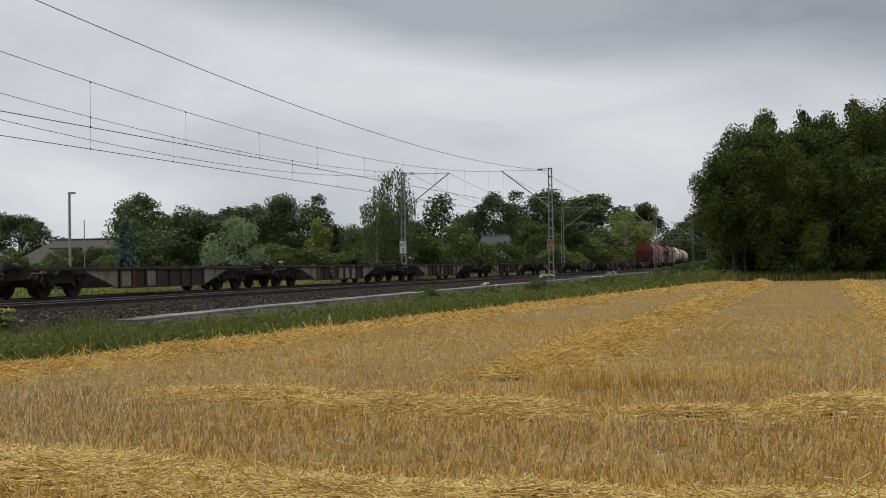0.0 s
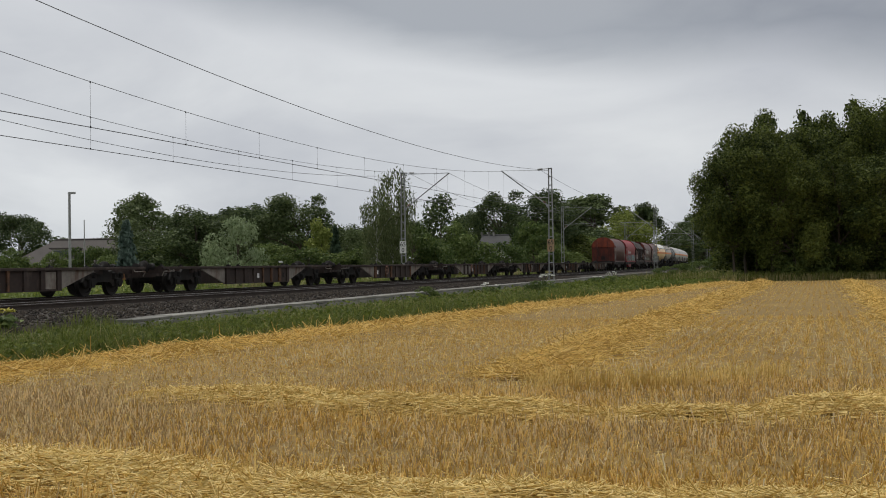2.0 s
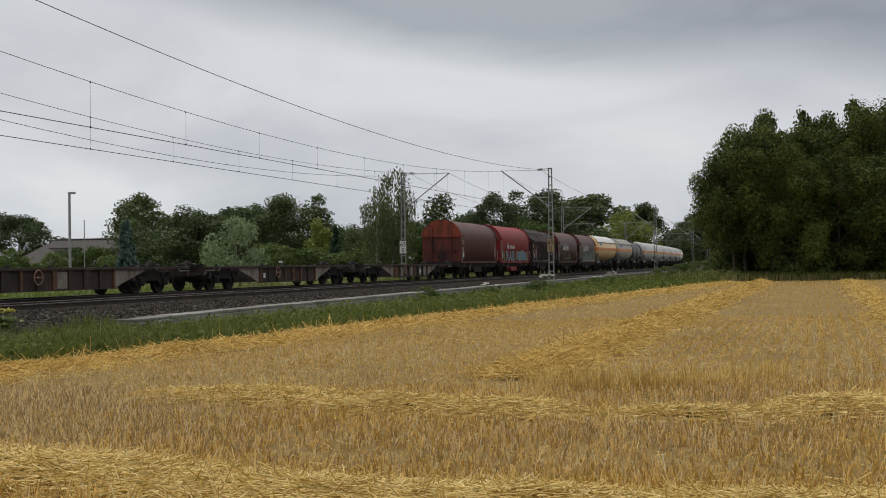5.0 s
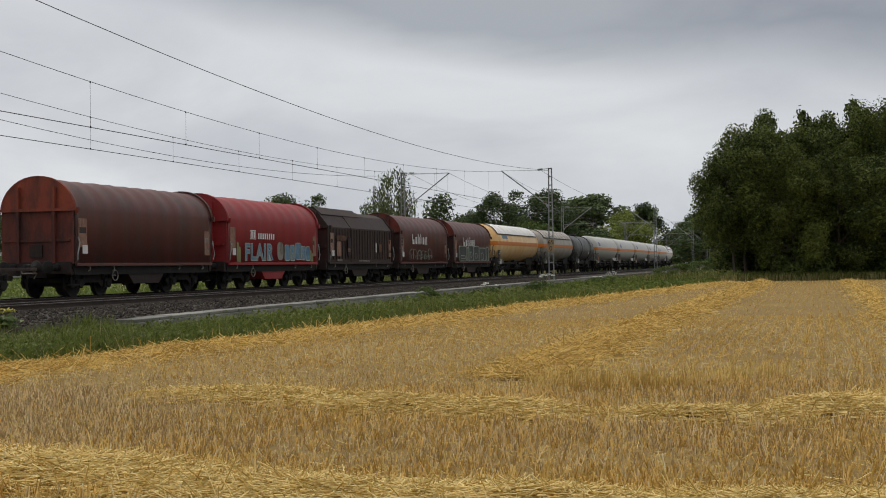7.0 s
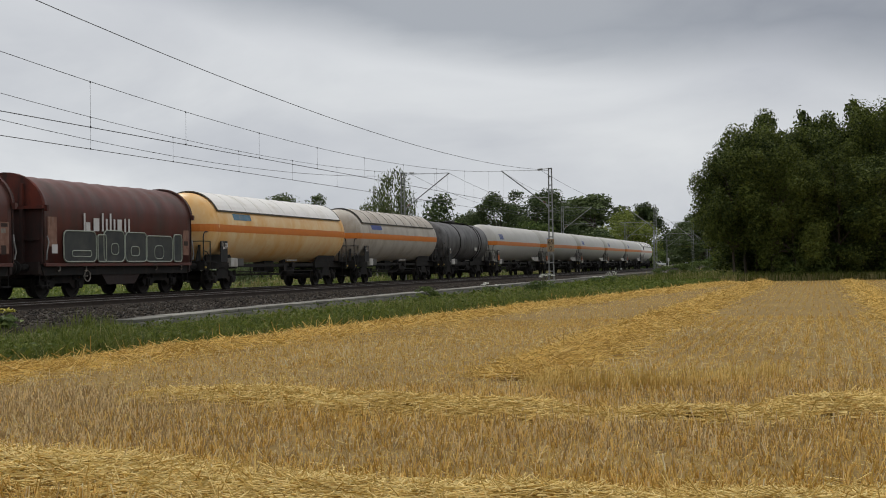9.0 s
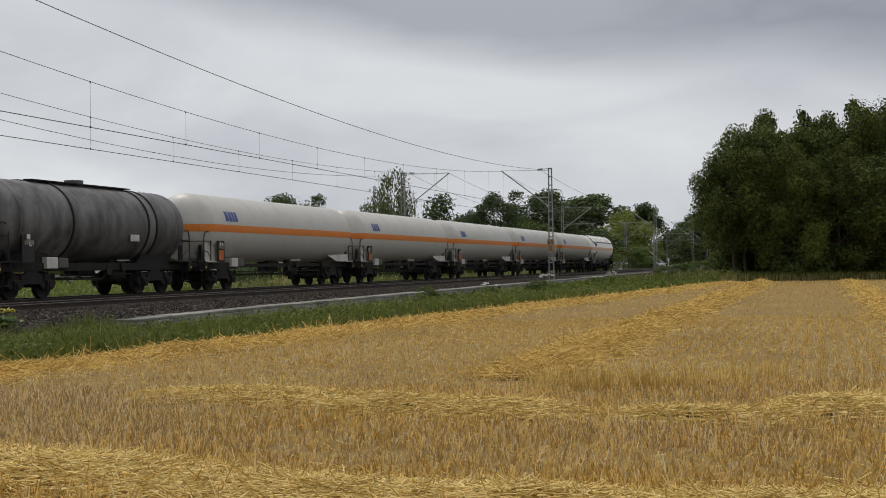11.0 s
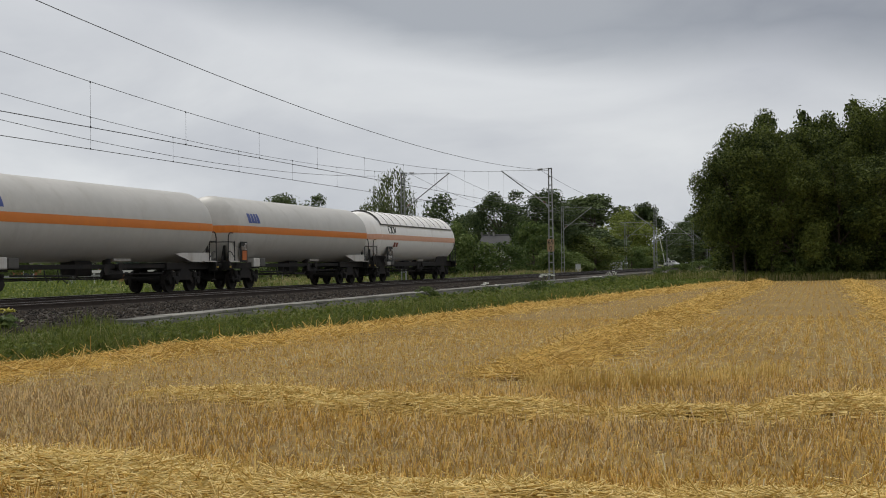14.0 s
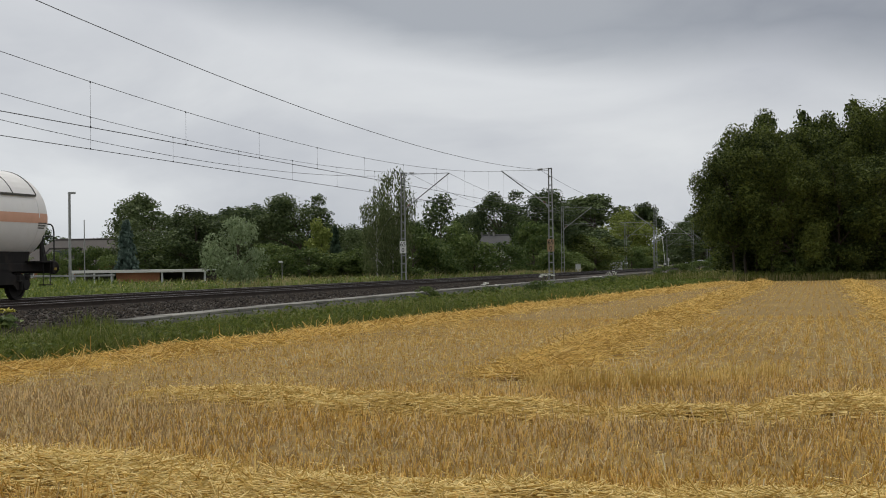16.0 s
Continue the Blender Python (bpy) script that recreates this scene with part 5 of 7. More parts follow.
def tree_meshes(kind, variant):
    """Trunk and crown of a tree of unit height and unit width."""
    key = (kind, variant)
    if key in LEAF_CACHE:
        return LEAF_CACHE[key]
    rng = np.random.default_rng(sum(map(ord, kind)) * 13 + variant)
    bark = "birch" if kind == "birch" else "bark"
    if kind in ("spruce", "blue_spruce"):
        p, d = [], []
        for tier in range(17):
            z = 0.06 + 0.92 * tier / 16
            r = 0.5 * (1 - z) ** 0.85 + 0.015
            for b in range(9):
                a = rng.uniform(0, 2 * math.pi)
                rr = r * rng.uniform(0.75, 1.1)
                m = 26
                t = rng.uniform(0.1, 1, m)
                p.append(np.c_[np.cos(a) * rr * t + rng.normal(0, 0.025, m), np.sin(a) * rr * t + rng.normal(0, 0.025, m), z - 0.10 * r * t ** 2 * 2 + rng.normal(0, 0.010, m)])
                d.append(np.tile((math.cos(a) * 0.4, math.sin(a) * 0.4, 0.8), (m, 1)))
        v = leaf_sprays(np.concatenate(p), np.concatenate(d), 0.05, rng, 2.2)
        out = (trunk_shape(rng, 0.97, 0.02, []).mesh("trunk"), leaf_mesh("crown", v, "needle" if kind == "spruce" else "needle_blue"))
    else:
        # lobes, sprays, crown foot, crown head, belly, leaves, spray size in metres, nominal height and width
        spec = {
            "oak": (34, 20000, 0.12, 0.88, 0.5, "leaf_oak_hazed", 0.155, 9.0, 7.0),
            "far_oak": (30, 7500, 0.12, 0.88, 0.5, "leaf_oak_hazed", 0.26, 9.0, 7.0),
            "wood": (34, 34000, 0.06, 0.86, 0.30, "leaf_wood", 0.125, 13.0, 6.5),
            "high": (34, 32000, 0.24, 0.88, 0.25, "leaf_wood", 0.125, 12.0, 6.0),
            "grove": (26, 7500, 0.06, 0.86, 0.5, "leaf_wood", 0.24, 13.0, 8.0),
            "airy": (18, 3200, 0.36, 0.90, 0.9, "leaf_oak_hazed", 0.22, 9.4, 5.0),
            "light": (42, 10000, 0.36, 0.90, 0.6, "leaf_light", 0.20, 8.9, 7.5),
            "bush": (26, 4600, 0.10, 0.80, 0.6, "leaf_bush", 0.15, 4.0, 4.3),
            "silver": (24, 4200, 0.24, 0.90, 0.7, "leaf_silver", 0.13, 4.6, 3.8),
            "poplar": (24, 3800, 0.08, 0.90, 0.55, "leaf_light", 0.16, 5.6, 2.3),
            "birch": (22, 2600, 0.18, 0.93, 0.7, "leaf_birch", 0.13, 8.9, 4.2),
        }[kind]
        lobes, n, low, high, power, mat_name, size, nom_h, nom_w = spec
        p, d, cen, rad = crown_points(rng, lobes, n, low, high, 0.46, power, 0.22, {"oak": 11, "far_oak": 9, "wood": 13, "high": 13, "grove": 9, "light": 9, "bush": 8}.get(kind, 0))
        if kind == "birch":
            # hanging strands under the lobes
            k = rng.integers(0, len(p), 2600)
            q = p[k].copy()
            q[:, 2] -= rng.uniform(0.0, 0.24, len(k)) * (0.4 + q[:, 2])
            q[:, :2] *= 1.04
            p, d = np.concatenate([p, q]), np.concatenate([d, d[k]])
        # fit the crown into unit height and width
        top, foot, half_w = np.quantile(p[:, 2], 0.996), np.quantile(p[:, 2], 0.01), np.quantile(np.abs(p[:, :2]), 0.94)
        f_low = max(low * (1.1 if kind == "high" else 0.55), 0.01)
        p[:, 2] = f_low + (p[:, 2] - foot) / (top - foot) * (1.0 - f_low)
        cen[:, 2] = f_low + (cen[:, 2] - foot) / (top - foot) * (1.0 - f_low)
        p[:, :2] *= 0.5 / half_w
        cen[:, :2] *= 0.5 / half_w
        p[:, 2] = np.maximum(p[:, 2], 0.004)
        real = np.array([nom_w, nom_w, nom_h])
        droop = {"birch": 1.6, "silver": 0.4}.get(kind, 0.0)
        v = leaf_sprays(p * real, d, size, rng, 1.6 if droop < 1 else 2.6, droop) / real
        out = (trunk_shape(rng, 0.74, 0.026 if kind != "bush" else 0.018, [tuple(c) for c in cen[::2]]).mesh("trunk"), leaf_mesh("crown", v, mat_name))
    out[0].materials.append(M[bark])
    LEAF_CACHE[key] = out
    return out


TREE_LABEL = {
    "oak": ("dark green broadleaf tree with a rounded uneven crown", "tree", "trees behind the line"),
    "wood": ("dense dark green tree at the wood's edge, leafy to ground", "tree", "trees of the wood"),
    "far_oak": ("dark green broadleaf tree with a rounded uneven crown", "tree", "trees behind the line"),
    "high": ("dark green tree at the wood's edge, bare lower trunk", "tree", "trees of the wood"),
    "grove": ("dense dark green tree in the depth of a wood", "tree", "trees of the wood"),
    "airy": ("thin-crowned dark tree with gaps showing the sky", "tree", "trees behind the line"),
    "light": ("yellowish light green broadleaf tree beside the track", "tree", "trees behind the line"),
    "bush": ("leafy green bush in the scrub behind the line", "bush", "bushes behind the line"),
    "silver": ("pale silvery green willow with a short trunk", "tree", "trees behind the line"),
    "poplar": ("narrow light green columnar tree in a garden", "tree", "trees behind the line"),
    "birch": ("tall birch with drooping grey-green foliage, white bark", "tree", "trees behind the line"),
    "spruce": ("dark green conical spruce in a garden hedge", "spruce", "trees behind the line"),
    "blue_spruce": ("blue-grey conical spruce in a garden", "spruce", "trees behind the line"),
}
SPECIES = {"oak": "broadleaf_tree", "far_oak": "broadleaf_tree", "wood": "woodland_tree", "high": "woodland_tree", "grove": "woodland_tree", "airy": "thin_tree", "light": "light_green_tree", "bush": "bush", "silver": "willow", "poplar": "columnar_tree", "birch": "birch_tree", "spruce": "spruce", "blue_spruce": "blue_spruce"}


def tree(kind, x, y, height, width, k, z=0.0):
    trunk, crown = tree_meshes(kind, k % (4 if kind in ("oak", "wood", "bush") else 3 if kind == "grove" else 2))
    t = new(SPECIES[kind])
    t.matrix_basis = Matrix.Translation((x, y, z)) @ Matrix.Rotation(k * 2.4, 4, "Z") @ Matrix.Diagonal((width, width, height, 1))
    part("trunk", trunk, "bark", t)
    part("crown", crown, "leaf_oak_hazed", t)
    label, cat, grp = TREE_LABEL[kind]
    tagged(t, label, cat, grp)


# kind, place, height, crown width
PLANTING = [
    ("grove", 155.8, 729.3, 22.5, 19.9),
    ("grove", 145.9, 702.8, 28.0, 21.0),
    ("grove", 140.3, 663.0, 27.4, 18.8),
    ("grove", 165.7, 822.1, 19.2, 19.9),
    ("grove", 124.9, 592.3, 25.8, 16.6),
    ("oak", -50.3, 150.0, 8.2, 6.4),
    ("oak", -28.9, 125.0, 8.8, 7.4),
    ("blue_spruce", -24.6, 98.0, 5.3, 2.7),
    ("oak", -22.0, 112.0, 6.8, 6.6),
    ("oak", -25.7, 160.0, 9.4, 7.9),
    ("silver", -12.3, 76.0, 4.6, 2.8),
    ("oak", -15.3, 135.0, 9.2, 6.5),
    ("poplar", -10.4, 108.0, 5.6, 2.1),
    ("spruce", -9.9, 116.0, 5.2, 2.1),
    ("spruce", -11.8, 112.0, 4.2, 2.2),
    ("oak", -13.2, 170.0, 6.3, 4.6),
    ("birch", -4.2, 103.9, 9.3, 3.2),
    ("birch", -5.3, 101.0, 7.7, 2.5),
    ("bush", -2.7, 112.0, 5.1, 4.5),
    ("bush", 1.0, 125.3, 5.7, 5.4),
    ("airy", -0.2, 140.0, 9.4, 4.5),
    ("oak", 5.2, 210.0, 10.3, 5.6),
    ("oak", 9.2, 200.0, 12.6, 7.2),
    ("oak", 14.9, 205.0, 13.4, 9.2),
    ("bush", 6.6, 143.4, 4.0, 4.8),
    ("bush", 11.8, 163.8, 7.0, 6.2),
    ("far_oak", 44.1, 367.5, 21.2, 20.0),
    ("light", 48.9, 332.0, 15.4, 11.6),
    ("far_oak", 55.0, 344.0, 17.5, 7.7),
    ("bush", 41.8, 280.0, 4.8, 5.8),
    ("bush", 24.1, 214.4, 6.2, 8.6),
    ("bush", 16.1, 178.5, 4.5, 5.6),
    ("oak", 20.4, 220.0, 9.7, 6.9),
    ("bush", -14.2, 104.0, 3.5, 4.2),
    ("bush", -11.1, 104.0, 3.1, 4.2),
    ("bush", -6.8, 106.0, 3.2, 4.3),
    ("bush", -3.9, 105.0, 2.5, 3.3),
    ("bush", -8.1, 104.0, 2.8, 2.8),
    ("bush", -0.7, 117.6, 3.9, 4.2),
    ("bush", 3.2, 130.0, 3.3, 4.1),
    ("bush", -34.6, 118.0, 3.6, 3.2),
    ("bush", -33.0, 120.0, 3.8, 2.7),
    ("bush", -34.6, 112.0, 3.2, 2.5),
    ("bush", -41.1, 120.0, 3.7, 3.8),
    ("bush", -24.3, 110.0, 3.8, 3.0),
    ("bush", -28.8, 110.0, 2.9, 2.5),
    ("bush", 19.2, 189.0, 3.0, 5.0),
    ("bush", 30.5, 234.3, 3.2, 6.2),
    ("oak", -24.5, 175.0, 9.6, 4.7),
    ("oak", -17.3, 200.0, 8.1, 5.4),
    ("oak", -36.8, 170.0, 8.5, 6.9),
    ("oak", -7.5, 200.0, 8.8, 10.7),
    ("oak", -13.5, 210.0, 8.3, 8.5),
    ("bush", 85.5, 508.3, 5.9, 9.1),
    ("far_oak", 160.4, 839.8, 24.0, 22.5),
    ("far_oak", 168.8, 928.2, 18.1, 20.8),
    ("far_oak", 145.4, 729.3, 28.5, 19.7),
    ("far_oak", 138.8, 663.0, 28.0, 17.9),
    ("far_oak", 117.6, 574.6, 21.2, 20.6),
    ("far_oak", 183.4, 1060.8, 13.4, 19.0),
    ("far_oak", 104.3, 486.2, 16.5, 19.7),
    ("high", 24.2, 105.0, 10.6, 4.6),
    ("high", 25.7, 107.0, 12.2, 5.0),
    ("high", 27.2, 109.5, 13.2, 5.2),
    ("wood", 29.8, 112.0, 13.2, 5.4),
    ("high", 27.3, 104.6, 11.0, 5.2),
    ("wood", 31.7, 114.0, 15.1, 6.6),
    ("wood", 29.0, 104.5, 10.1, 5.1),
    ("wood", 33.3, 110.0, 13.7, 5.9),
    ("wood", 32.9, 105.0, 10.5, 5.6),
    ("wood", 36.8, 114.0, 14.7, 6.1),
    ("wood", 38.9, 112.0, 15.7, 6.5),
    ("wood", 36.2, 105.0, 11.0, 6.1),
    ("wood", 40.9, 110.0, 15.3, 6.4),
    ("wood", 43.6, 108.0, 14.5, 6.8),
    ("wood", 44.5, 118.0, 17.9, 6.3),
    ("grove", 36.1, 122.0, 15.9, 6.6),
    ("grove", 32.8, 124.0, 15.9, 6.7),
    ("grove", 31.5, 122.0, 13.2, 5.6),
    ("grove", 41.7, 124.0, 16.9, 7.2),
    ("wood", 49.5, 120.0, 17.6, 8.1),
]
PLANTING += [("bush", 31.5, 285.0, 6.3, 9.5), ("bush", 47.5, 305.0, 5.5, 8.0), ("far_oak", 27.0, 262.0, 10.0, 13.0), ("grove", 27.0, 112.0, 6.5, 6.0), ("grove", 30.0, 116.0, 8.0, 8.0), ("grove", 26.0, 392.0, 15.5, 13.0), ("grove", 34.5, 396.0, 14.5, 13.0), ("grove", 43.5, 390.0, 19.0, 14.0)]
for k, (kind, x, y, h, w) in enumerate(PLANTING):
    tree(kind, x, y, h * (0.96 if kind == "wood" else 1.0), w * (1.24 if "oak" in kind else 1.1), k, 0.05)
# low growth along the wood's edge and the wood's depth behind it
rng = np.random.default_rng(77)
for k in range(16):
    x = 23.5 + k * 1.9 + rng.uniform(-0.5, 0.5)
    if x < 28.2:
        continue
    tree("bush", x, 103.2 + 0.12 * (x - 20) + rng.uniform(0, 1.4), rng.uniform(2.0, 4.2), rng.uniform(2.6, 3.8), k + 5)
for k in range(1, 15):
    tree("grove", -58 + k * 5.9 + rng.uniform(-1.2, 1.2), 206 + rng.uniform(-5, 5), rng.uniform(6.0, 8.0), rng.uniform(7.5, 9.5), k + 1)
for k in range(7):
    tree("grove", 34 + k * 8.2, 134 + (k % 3) * 5.0, rng.uniform(14, 17), rng.uniform(9, 11), k + 3)

# ---- houses and small structures behind the line ----


def house(name, x0, x1, yc, depth, eave, ridge, hip, roof, wall, label):
    h = tagged(new(name), label, "house", "houses behind the line")
    y0, y1 = yc - depth / 2, yc + depth / 2
    part("wall", Shape().box(x0 + 0.4, y0 + 0.4, 0, x1 - 0.4, y1 - 0.4, eave + 0.05), wall, h)
    v = [(x0, y0, eave), (x1, y0, eave), (x1, y1, eave), (x0, y1, eave), (x0 + hip, yc, ridge), (x1 - hip, yc, ridge)]
    v += [(a, b, c - 0.16) for a, b, c in v[:4]]
    r = part("roof", Shape().add(v, [(0, 1, 5, 4), (2, 3, 4, 5), (3, 0, 4), (1, 2, 5), (0, 6, 7, 1), (1, 7, 8, 2), (2, 8, 9, 3), (3, 9, 6, 0), (9, 8, 7, 6)]), roof, h)
    part("ridge_tile", Shape().tube((x0 + hip, yc, ridge), (x1 - hip, yc, ridge), 0.13, 8), roof, r)
    part("gutter", Shape().tube((x0, y0 - 0.06, eave - 0.08), (x1, y0 - 0.06, eave - 0.08), 0.07, 8), "galv", h)
    return h, r


h1, r1 = house("house", -47.2, -30.0, 142.0, 11.0, 2.35, 5.1, 3.6, "roof_brown", "brick", "low brick house with a brown tiled hip roof")
part("chimney", Shape().box(-34.7, 141.6, 4.9, -34.2, 142.1, 5.75, 0.02), "brick", r1)
dorm = part("dormer", Shape().prism([(-43.0, 3.0), (-40.2, 3.0), (-40.2, 4.0), (-43.0, 4.0)], "y", 138.6, 141.0), "plaster", r1, "small dormer with a white window")
part("window", Shape().box(-42.7, 138.52, 3.15, -40.5, 138.58, 3.85), "glass", dorm)
part("dormer_roof", Shape().box(-43.2, 138.3, 4.0, -40.0, 141.5, 4.15), "roof_brown", dorm)
for wx in (-45.0, -38.0, -33.5):
    w_ = part("window", Shape().box(wx - 0.6, 136.84, 0.9, wx + 0.6, 136.9, 2.0), "plaster", h1, "white-framed window")
    part("pane", Shape().box(wx - 0.5, 136.8, 1.0, wx + 0.5, 136.838, 1.9), "glass", w_)
h2, r2 = house("house", 5.0, 11.0, 191.0, 8.0, 3.9, 6.1, 1.0, "roof_grey", "plaster", "white house with a grey tiled roof and chimneys")
for cx in (5.9, 7.0, 7.7):
    part("chimney", Shape().box(cx - 0.13, 190.85, 5.9, cx + 0.13, 191.15, 6.6, 0.02), "concrete", r2)
for wx in (6.4, 9.4):
    w_ = part("window", Shape().box(wx - 0.5, 187.34, 1.5, wx + 0.5, 187.4, 2.7), "sheet", h2, "window in a pale frame")
    part("pane", Shape().box(wx - 0.42, 187.3, 1.58, wx + 0.42, 187.338, 2.62), "glass", w_)

shed = tagged(new("open_shed"), "long low open shed, pale roof edge and brick wall", "shed")
part("roof", Shape().box(-28.0, 94.6, 1.50, -17.7, 98.5, 1.58, 0.01), "sheet", shed)
part("fascia", Shape().box(-28.02, 94.52, 1.40, -17.68, 94.60, 1.62, 0.01), "plaster", shed, "pale roof edge board")
part("brick_wall", Shape().box(-24.6, 94.9, 0.0, -21.35, 95.15, 1.40), "brick", shed, "red-brown brick infill wall")
part("back_wall", Shape().box(-28.0, 98.2, 0.0, -17.7, 98.4, 1.5), "roof_brown", shed)
for px in (-27.8, -26.2, -24.9, -21.1, -19.5, -17.9):
    part("post", Shape().box(px - 0.06, 94.62, 0.0, px + 0.06, 94.74, 1.45, 0.01), "sheet", shed)
rail_fence = tagged(new("rail_fence"), "low white rail fence in the meadow", "fence")
part("rail", Shape().box(-33.0, 92.97, 1.16, -24.2, 93.03, 1.30, 0.01), "galv", rail_fence)
for px in (-32.6, -30.8, -29.0, -27.2, -25.4, -24.4):
    part("post", Shape().box(px - 0.05, 93.03, 0.0, px + 0.05, 93.13, 1.28, 0.01), "galv", rail_fence)

lamp = tagged(new("street_lamp"), "grey steel lamp post with a short flat head", "street lamp")
part("pole", Shape().tube((-26.62, 90, 0.0), (-26.62, 90, 7.1), 0.11, 10, 0.085), "galv", lamp)
part("head", Shape().box(-26.7, 89.9, 7.08, -26.2, 90.1, 7.24, 0.02), "galv", lamp)
pole = tagged(new("thin_pole"), "thin pale grey pole standing in the meadow", "pole")
part("shaft", Shape().tube((-26.15, 92, 0.0), (-26.15, 92, 5.2), 0.045, 8, 0.035), "galv", pole)
part("tip", Shape().tube((-26.15, 92, 5.2), (-26.15, 92, 5.3), 0.05, 8, 0.03), "galv", pole)
marker = tagged(new("marker_post"), "small white hooked marker post in the grass", "post")
part("stem", Shape().tube((-11.5, 90, 0.0), (-11.5, 90, 2.05), 0.025, 8), "galv", marker)
part("hook", Shape().box(-11.72, 89.96, 1.98, -11.45, 90.04, 2.1), "signw", marker)
for x, y, w_, h_, lab in ((18.56, 173.6, 0.62, 1.55, "pale grey trackside cabinet on a concrete base"), (29.1, 212.8, 2.1, 1.75, "low pale trackside equipment hut")):
    cab = tagged(new("trackside_cabinet"), lab, "cabinet", "trackside cabinets")
    part("body", Shape().box(x - w_ / 2, y - 0.4, 0.0, x + w_ / 2, y + 0.4, h_, 0.03), "sheet", cab)
    part("door", Shape().box(x - w_ / 2 + 0.06, y - 0.42, 0.3, x + w_ / 2 - 0.06, y - 0.402, h_ - 0.12), "sheet", cab)
    part("roof", Shape().box(x - w_ / 2 - 0.06, y - 0.48, h_, x + w_ / 2 + 0.06, y + 0.48, h_ + 0.07, 0.02), "concrete", cab)

# ---- level crossing in the distance ----
road = Shape()
road.add([(35.5, 374, 0.63), (40, 377, 0.63), (88, 287, 0.63), (83.5, 284, 0.63)], [(0, 1, 2, 3)])
road.add([(35.5, 374, 0.0), (40, 377, 0.0), (88, 287, 0.0), (83.5, 284, 0.0), (35.5, 374, 0.63), (40, 377, 0.63), (88, 287, 0.63), (83.5, 284, 0.63)], [(0, 1, 5, 4), (1, 2, 6, 5), (2, 3, 7, 6), (3, 0, 4, 7)])
tagged(part("road", road, "asphalt"), "narrow grey asphalt road over the level crossing", "road", kind="structure")
gate = tagged(new("crossing_barrier"), "white level crossing barrier with a long boom", "barrier")
gate.matrix_basis = Matrix.Translation((57.8, 329, 0.3))
part("housing", Shape().box(-0.3, -0.25, 0, 0.3, 0.25, 1.15, 0.04), "signw", gate)
boom = part("boom", Shape().box(-6.8, -0.05, -0.08, 0.5, 0.05, 0.08, 0.01), "signw", gate, "white boom that rises")
part("counterweight", Shape().box(0.3, -0.12, -0.25, 0.75, 0.12, 0.2, 0.03), "iron", boom)
signal = tagged(new("crossing_signal"), "white crossing signal post with a light box", "signal")
part("post", Shape().tube((58.4, 327, 0.3), (58.4, 327, 2.0), 0.06, 8), "signw", signal)
part("light_box", Shape().box(58.18, 326.9, 1.9, 58.62, 327.05, 2.75, 0.03), "signw", signal)

car = tagged(new("car"), "small white hatchback car driving over the crossing", "car")
part("body", Shape().prism([(-2.0, 0.32), (2.0, 0.32), (2.05, 0.62), (1.95, 0.82), (0.95, 0.93), (0.3, 1.42), (-1.2, 1.45), (-1.85, 0.98), (-2.05, 0.85), (-2.05, 0.5)], "y", -0.84, 0.84), "car_white", car)
part("windscreen", Shape().add([(0.93, -0.7, 0.97), (0.93, 0.7, 0.97), (0.36, 0.62, 1.39), (0.36, -0.62, 1.39)], [(0, 1, 2, 3)]), "glass", car)
for sy in (-0.846, 0.842):
    part("side_window", Shape().prism([(0.7, 0.97), (0.25, 1.36), (-1.15, 1.38), (-1.6, 1.0)], "y", sy, sy + 0.004), "glass", car)
for wx in (-1.25, 1.28):
    for sy in (-0.78, 0.78):
        wq = part("wheel", Shape().tube((wx, sy - 0.09, 0.31), (wx, sy + 0.09, 0.31), 0.31, 16), "tyre", car)
        part("rim", Shape().tube((wx, sy - 0.095, 0.31), (wx, sy + 0.095, 0.31), 0.18, 10), "sheet", wq)
for sy in (-0.6, 0.6):
    part("headlight", Shape().box(1.98, sy - 0.16, 0.62, 2.055, sy + 0.16, 0.76, 0.02), "signw", car)

# ---- straw, stubble and grass ----
rng = np.random.default_rng(2024)


def stems(name, pos, lean, length, radius, material, label, category, sides=3):
    """Thin stalks: pos (n,3) foot, lean (n,3) unit direction."""
    n = len(pos)
    u = np.cross(lean, rng.normal(0, 1, (n, 3)))
    u /= np.linalg.norm(u, axis=1, keepdims=True) + 1e-9
    w = np.cross(lean, u)
    top = pos + lean * length[:, None]
    if sides == 3:
        v = np.empty((n, 6, 3))
        for i in range(3):
            a = 2 * math.pi * i / 3
            o = (u * math.cos(a) + w * math.sin(a)) * radius[:, None]
            v[:, i], v[:, 3 + i] = pos + o, top + o * 0.9
        faces = [(0, 1, 4, 3), (1, 2, 5, 4), (2, 0, 3, 5)]
    else:
        v = np.empty((n, 4, 3))
        v[:, 0], v[:, 1] = pos - u * radius[:, None], pos + u * radius[:, None]
        v[:, 2], v[:, 3] = top + u * radius[:, None] * 0.8, top - u * radius[:, None] * 0.8
        faces = [(0, 1, 2, 3)]
    return many(name, v, faces, material, label, category)


def track_coords(x, y):
    return x * DIRV[0] + y * DIRV[1], x * NRM[0] + y * NRM[1]


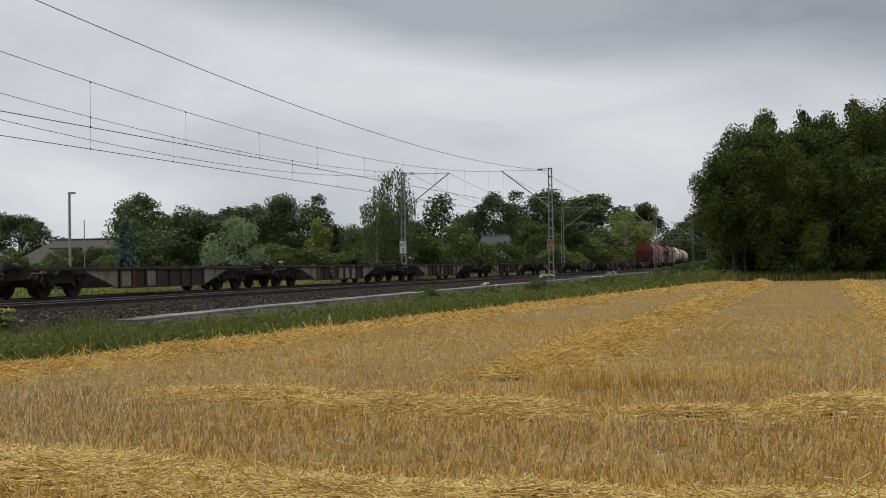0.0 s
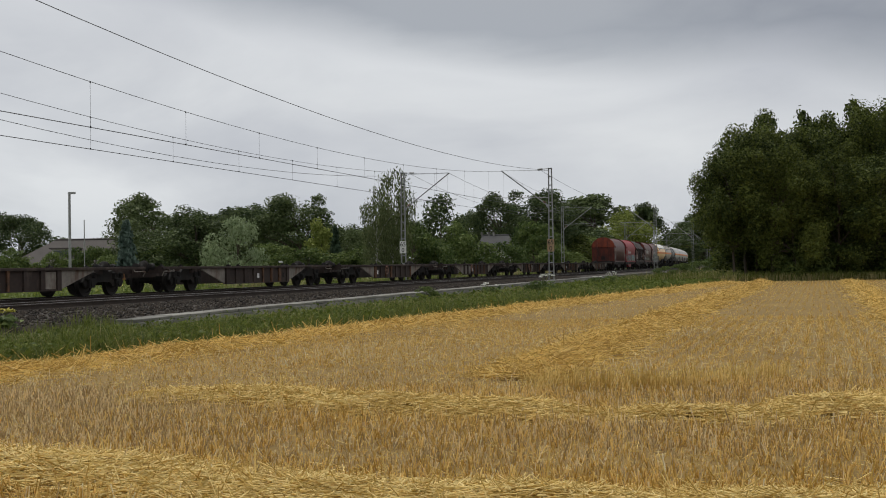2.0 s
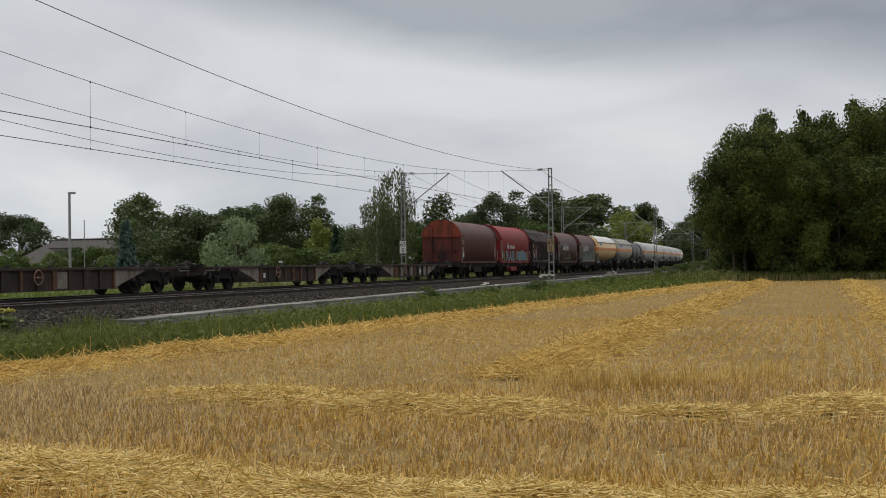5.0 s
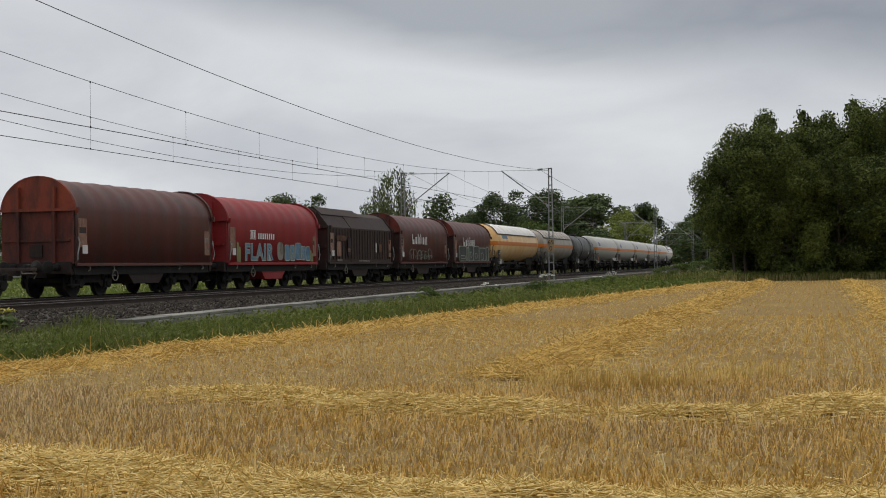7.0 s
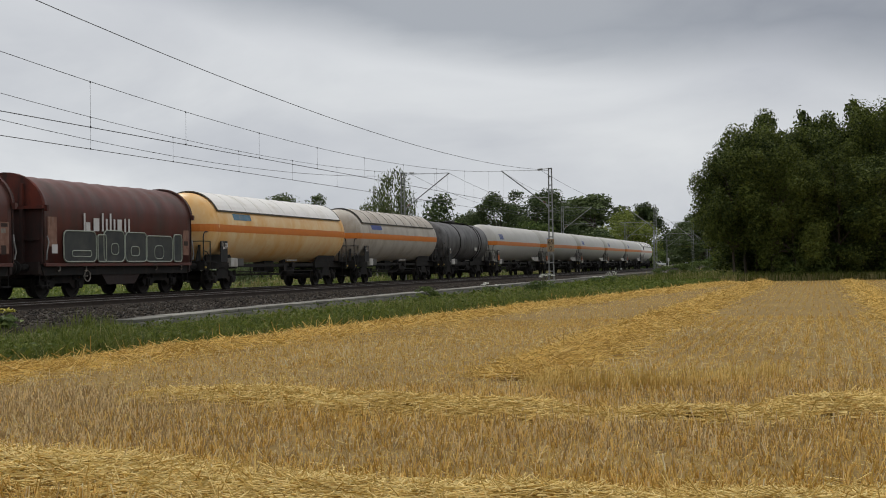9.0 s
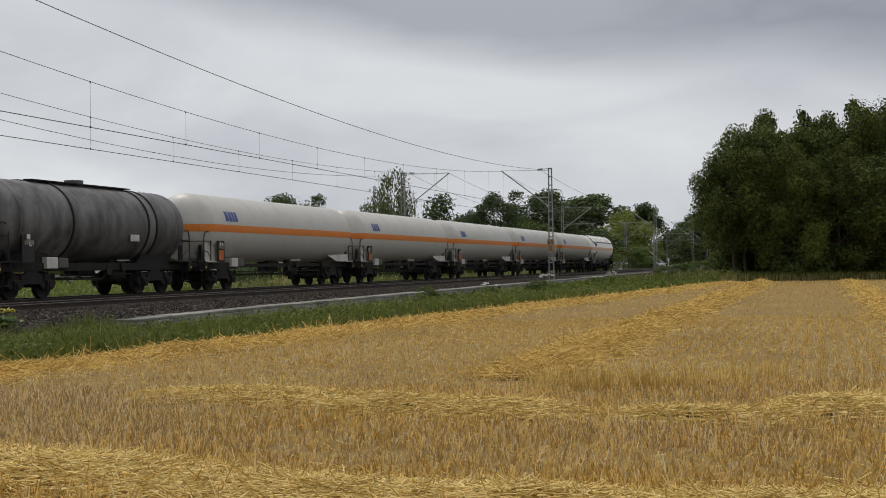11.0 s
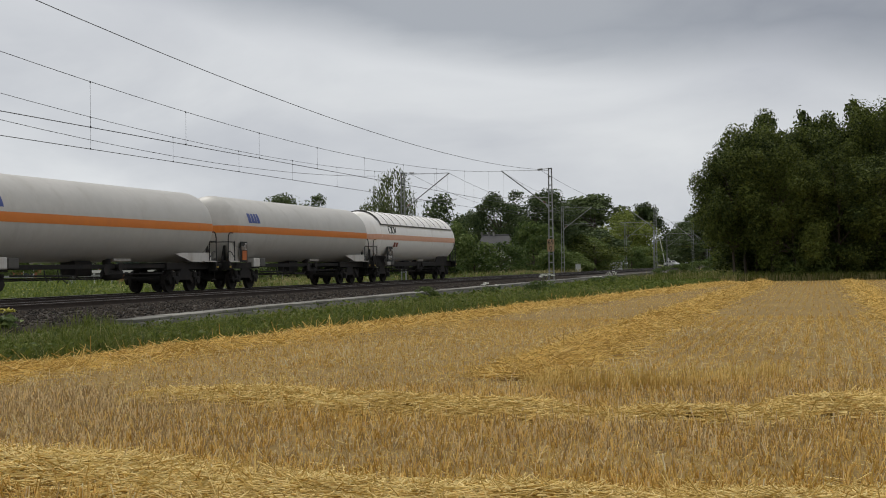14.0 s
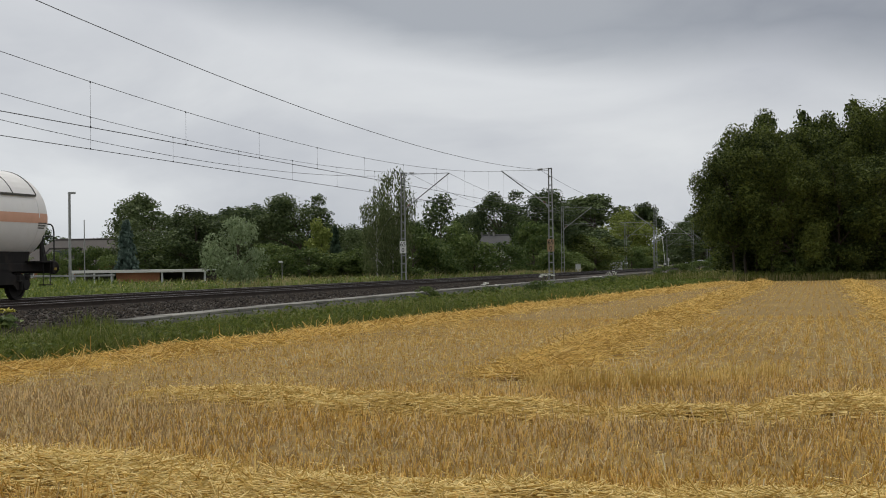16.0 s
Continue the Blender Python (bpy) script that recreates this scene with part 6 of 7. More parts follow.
# swaths of loose straw: centre line, half width, height
EDGE = [tuple(line(s, edge_lat(s) - 1.0)) for s in steps(6, 98, 6)]
SWATHS = {
    "edge": (EDGE, 0.95, 0.17),
    "middle": ([tuple(line(s, 4.08)) for s in steps(17.0, 99, 6)], 0.70, 0.27),
    "right": ([tuple(line(s, -2.2)) for s in steps(33, 104, 8)], 0.75, 0.17),
    "cross": ([(-3.9, 15.9), (-2.6, 15.85), (-1.3, 14.75), (0.1, 13.75), (1.24, 13.05), (2.4, 12.75), (3.6, 12.95), (4.9, 13.9), (6.2, 15.0)], 0.62, 0.17),
    "front": ([(-5.4, 11.0), (-4.2, 10.45), (-3.1, 10.0), (-2.0, 9.35), (-0.9, 8.65), (0.2, 8.2), (1.4, 7.9), (2.6, 7.8), (4.2, 7.7)], 0.80, 0.14),
}


def swath_field(x, y):
    """Closeness to the nearest swath, 1 on its middle line to 0 at its edge, and its height there."""
    best, hgt = np.zeros(len(x)), np.zeros(len(x))
    for pts, hw, hh in SWATHS.values():
        for (x0, y0), (x1, y1) in zip(pts, pts[1:]):
            dx, dy = x1 - x0, y1 - y0
            t = np.clip(((x - x0) * dx + (y - y0) * dy) / (dx * dx + dy * dy), 0, 1)
            d = np.hypot(x - x0 - t * dx, y - y0 - t * dy)
            c = np.clip(1 - d / hw, 0, 1)
            hgt = np.where(c > best, hh, hgt)
            best = np.maximum(best, c)
    return best, hgt


def lumps(x, y, f):
    return np.array([noise.noise(Vector((a * f, b * f, 3.0))) for a, b in zip(x, y)])


def wedge(n, y0, y1, power=1.0):
    """Places inside the spread of ground before the eye, evenly by area."""
    y = np.sqrt(rng.uniform(y0 * y0, y1 * y1, n))
    x = rng.uniform(-0.40, 0.40, n) * y + rng.uniform(-0.6, 0.6, n)
    return x, y


# stubble in tufts of a few stalks: tufts, stalks to a tuft, spread, heights, stalk radius
for n, tuft, y0, y1, h0, h1, r, sides in ((13500, 4, 7.2, 16.5, 0.05, 0.135, 0.0042, 3), (74000, 1, 16.5, 36, 0.035, 0.085, 0.0046, 3), (66000, 1, 34, 101, 0.04, 0.08, 0.0075, 3)):
    x, y = wedge(n, y0, y1)
    s, l = track_coords(x, y)
    # drilled rows: along the line in the open field, across on the headland
    head = s < 17.0
    row = np.where(head, 0.145, 0.27)
    across = np.where(head, y * 0.985 + x * 0.17, l)
    snap = np.round(across / row) * row + rng.normal(0, 1, n) * np.where(head, 0.036, 0.042) - across
    x = x + np.where(head, 0.17, NRM[0]) * snap
    y = y + np.where(head, 0.985, NRM[1]) * snap
    s, l = track_coords(x, y)
    near, _ = swath_field(x, y)
    patchy = lumps(x, y, 0.55)
    keep = (l < 12.9 - (s - 17.8) * 0.0696) & (rng.uniform(0, 1, n) > near * 1.3) & (rng.uniform(-1.3, 0.45, n) < np.where(head, 1.0, 0.35) * patchy + 0.1) & (y < 99 + 0.1 * (x - 20).clip(0))
    x, y, patchy = np.repeat(x[keep], tuft), np.repeat(y[keep], tuft), np.repeat(patchy[keep], tuft)
    m = len(x)
    tall = np.repeat(rng.uniform(0.75, 1.25, m // tuft), tuft)
    ox, oy = rng.normal(0, 0.016, m), rng.normal(0, 0.016, m)
    lean = np.c_[rng.normal(0, 0.26, m) + ox * 10, rng.normal(0, 0.26, m) + oy * 10, np.ones(m)]
    lean /= np.linalg.norm(lean, axis=1, keepdims=True)
    stout = rng.uniform(0, 1, m) < 0.15
    ln = rng.uniform(h0, h1, m) * tall * (1 + 0.45 * patchy) * np.where(rng.uniform(0, 1, m) < 0.03, 1.5, 1.0)
    foot, thick = np.c_[x + ox, y + oy, np.full(m, -0.02)], np.where(stout, r * 1.5, r) * rng.uniform(0.7, 1.3, m)
    # patches of weathered, greyer stubble, widest on the headland
    grey = lumps(x, y, 0.16) * 0.8 + np.where(np.abs(y - 14.5) < 5, 0.08, -0.10) - np.clip(x, -4, 4) * 0.055 + rng.normal(0, 0.2, m) > 0.22
    for pick, mat_, lab in ((~grey, "stubble", "cut golden-brown grain stubble standing in rows"), (grey, "stubble_grey", "weathered grey-brown grain stubble standing in rows")):
        stems("stubble", foot[pick], lean[pick], ln[pick], thick[pick], mat_, lab, "stubble", sides)

# a ragged band of taller stalks left standing where the rows meet the headland
m = 850
k = rng.integers(0, 3, m)
bend_pts = np.array([(1.0, 15.9), (2.2, 15.7), (3.1, 15.9), (4.7, 17.4)])
f = rng.uniform(0, 1, m)
q = bend_pts[k] + (bend_pts[k + 1] - bend_pts[k]) * f[:, None]
depth = np.abs(rng.normal(0, 0.55, m))
q = np.c_[q[:, 0] + 0.3 * depth + rng.normal(0, 0.03, m), q[:, 1] + depth]
lean = np.c_[rng.normal(0.05, 0.22, m), rng.normal(-0.05, 0.2, m), np.ones(m)]
lean /= np.linalg.norm(lean, axis=1, keepdims=True)
stems("stubble", np.c_[q, np.full(m, -0.02)], lean, rng.uniform(0.13, 0.30, m) * (1 + 0.4 * lumps(q[:, 0], q[:, 1], 1.6)) * np.where(k == 2, 0.8, 1.0), rng.uniform(0.0035, 0.0065, m), "straw", "taller ragged golden stubble at the edge of the headland", "stubble", 3)

# bleached stalks standing singly among the stubble
m = 5200
x, y = wedge(m, 7.5, 30)
s, l = track_coords(x, y)
keep = (l < 12.7 - (s - 17.8) * 0.0696) & (rng.uniform(-0.5, 0.5, m) < lumps(x, y, 0.7) + 0.1)
x, y = x[keep], y[keep]
m = len(x)
lean = np.c_[rng.normal(0, 0.3, m), rng.normal(-0.1, 0.3, m), np.ones(m)]
lean /= np.linalg.norm(lean, axis=1, keepdims=True)
stems("bleached_stubble", np.c_[x, y, np.full(m, -0.01)], lean, rng.uniform(0.07, 0.17, m), rng.uniform(0.0035, 0.0062, m), "straw_pale", "bleached pale stalks standing among the stubble", "stubble", 3)

# short broken straws littering the ground between the rows
x, y = wedge(17000, 7.2, 34)
x2, y2 = wedge(9000, 33, 101)
x, y = np.r_[x, x2], np.r_[y, y2]
s, l = track_coords(x, y)
keep = (l < 12.9 - (s - 17.8) * 0.0696) & (y < 98.5 + 0.1 * (x - 20).clip(0)) & (rng.uniform(-0.8, 0.8, len(x)) < lumps(x, y, 0.4) + 0.35)
x, y = x[keep], y[keep]
m = len(x)
turn, tilt = rng.uniform(0, 2 * math.pi, m), np.abs(rng.normal(0.08, 0.25, m))
lean = np.c_[np.cos(turn) * np.cos(tilt), np.sin(turn) * np.cos(tilt), np.sin(tilt)]
stems("straw_litter", np.c_[x, y, rng.uniform(0.005, 0.06, m)], lean, rng.uniform(0.04, 0.15, m), (0.0026 + 0.00009 * (y - 7)) * rng.uniform(0.7, 1.4, m), "straw", "short broken pale straws strewn between the stubble", "straw", 3)

for nm, (pts, hw, hh) in SWATHS.items():
    pts = np.array(pts)
    seg = np.hypot(*np.diff(pts, axis=0).T)
    n = {"edge": 34000, "middle": 26000, "right": 6000, "cross": 19000, "front": 21000}[nm]
    mid = (pts[:-1] + pts[1:]) / 2
    dist = np.hypot(mid[:, 0], mid[:, 1])
    wgt = seg / dist ** (1.1 if nm in ("edge", "middle", "right") else 0.0)
    k = rng.choice(len(seg), n, p=wgt / wgt.sum())
    t = rng.uniform(0, 1, n)
    a, b = pts[k], pts[k + 1]
    p = a + (b - a) * t[:, None]
    d = (b - a) / seg[k][:, None]
    off = np.clip(rng.normal(0, 0.52, n), -1.7, 1.7)
    lump = lumps(p[:, 0], p[:, 1], 0.9)
    wob = lumps(p[:, 0] + 50, p[:, 1], 0.5) * 0.2
    p = p + np.c_[-d[:, 1], d[:, 0]] * ((off + wob) * hw)[:, None]
    z = np.clip(1 - np.abs(off) / 1.3, 0.03, 1) ** 0.8 * hh * (0.9 + 0.75 * lump) * rng.uniform(0.75 if nm in ("cross", "front") else 0.3, 1.0, n)
    # the ends of a swath run out thin
    ends = np.minimum(np.hypot(*(p - pts[0]).T), np.hypot(*(p - pts[-1]).T))
    z = np.maximum(z * np.clip(0.25 + ends / 2.5, 0, 1), 0.01)
    far = np.hypot(p[:, 0], p[:, 1])
    turn = rng.uniform(0, 2 * math.pi, n)
    flat = nm in ("cross", "front")
    tilt = np.where(rng.uniform(0, 1, n) < 0.06, rng.normal(0.2, 0.55, n), rng.normal(0.0, 0.12 if flat else 0.26, n))
    lean = np.c_[np.cos(turn) * np.cos(tilt), np.sin(turn) * np.cos(tilt), np.sin(tilt)]
    ln = rng.uniform(0.10, 0.36 if flat else 0.5, n)
    rad = (0.0050 if flat else 0.0042) + 0.00014 * np.clip(far - 9, 0, 60)
    foot = np.c_[p, z + 0.01] - lean * ln[:, None] / 2
    foot[:, 2] = np.maximum(foot[:, 2], 0.005)
    stems("loose_straw", foot, lean, ln, rad * rng.uniform(0.7, 1.3, n), "straw" if flat else "straw_gold", "swath of loose pale yellow straw lying on stubble" if flat else "long swath of loose golden straw on stubble", "straw", 3 if nm in ("cross", "front") else 4)
    # the heap beneath the loose stalks; its darker colour stands for shade in the gaps
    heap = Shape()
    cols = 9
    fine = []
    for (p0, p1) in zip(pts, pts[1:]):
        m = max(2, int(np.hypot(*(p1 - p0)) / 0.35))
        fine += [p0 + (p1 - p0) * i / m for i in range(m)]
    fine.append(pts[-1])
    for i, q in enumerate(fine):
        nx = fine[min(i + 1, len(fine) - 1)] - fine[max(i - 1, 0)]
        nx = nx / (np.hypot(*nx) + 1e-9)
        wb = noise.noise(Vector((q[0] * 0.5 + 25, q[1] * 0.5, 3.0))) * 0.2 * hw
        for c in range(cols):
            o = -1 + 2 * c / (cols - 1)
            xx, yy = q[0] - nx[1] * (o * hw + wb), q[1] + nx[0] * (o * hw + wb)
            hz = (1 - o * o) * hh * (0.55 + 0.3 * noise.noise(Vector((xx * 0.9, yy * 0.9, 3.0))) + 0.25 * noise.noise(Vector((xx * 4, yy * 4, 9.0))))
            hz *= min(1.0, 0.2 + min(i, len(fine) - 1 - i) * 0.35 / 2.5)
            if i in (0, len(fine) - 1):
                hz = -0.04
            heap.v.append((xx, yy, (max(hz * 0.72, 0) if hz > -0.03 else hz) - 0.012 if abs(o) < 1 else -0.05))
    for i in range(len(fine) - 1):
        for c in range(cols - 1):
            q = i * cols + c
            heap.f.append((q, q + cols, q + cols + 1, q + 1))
    tagged(part("straw_heap", heap, "straw_bed"), "matted bed of a straw swath, darkened for shade between stalks", "straw", kind="stuff")


def blades(name, pos, height, width, material, label, category, bend=0.35):
    """Grass blades: a bent strip tapering to a tip."""
    n = len(pos)
    a = rng.uniform(0, 2 * math.pi, n)
    side = np.c_[np.cos(a), np.sin(a), np.zeros(n)] * width[:, None] / 2
    out = np.c_[-np.sin(a), np.cos(a), np.zeros(n)] * (height * rng.normal(0, bend, n))[:, None]
    v = np.empty((n, 5, 3))
    up = np.c_[np.zeros(n), np.zeros(n), height]
    v[:, 0], v[:, 1] = pos - side, pos + side
    v[:, 2], v[:, 3] = pos + up * 0.6 + out * 0.4 + side * 0.75, pos + up * 0.6 + out * 0.4 - side * 0.75
    v[:, 4] = pos + up * rng.uniform(0.85, 1.0, n)[:, None] + out
    me_v = np.concatenate([v, v[:, 4:5]], axis=1)
    return many(name, me_v, [(0, 1, 2, 3), (3, 2, 4, 5)], material, label, category)


def band(n, s0, s1, lat0, lat1, power=1.0):
    """Places along the line, denser near the eye."""
    s = s0 + (s1 - s0) * rng.uniform(0, 1, n) ** power
    f = rng.uniform(0, 1, n)
    e0 = np.array([lat0(v) if callable(lat0) else lat0 for v in s])
    e1 = np.array([lat1(v) if callable(lat1) else lat1 for v in s])
    l = e0 + (e1 - e0) * f
    return s, l, line(s, l)


def grow(name, n, s0, s1, lat0, lat1, h0, h1, w0, material, label, category, power=1.6, clump=0.5, base=ground_z):
    s, l, p = band(n, s0, s1, lat0, lat1, power)
    patch_ = lumps(p[:, 0], p[:, 1], clump)
    keep = rng.uniform(-0.9, 0.5, n) < patch_ + 0.2
    s, l, p, patch_ = s[keep], l[keep], p[keep], patch_[keep]
    z = np.array([base(a, b) for a, b in zip(s, l)]) - 0.04
    h = rng.uniform(h0, h1, len(s)) * (1 + 0.55 * patch_ + 0.6 * lumps(p[:, 0], p[:, 1], clump * 3.2))
    # trodden short beside the cable trough
    h = h * np.where((s > 27) & (l > 15.2) & (l < 16.6), np.interp(l, [15.4, 16.2], [1.0, 0.45]), 1.0)
    wd = w0 * (1 + np.clip(s - 20, 0, 200) * 0.022) * rng.uniform(0.6, 1.4, len(s))
    blades(name, np.c_[p, z], h, wd, material, label, category, 0.85)


STRIP = "tall rank green grass on the strip beside the track"
grow("long_grass", 70000, 8, 130, lambda s: edge_lat(s) - 0.05, 16.3, 0.14, 0.34, 0.011, "grass", STRIP, "grass")
grow("long_grass", 20000, 8, 60, lambda s: edge_lat(s) - 0.1, lambda s: edge_lat(s) + 1.9, 0.30, 0.54, 0.011, "grass", STRIP, "grass")
grow("dry_grass", 9000, 40, 135, lambda s: edge_lat(s) + 0.4, 16.2, 0.15, 0.36, 0.011, "dry", "dry straw-coloured grass among the green strip", "grass")
grow("long_grass", 18000, 4, 27.5, 13.5, 17.4, 0.20, 0.40, 0.011, "grass", STRIP, "grass", 1.0)
grow("long_grass", 12000, 95, 215, 8.0, 16.0, 0.30, 0.7, 0.014, "grass", STRIP, "grass", 1.0)
grow("dry_grass", 5000, 100, 215, 8.5, 16.0, 0.35, 0.8, 0.014, "dry", "dry straw-coloured grass among the green strip", "grass", 1.0)
grow("long_grass", 16000, 14, 125, lambda s: edge_lat(s) + 0.6, 16.3, 0.12, 0.34, 0.011, "meadow", STRIP, "grass")
grow("dry_grass", 7000, 10, 70, lambda s: edge_lat(s) + 0.1, 16.0, 0.2, 0.45, 0.010, "dry", "dry straw-coloured grass among the green strip", "grass")
# low leafy weeds among the grass of the strip
s, l, p = band(42000, 9, 120, lambda s: edge_lat(s) + 0.05, 15.9, 1.7)
keep = rng.uniform(-0.6, 0.5, 42000) < lumps(p[:, 0], p[:, 1], 1.1)
s, l, p = s[keep], l[keep], p[keep]
z = np.array([ground_z(a, b) for a, b in zip(s, l)]) + rng.uniform(0.03, 0.30, len(s))
many("leafy_weeds", leaf_sprays(np.c_[p, z], rng.normal(0, 0.5, (len(s), 3)) + (0, -0.4, 0.8), (0.035 + 0.0010 * s) * rng.uniform(0.7, 1.4, len(s)), rng, 1.6), [(0, 1, 2, 3)], "leaf_weed", "low leafy green weeds among the strip's grass", "weeds")
MEADOW = "bright green meadow grass behind the railway line"
grow("meadow_grass", 52000, 14, 150, 30.3, 44, 0.25, 0.6, 0.018, "meadow", MEADOW, "grass", 1.3, 0.3)
grow("meadow_grass", 30000, 20, 160, 40, 66, 0.3, 0.6, 0.03, "meadow", MEADOW, "grass", 1.1, 0.3)
grow("dry_grass", 8000, 60, 170, 30.5, 38, 0.35, 0.8, 0.02, "dry", "dry straw-coloured grass behind the line", "grass", 1.0)
# undergrowth at the foot of the wood
ux = rng.uniform(17, 60, 9000)
uy = 99.3 + 0.12 * (ux - 20) + rng.uniform(0.0, 3.4, 9000)
blades("wood_edge_grass", np.c_[ux, uy, np.zeros(9000)], rng.uniform(0.35, 1.0, 9000), rng.uniform(0.02, 0.05, 9000), "grass", "rank grass and weeds at the foot of the wood", "grass")
ux = rng.uniform(17, 60, 3500)
uy = 99.2 + 0.12 * (ux - 20) + rng.uniform(0.0, 1.5, 3500)
blades("wood_edge_dry_grass", np.c_[ux, uy, np.zeros(3500)], rng.uniform(0.3, 0.8, 3500), rng.uniform(0.02, 0.05, 3500), "dry", "dry brown grass at the foot of the wood", "grass")

# leafy clumps in the meadow
s, l, p = band(26000, 16, 130, 30.6, 40, 1.3)
keep = rng.uniform(-0.45, 0.45, 26000) < lumps(p[:, 0], p[:, 1], 0.45)
s, l, p = s[keep], l[keep], p[keep]
hump = 0.25 + 0.5 * np.clip(0.3 + lumps(p[:, 0], p[:, 1], 0.45), 0, 1)
z = np.array([ground_z(a, b) for a, b in zip(s, l)]) + rng.uniform(0.05, 1.0, len(s)) * hump
many("meadow_herbs", leaf_sprays(np.c_[p, z], rng.normal(0, 0.5, (len(s), 3)) + (0, -0.4, 0.8), (0.05 + 0.0008 * s) * rng.uniform(0.7, 1.4, len(s)), rng, 1.6), [(0, 1, 2, 3)], "meadow", "leafy bright green herbs in clumps in the meadow", "weeds")

# yellow flower heads in the meadow
s, l, p = band(1000, 18, 110, 30.5, 42, 1.4)
z = np.array([ground_z(a, b) for a, b in zip(s, l)]) + rng.uniform(0.3, 0.65, 1000)
many("yellow_flowers", leaf_sprays(np.c_[p, z], np.tile((0, -0.3, 1.0), (1000, 1)), 0.05 + 0 * s, rng, 1.1), [(0, 1, 2, 3)], "flower_y", "small yellow flowers scattered in the meadow grass", "flowers")


def umbel_plant(x, y, z, height, spread, heads, seed, petal="flower_w"):
    """Tall weed: branching stems, broad leaves low down, flat white flower heads."""
    r = np.random.default_rng(seed)
    w = new("flowering_weed")
    tagged(w, "tall weed with flat white flower heads" if petal == "flower_w" else "leafy weed with small yellow flower heads", "weed", "weeds beside the track")
    w.matrix_basis = Matrix.Translation((x, y, z))
    st = Shape()
    for k in range(heads):
        a, rr = r.uniform(0, 6.28), spread * r.uniform(0.2, 1)
        tip = Vector((math.cos(a) * rr, math.sin(a) * rr, height * r.uniform(0.75, 1.0)))
        st.tube((0, 0, 0), tip * 0.55 + Vector((0, 0, 0.1)), 0.012, 5).tube(tip * 0.55 + Vector((0, 0, 0.1)), tip, 0.009, 5)
        q = np.array(tip) + np.c_[r.normal(0, 0.065, 50), r.normal(0, 0.065, 50), r.normal(0, 0.012, 50)]
        part("flower_head", leaf_mesh("flower_head", leaf_sprays(q, np.tile((0, -0.2, 1.0), (50, 1)), 0.045, r, 1.1), petal), petal, w, "flat white flower head" if petal == "flower_w" else "small yellow flower head")
    part("stem", st, "grass", w)
    q = np.c_[r.normal(0, spread * 0.5, 160), r.normal(0, spread * 0.5, 160), r.uniform(0.02, height * 0.6, 160)]
    part("foliage", leaf_mesh("foliage", leaf_sprays(q, np.tile((0, -0.4, 0.9), (160, 1)), 0.12, r, 1.8), "leaf_bush"), "leaf_bush", w)


for k, (s_, l_, hh, sp, n) in enumerate(((72.0, 15.4, 1.0, 0.6, 6), (61.5, 15.9, 0.55, 0.45, 4), (98.0, 15.5, 0.9, 0.7, 6), (92.0, 15.8, 0.6, 0.5, 3))):
    p = on_line(s_, l_, ground_z(s_, l_) - 0.03)
    umbel_plant(p.x, p.y, p.z, hh, sp, n, 40 + k)
p = on_line(24.4, 17.75, 0.33)
umbel_plant(p.x, p.y, p.z, 0.42, 0.3, 7, 61, "flower_y")
for k, (s_, l_, hh, ww) in enumerate(((50.5, 15.8, 0.62, 0.8), (66.0, 14.6, 0.75, 0.8), (120.0, 14.0, 1.2, 2.2), (140.0, 14.5, 1.5, 3.0), (160.0, 14.0, 1.8, 3.5), (185.0, 13.0, 2.6, 4.5), (205.0, 14.5, 2.0, 4.0))):
    p = on_line(s_, l_, ground_z(s_, l_) - 0.03)
    tree("bush", p.x, p.y, hh, ww, k + 2, p.z)

# ---- ballast stones, sleepers and the cable trough ----
n = 15000
s = 20 + 85 * rng.uniform(0, 1, n) ** 1.5
l = rng.uniform(17.5, 21.2, n)
p = line(s, l)
z = np.interp(l, [17.5, 19.6, 22], [0.34, 0.50, 0.50]) + rng.uniform(-0.01, 0.02, n)
r = rng.uniform(0.022, 0.05, n) * (1 + (s - 20) * 0.006)
octa = np.array([(1, 0, 0), (0, 1, 0), (-1, 0, 0), (0, -1, 0), (0, 0, 1), (0, 0, -1)], float)
v = np.c_[p, z][:, None, :] + octa[None] * r[:, None, None] * rng.uniform(0.6, 1.3, (n, 6, 1)) + rng.normal(0, 0.008, (n, 6, 3))
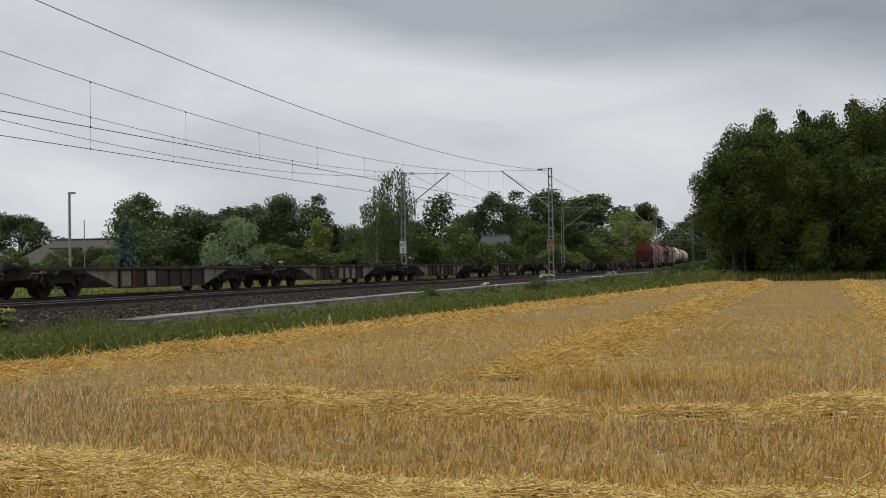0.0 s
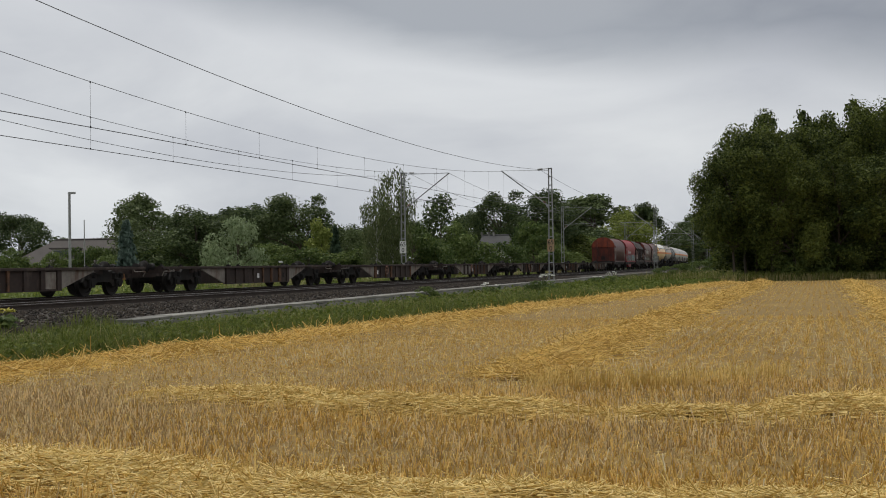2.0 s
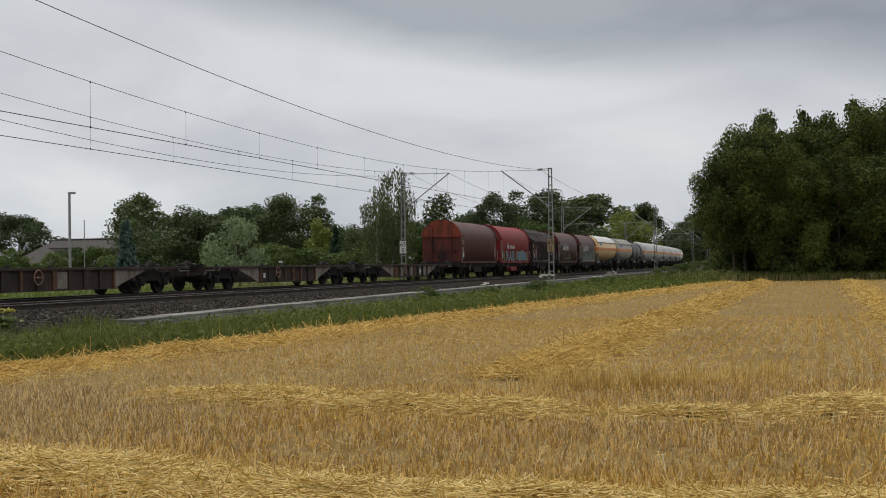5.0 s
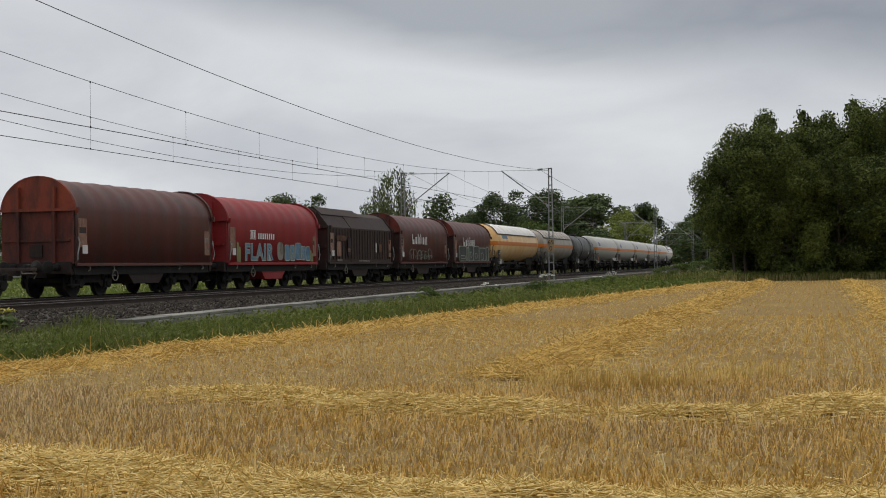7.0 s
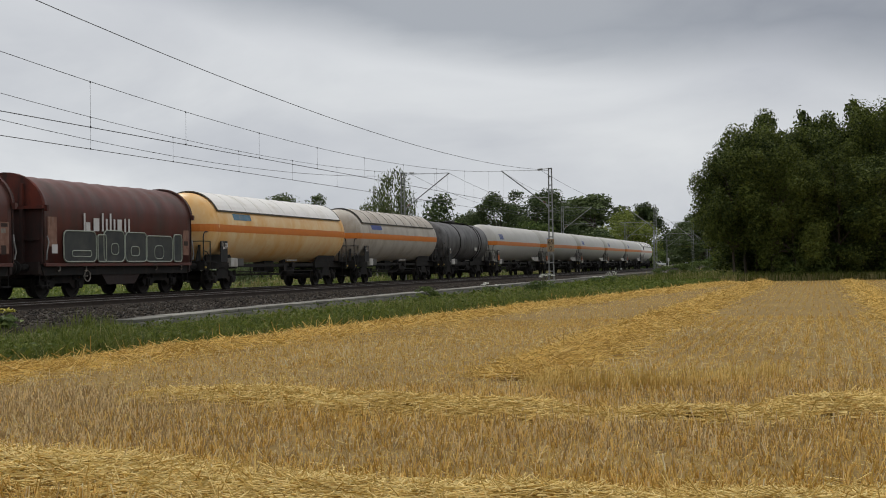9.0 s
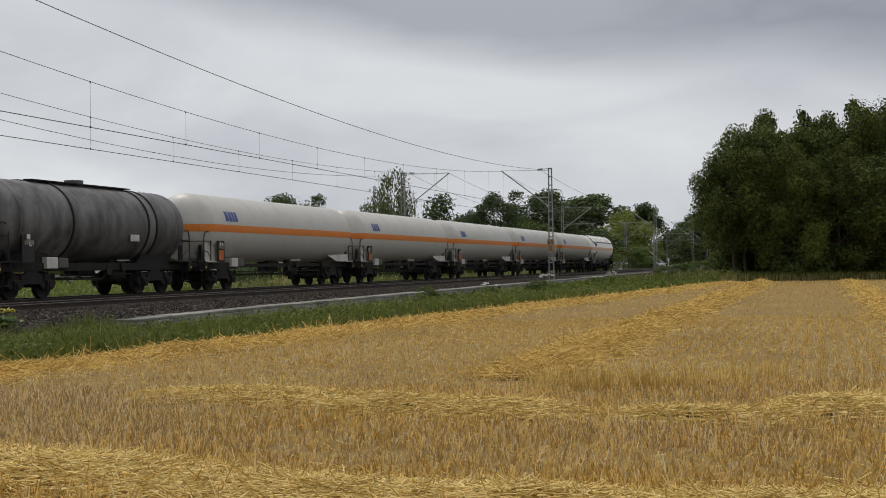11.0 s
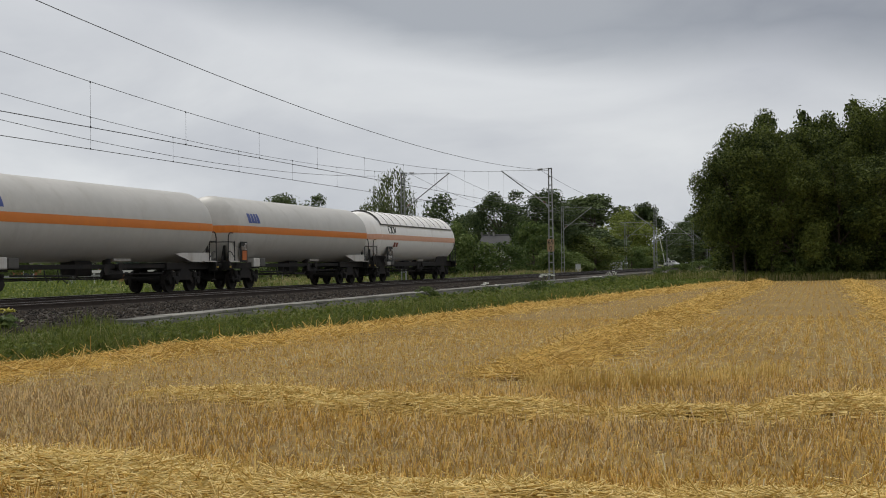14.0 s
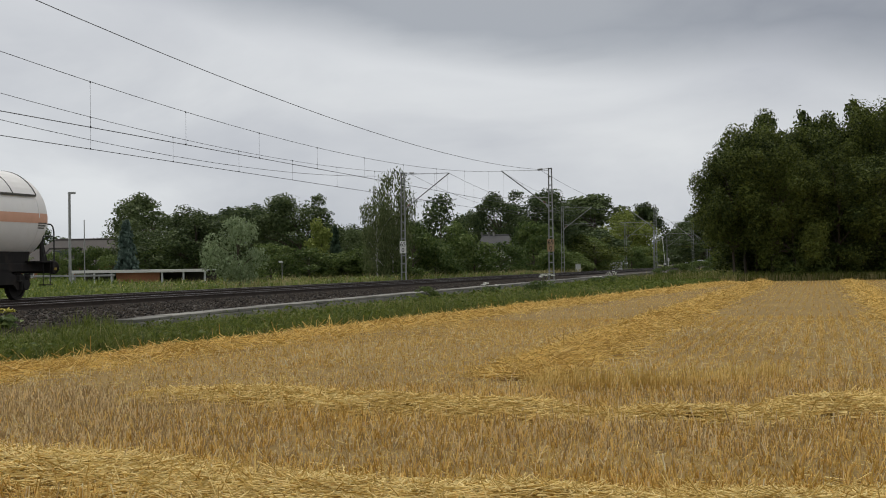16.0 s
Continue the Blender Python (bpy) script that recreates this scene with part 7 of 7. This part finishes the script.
many("ballast_stones", v, [(0, 1, 4), (1, 2, 4), (2, 3, 4), (3, 0, 4), (1, 0, 5), (2, 1, 5), (3, 2, 5), (0, 3, 5)], "ballast", "loose dark grey-brown crushed ballast stones", "ballast")

sleeper_mesh = Shape().prism([(-1.3, -0.16), (1.3, -0.16), (1.3, 0.0), (1.25, 0.03), (-1.25, 0.03), (-1.3, 0.0)], "x", -0.13, 0.13).mesh("sleeper")
sleeper_mesh.materials.append(M["sleeper"])
tracks = [o for o in scene.objects if o.name.startswith("track") and o.type == "EMPTY"]
for tr, centre in zip(sorted(tracks, key=lambda o: o.name), (NEAR, FAR)):
    for k in range(170):
        s_ = 12 + k * 0.62
        part("sleeper", sleeper_mesh, "sleeper", tr, at=Matrix.Translation(on_line(s_, centre, 0.478)) @ Matrix.Rotation(heading(s_), 4, "Z"))

trough = tagged(new("cable_trough"), "low concrete cable trough with loose cover slabs", "cable trough", kind="structure")
slab = Shape().prism([(-0.28, -0.035), (0.28, -0.035), (0.29, 0.03), (0.27, 0.045), (-0.27, 0.045), (-0.29, 0.03)], "x", -0.49, 0.49).mesh("cover_slab")
side_wall = Shape().box(-0.497, -0.30, -0.40, 0.497, 0.30, -0.04, 0.02).mesh("trough_block")
for me in (slab, side_wall):
    me.materials.append(M["concrete"])
rnd = random.Random(9)
for k in range(120):
    s_ = 28.5 + k
    base = on_line(s_, 16.75, trough_z(s_) - 0.045)
    rise = math.atan2(trough_z(s_ + 0.5) - trough_z(s_ - 0.5), 1.0)
    m = Matrix.Translation(base) @ Matrix.Rotation(heading(s_), 4, "Z") @ Matrix.Rotation(-rise, 4, "Y")
    part("trough_block", side_wall, "concrete", trough, at=m)
    part("cover_slab", slab, "concrete", trough, at=m @ Matrix.Translation((rnd.uniform(-0.004, 0.004), rnd.uniform(-0.02, 0.02), rnd.uniform(0, 0.012))) @ Matrix.Rotation(rnd.uniform(-0.012, 0.012), 4, "Z") @ Matrix.Rotation(rnd.uniform(-0.012, 0.012), 4, "X"))


motions()
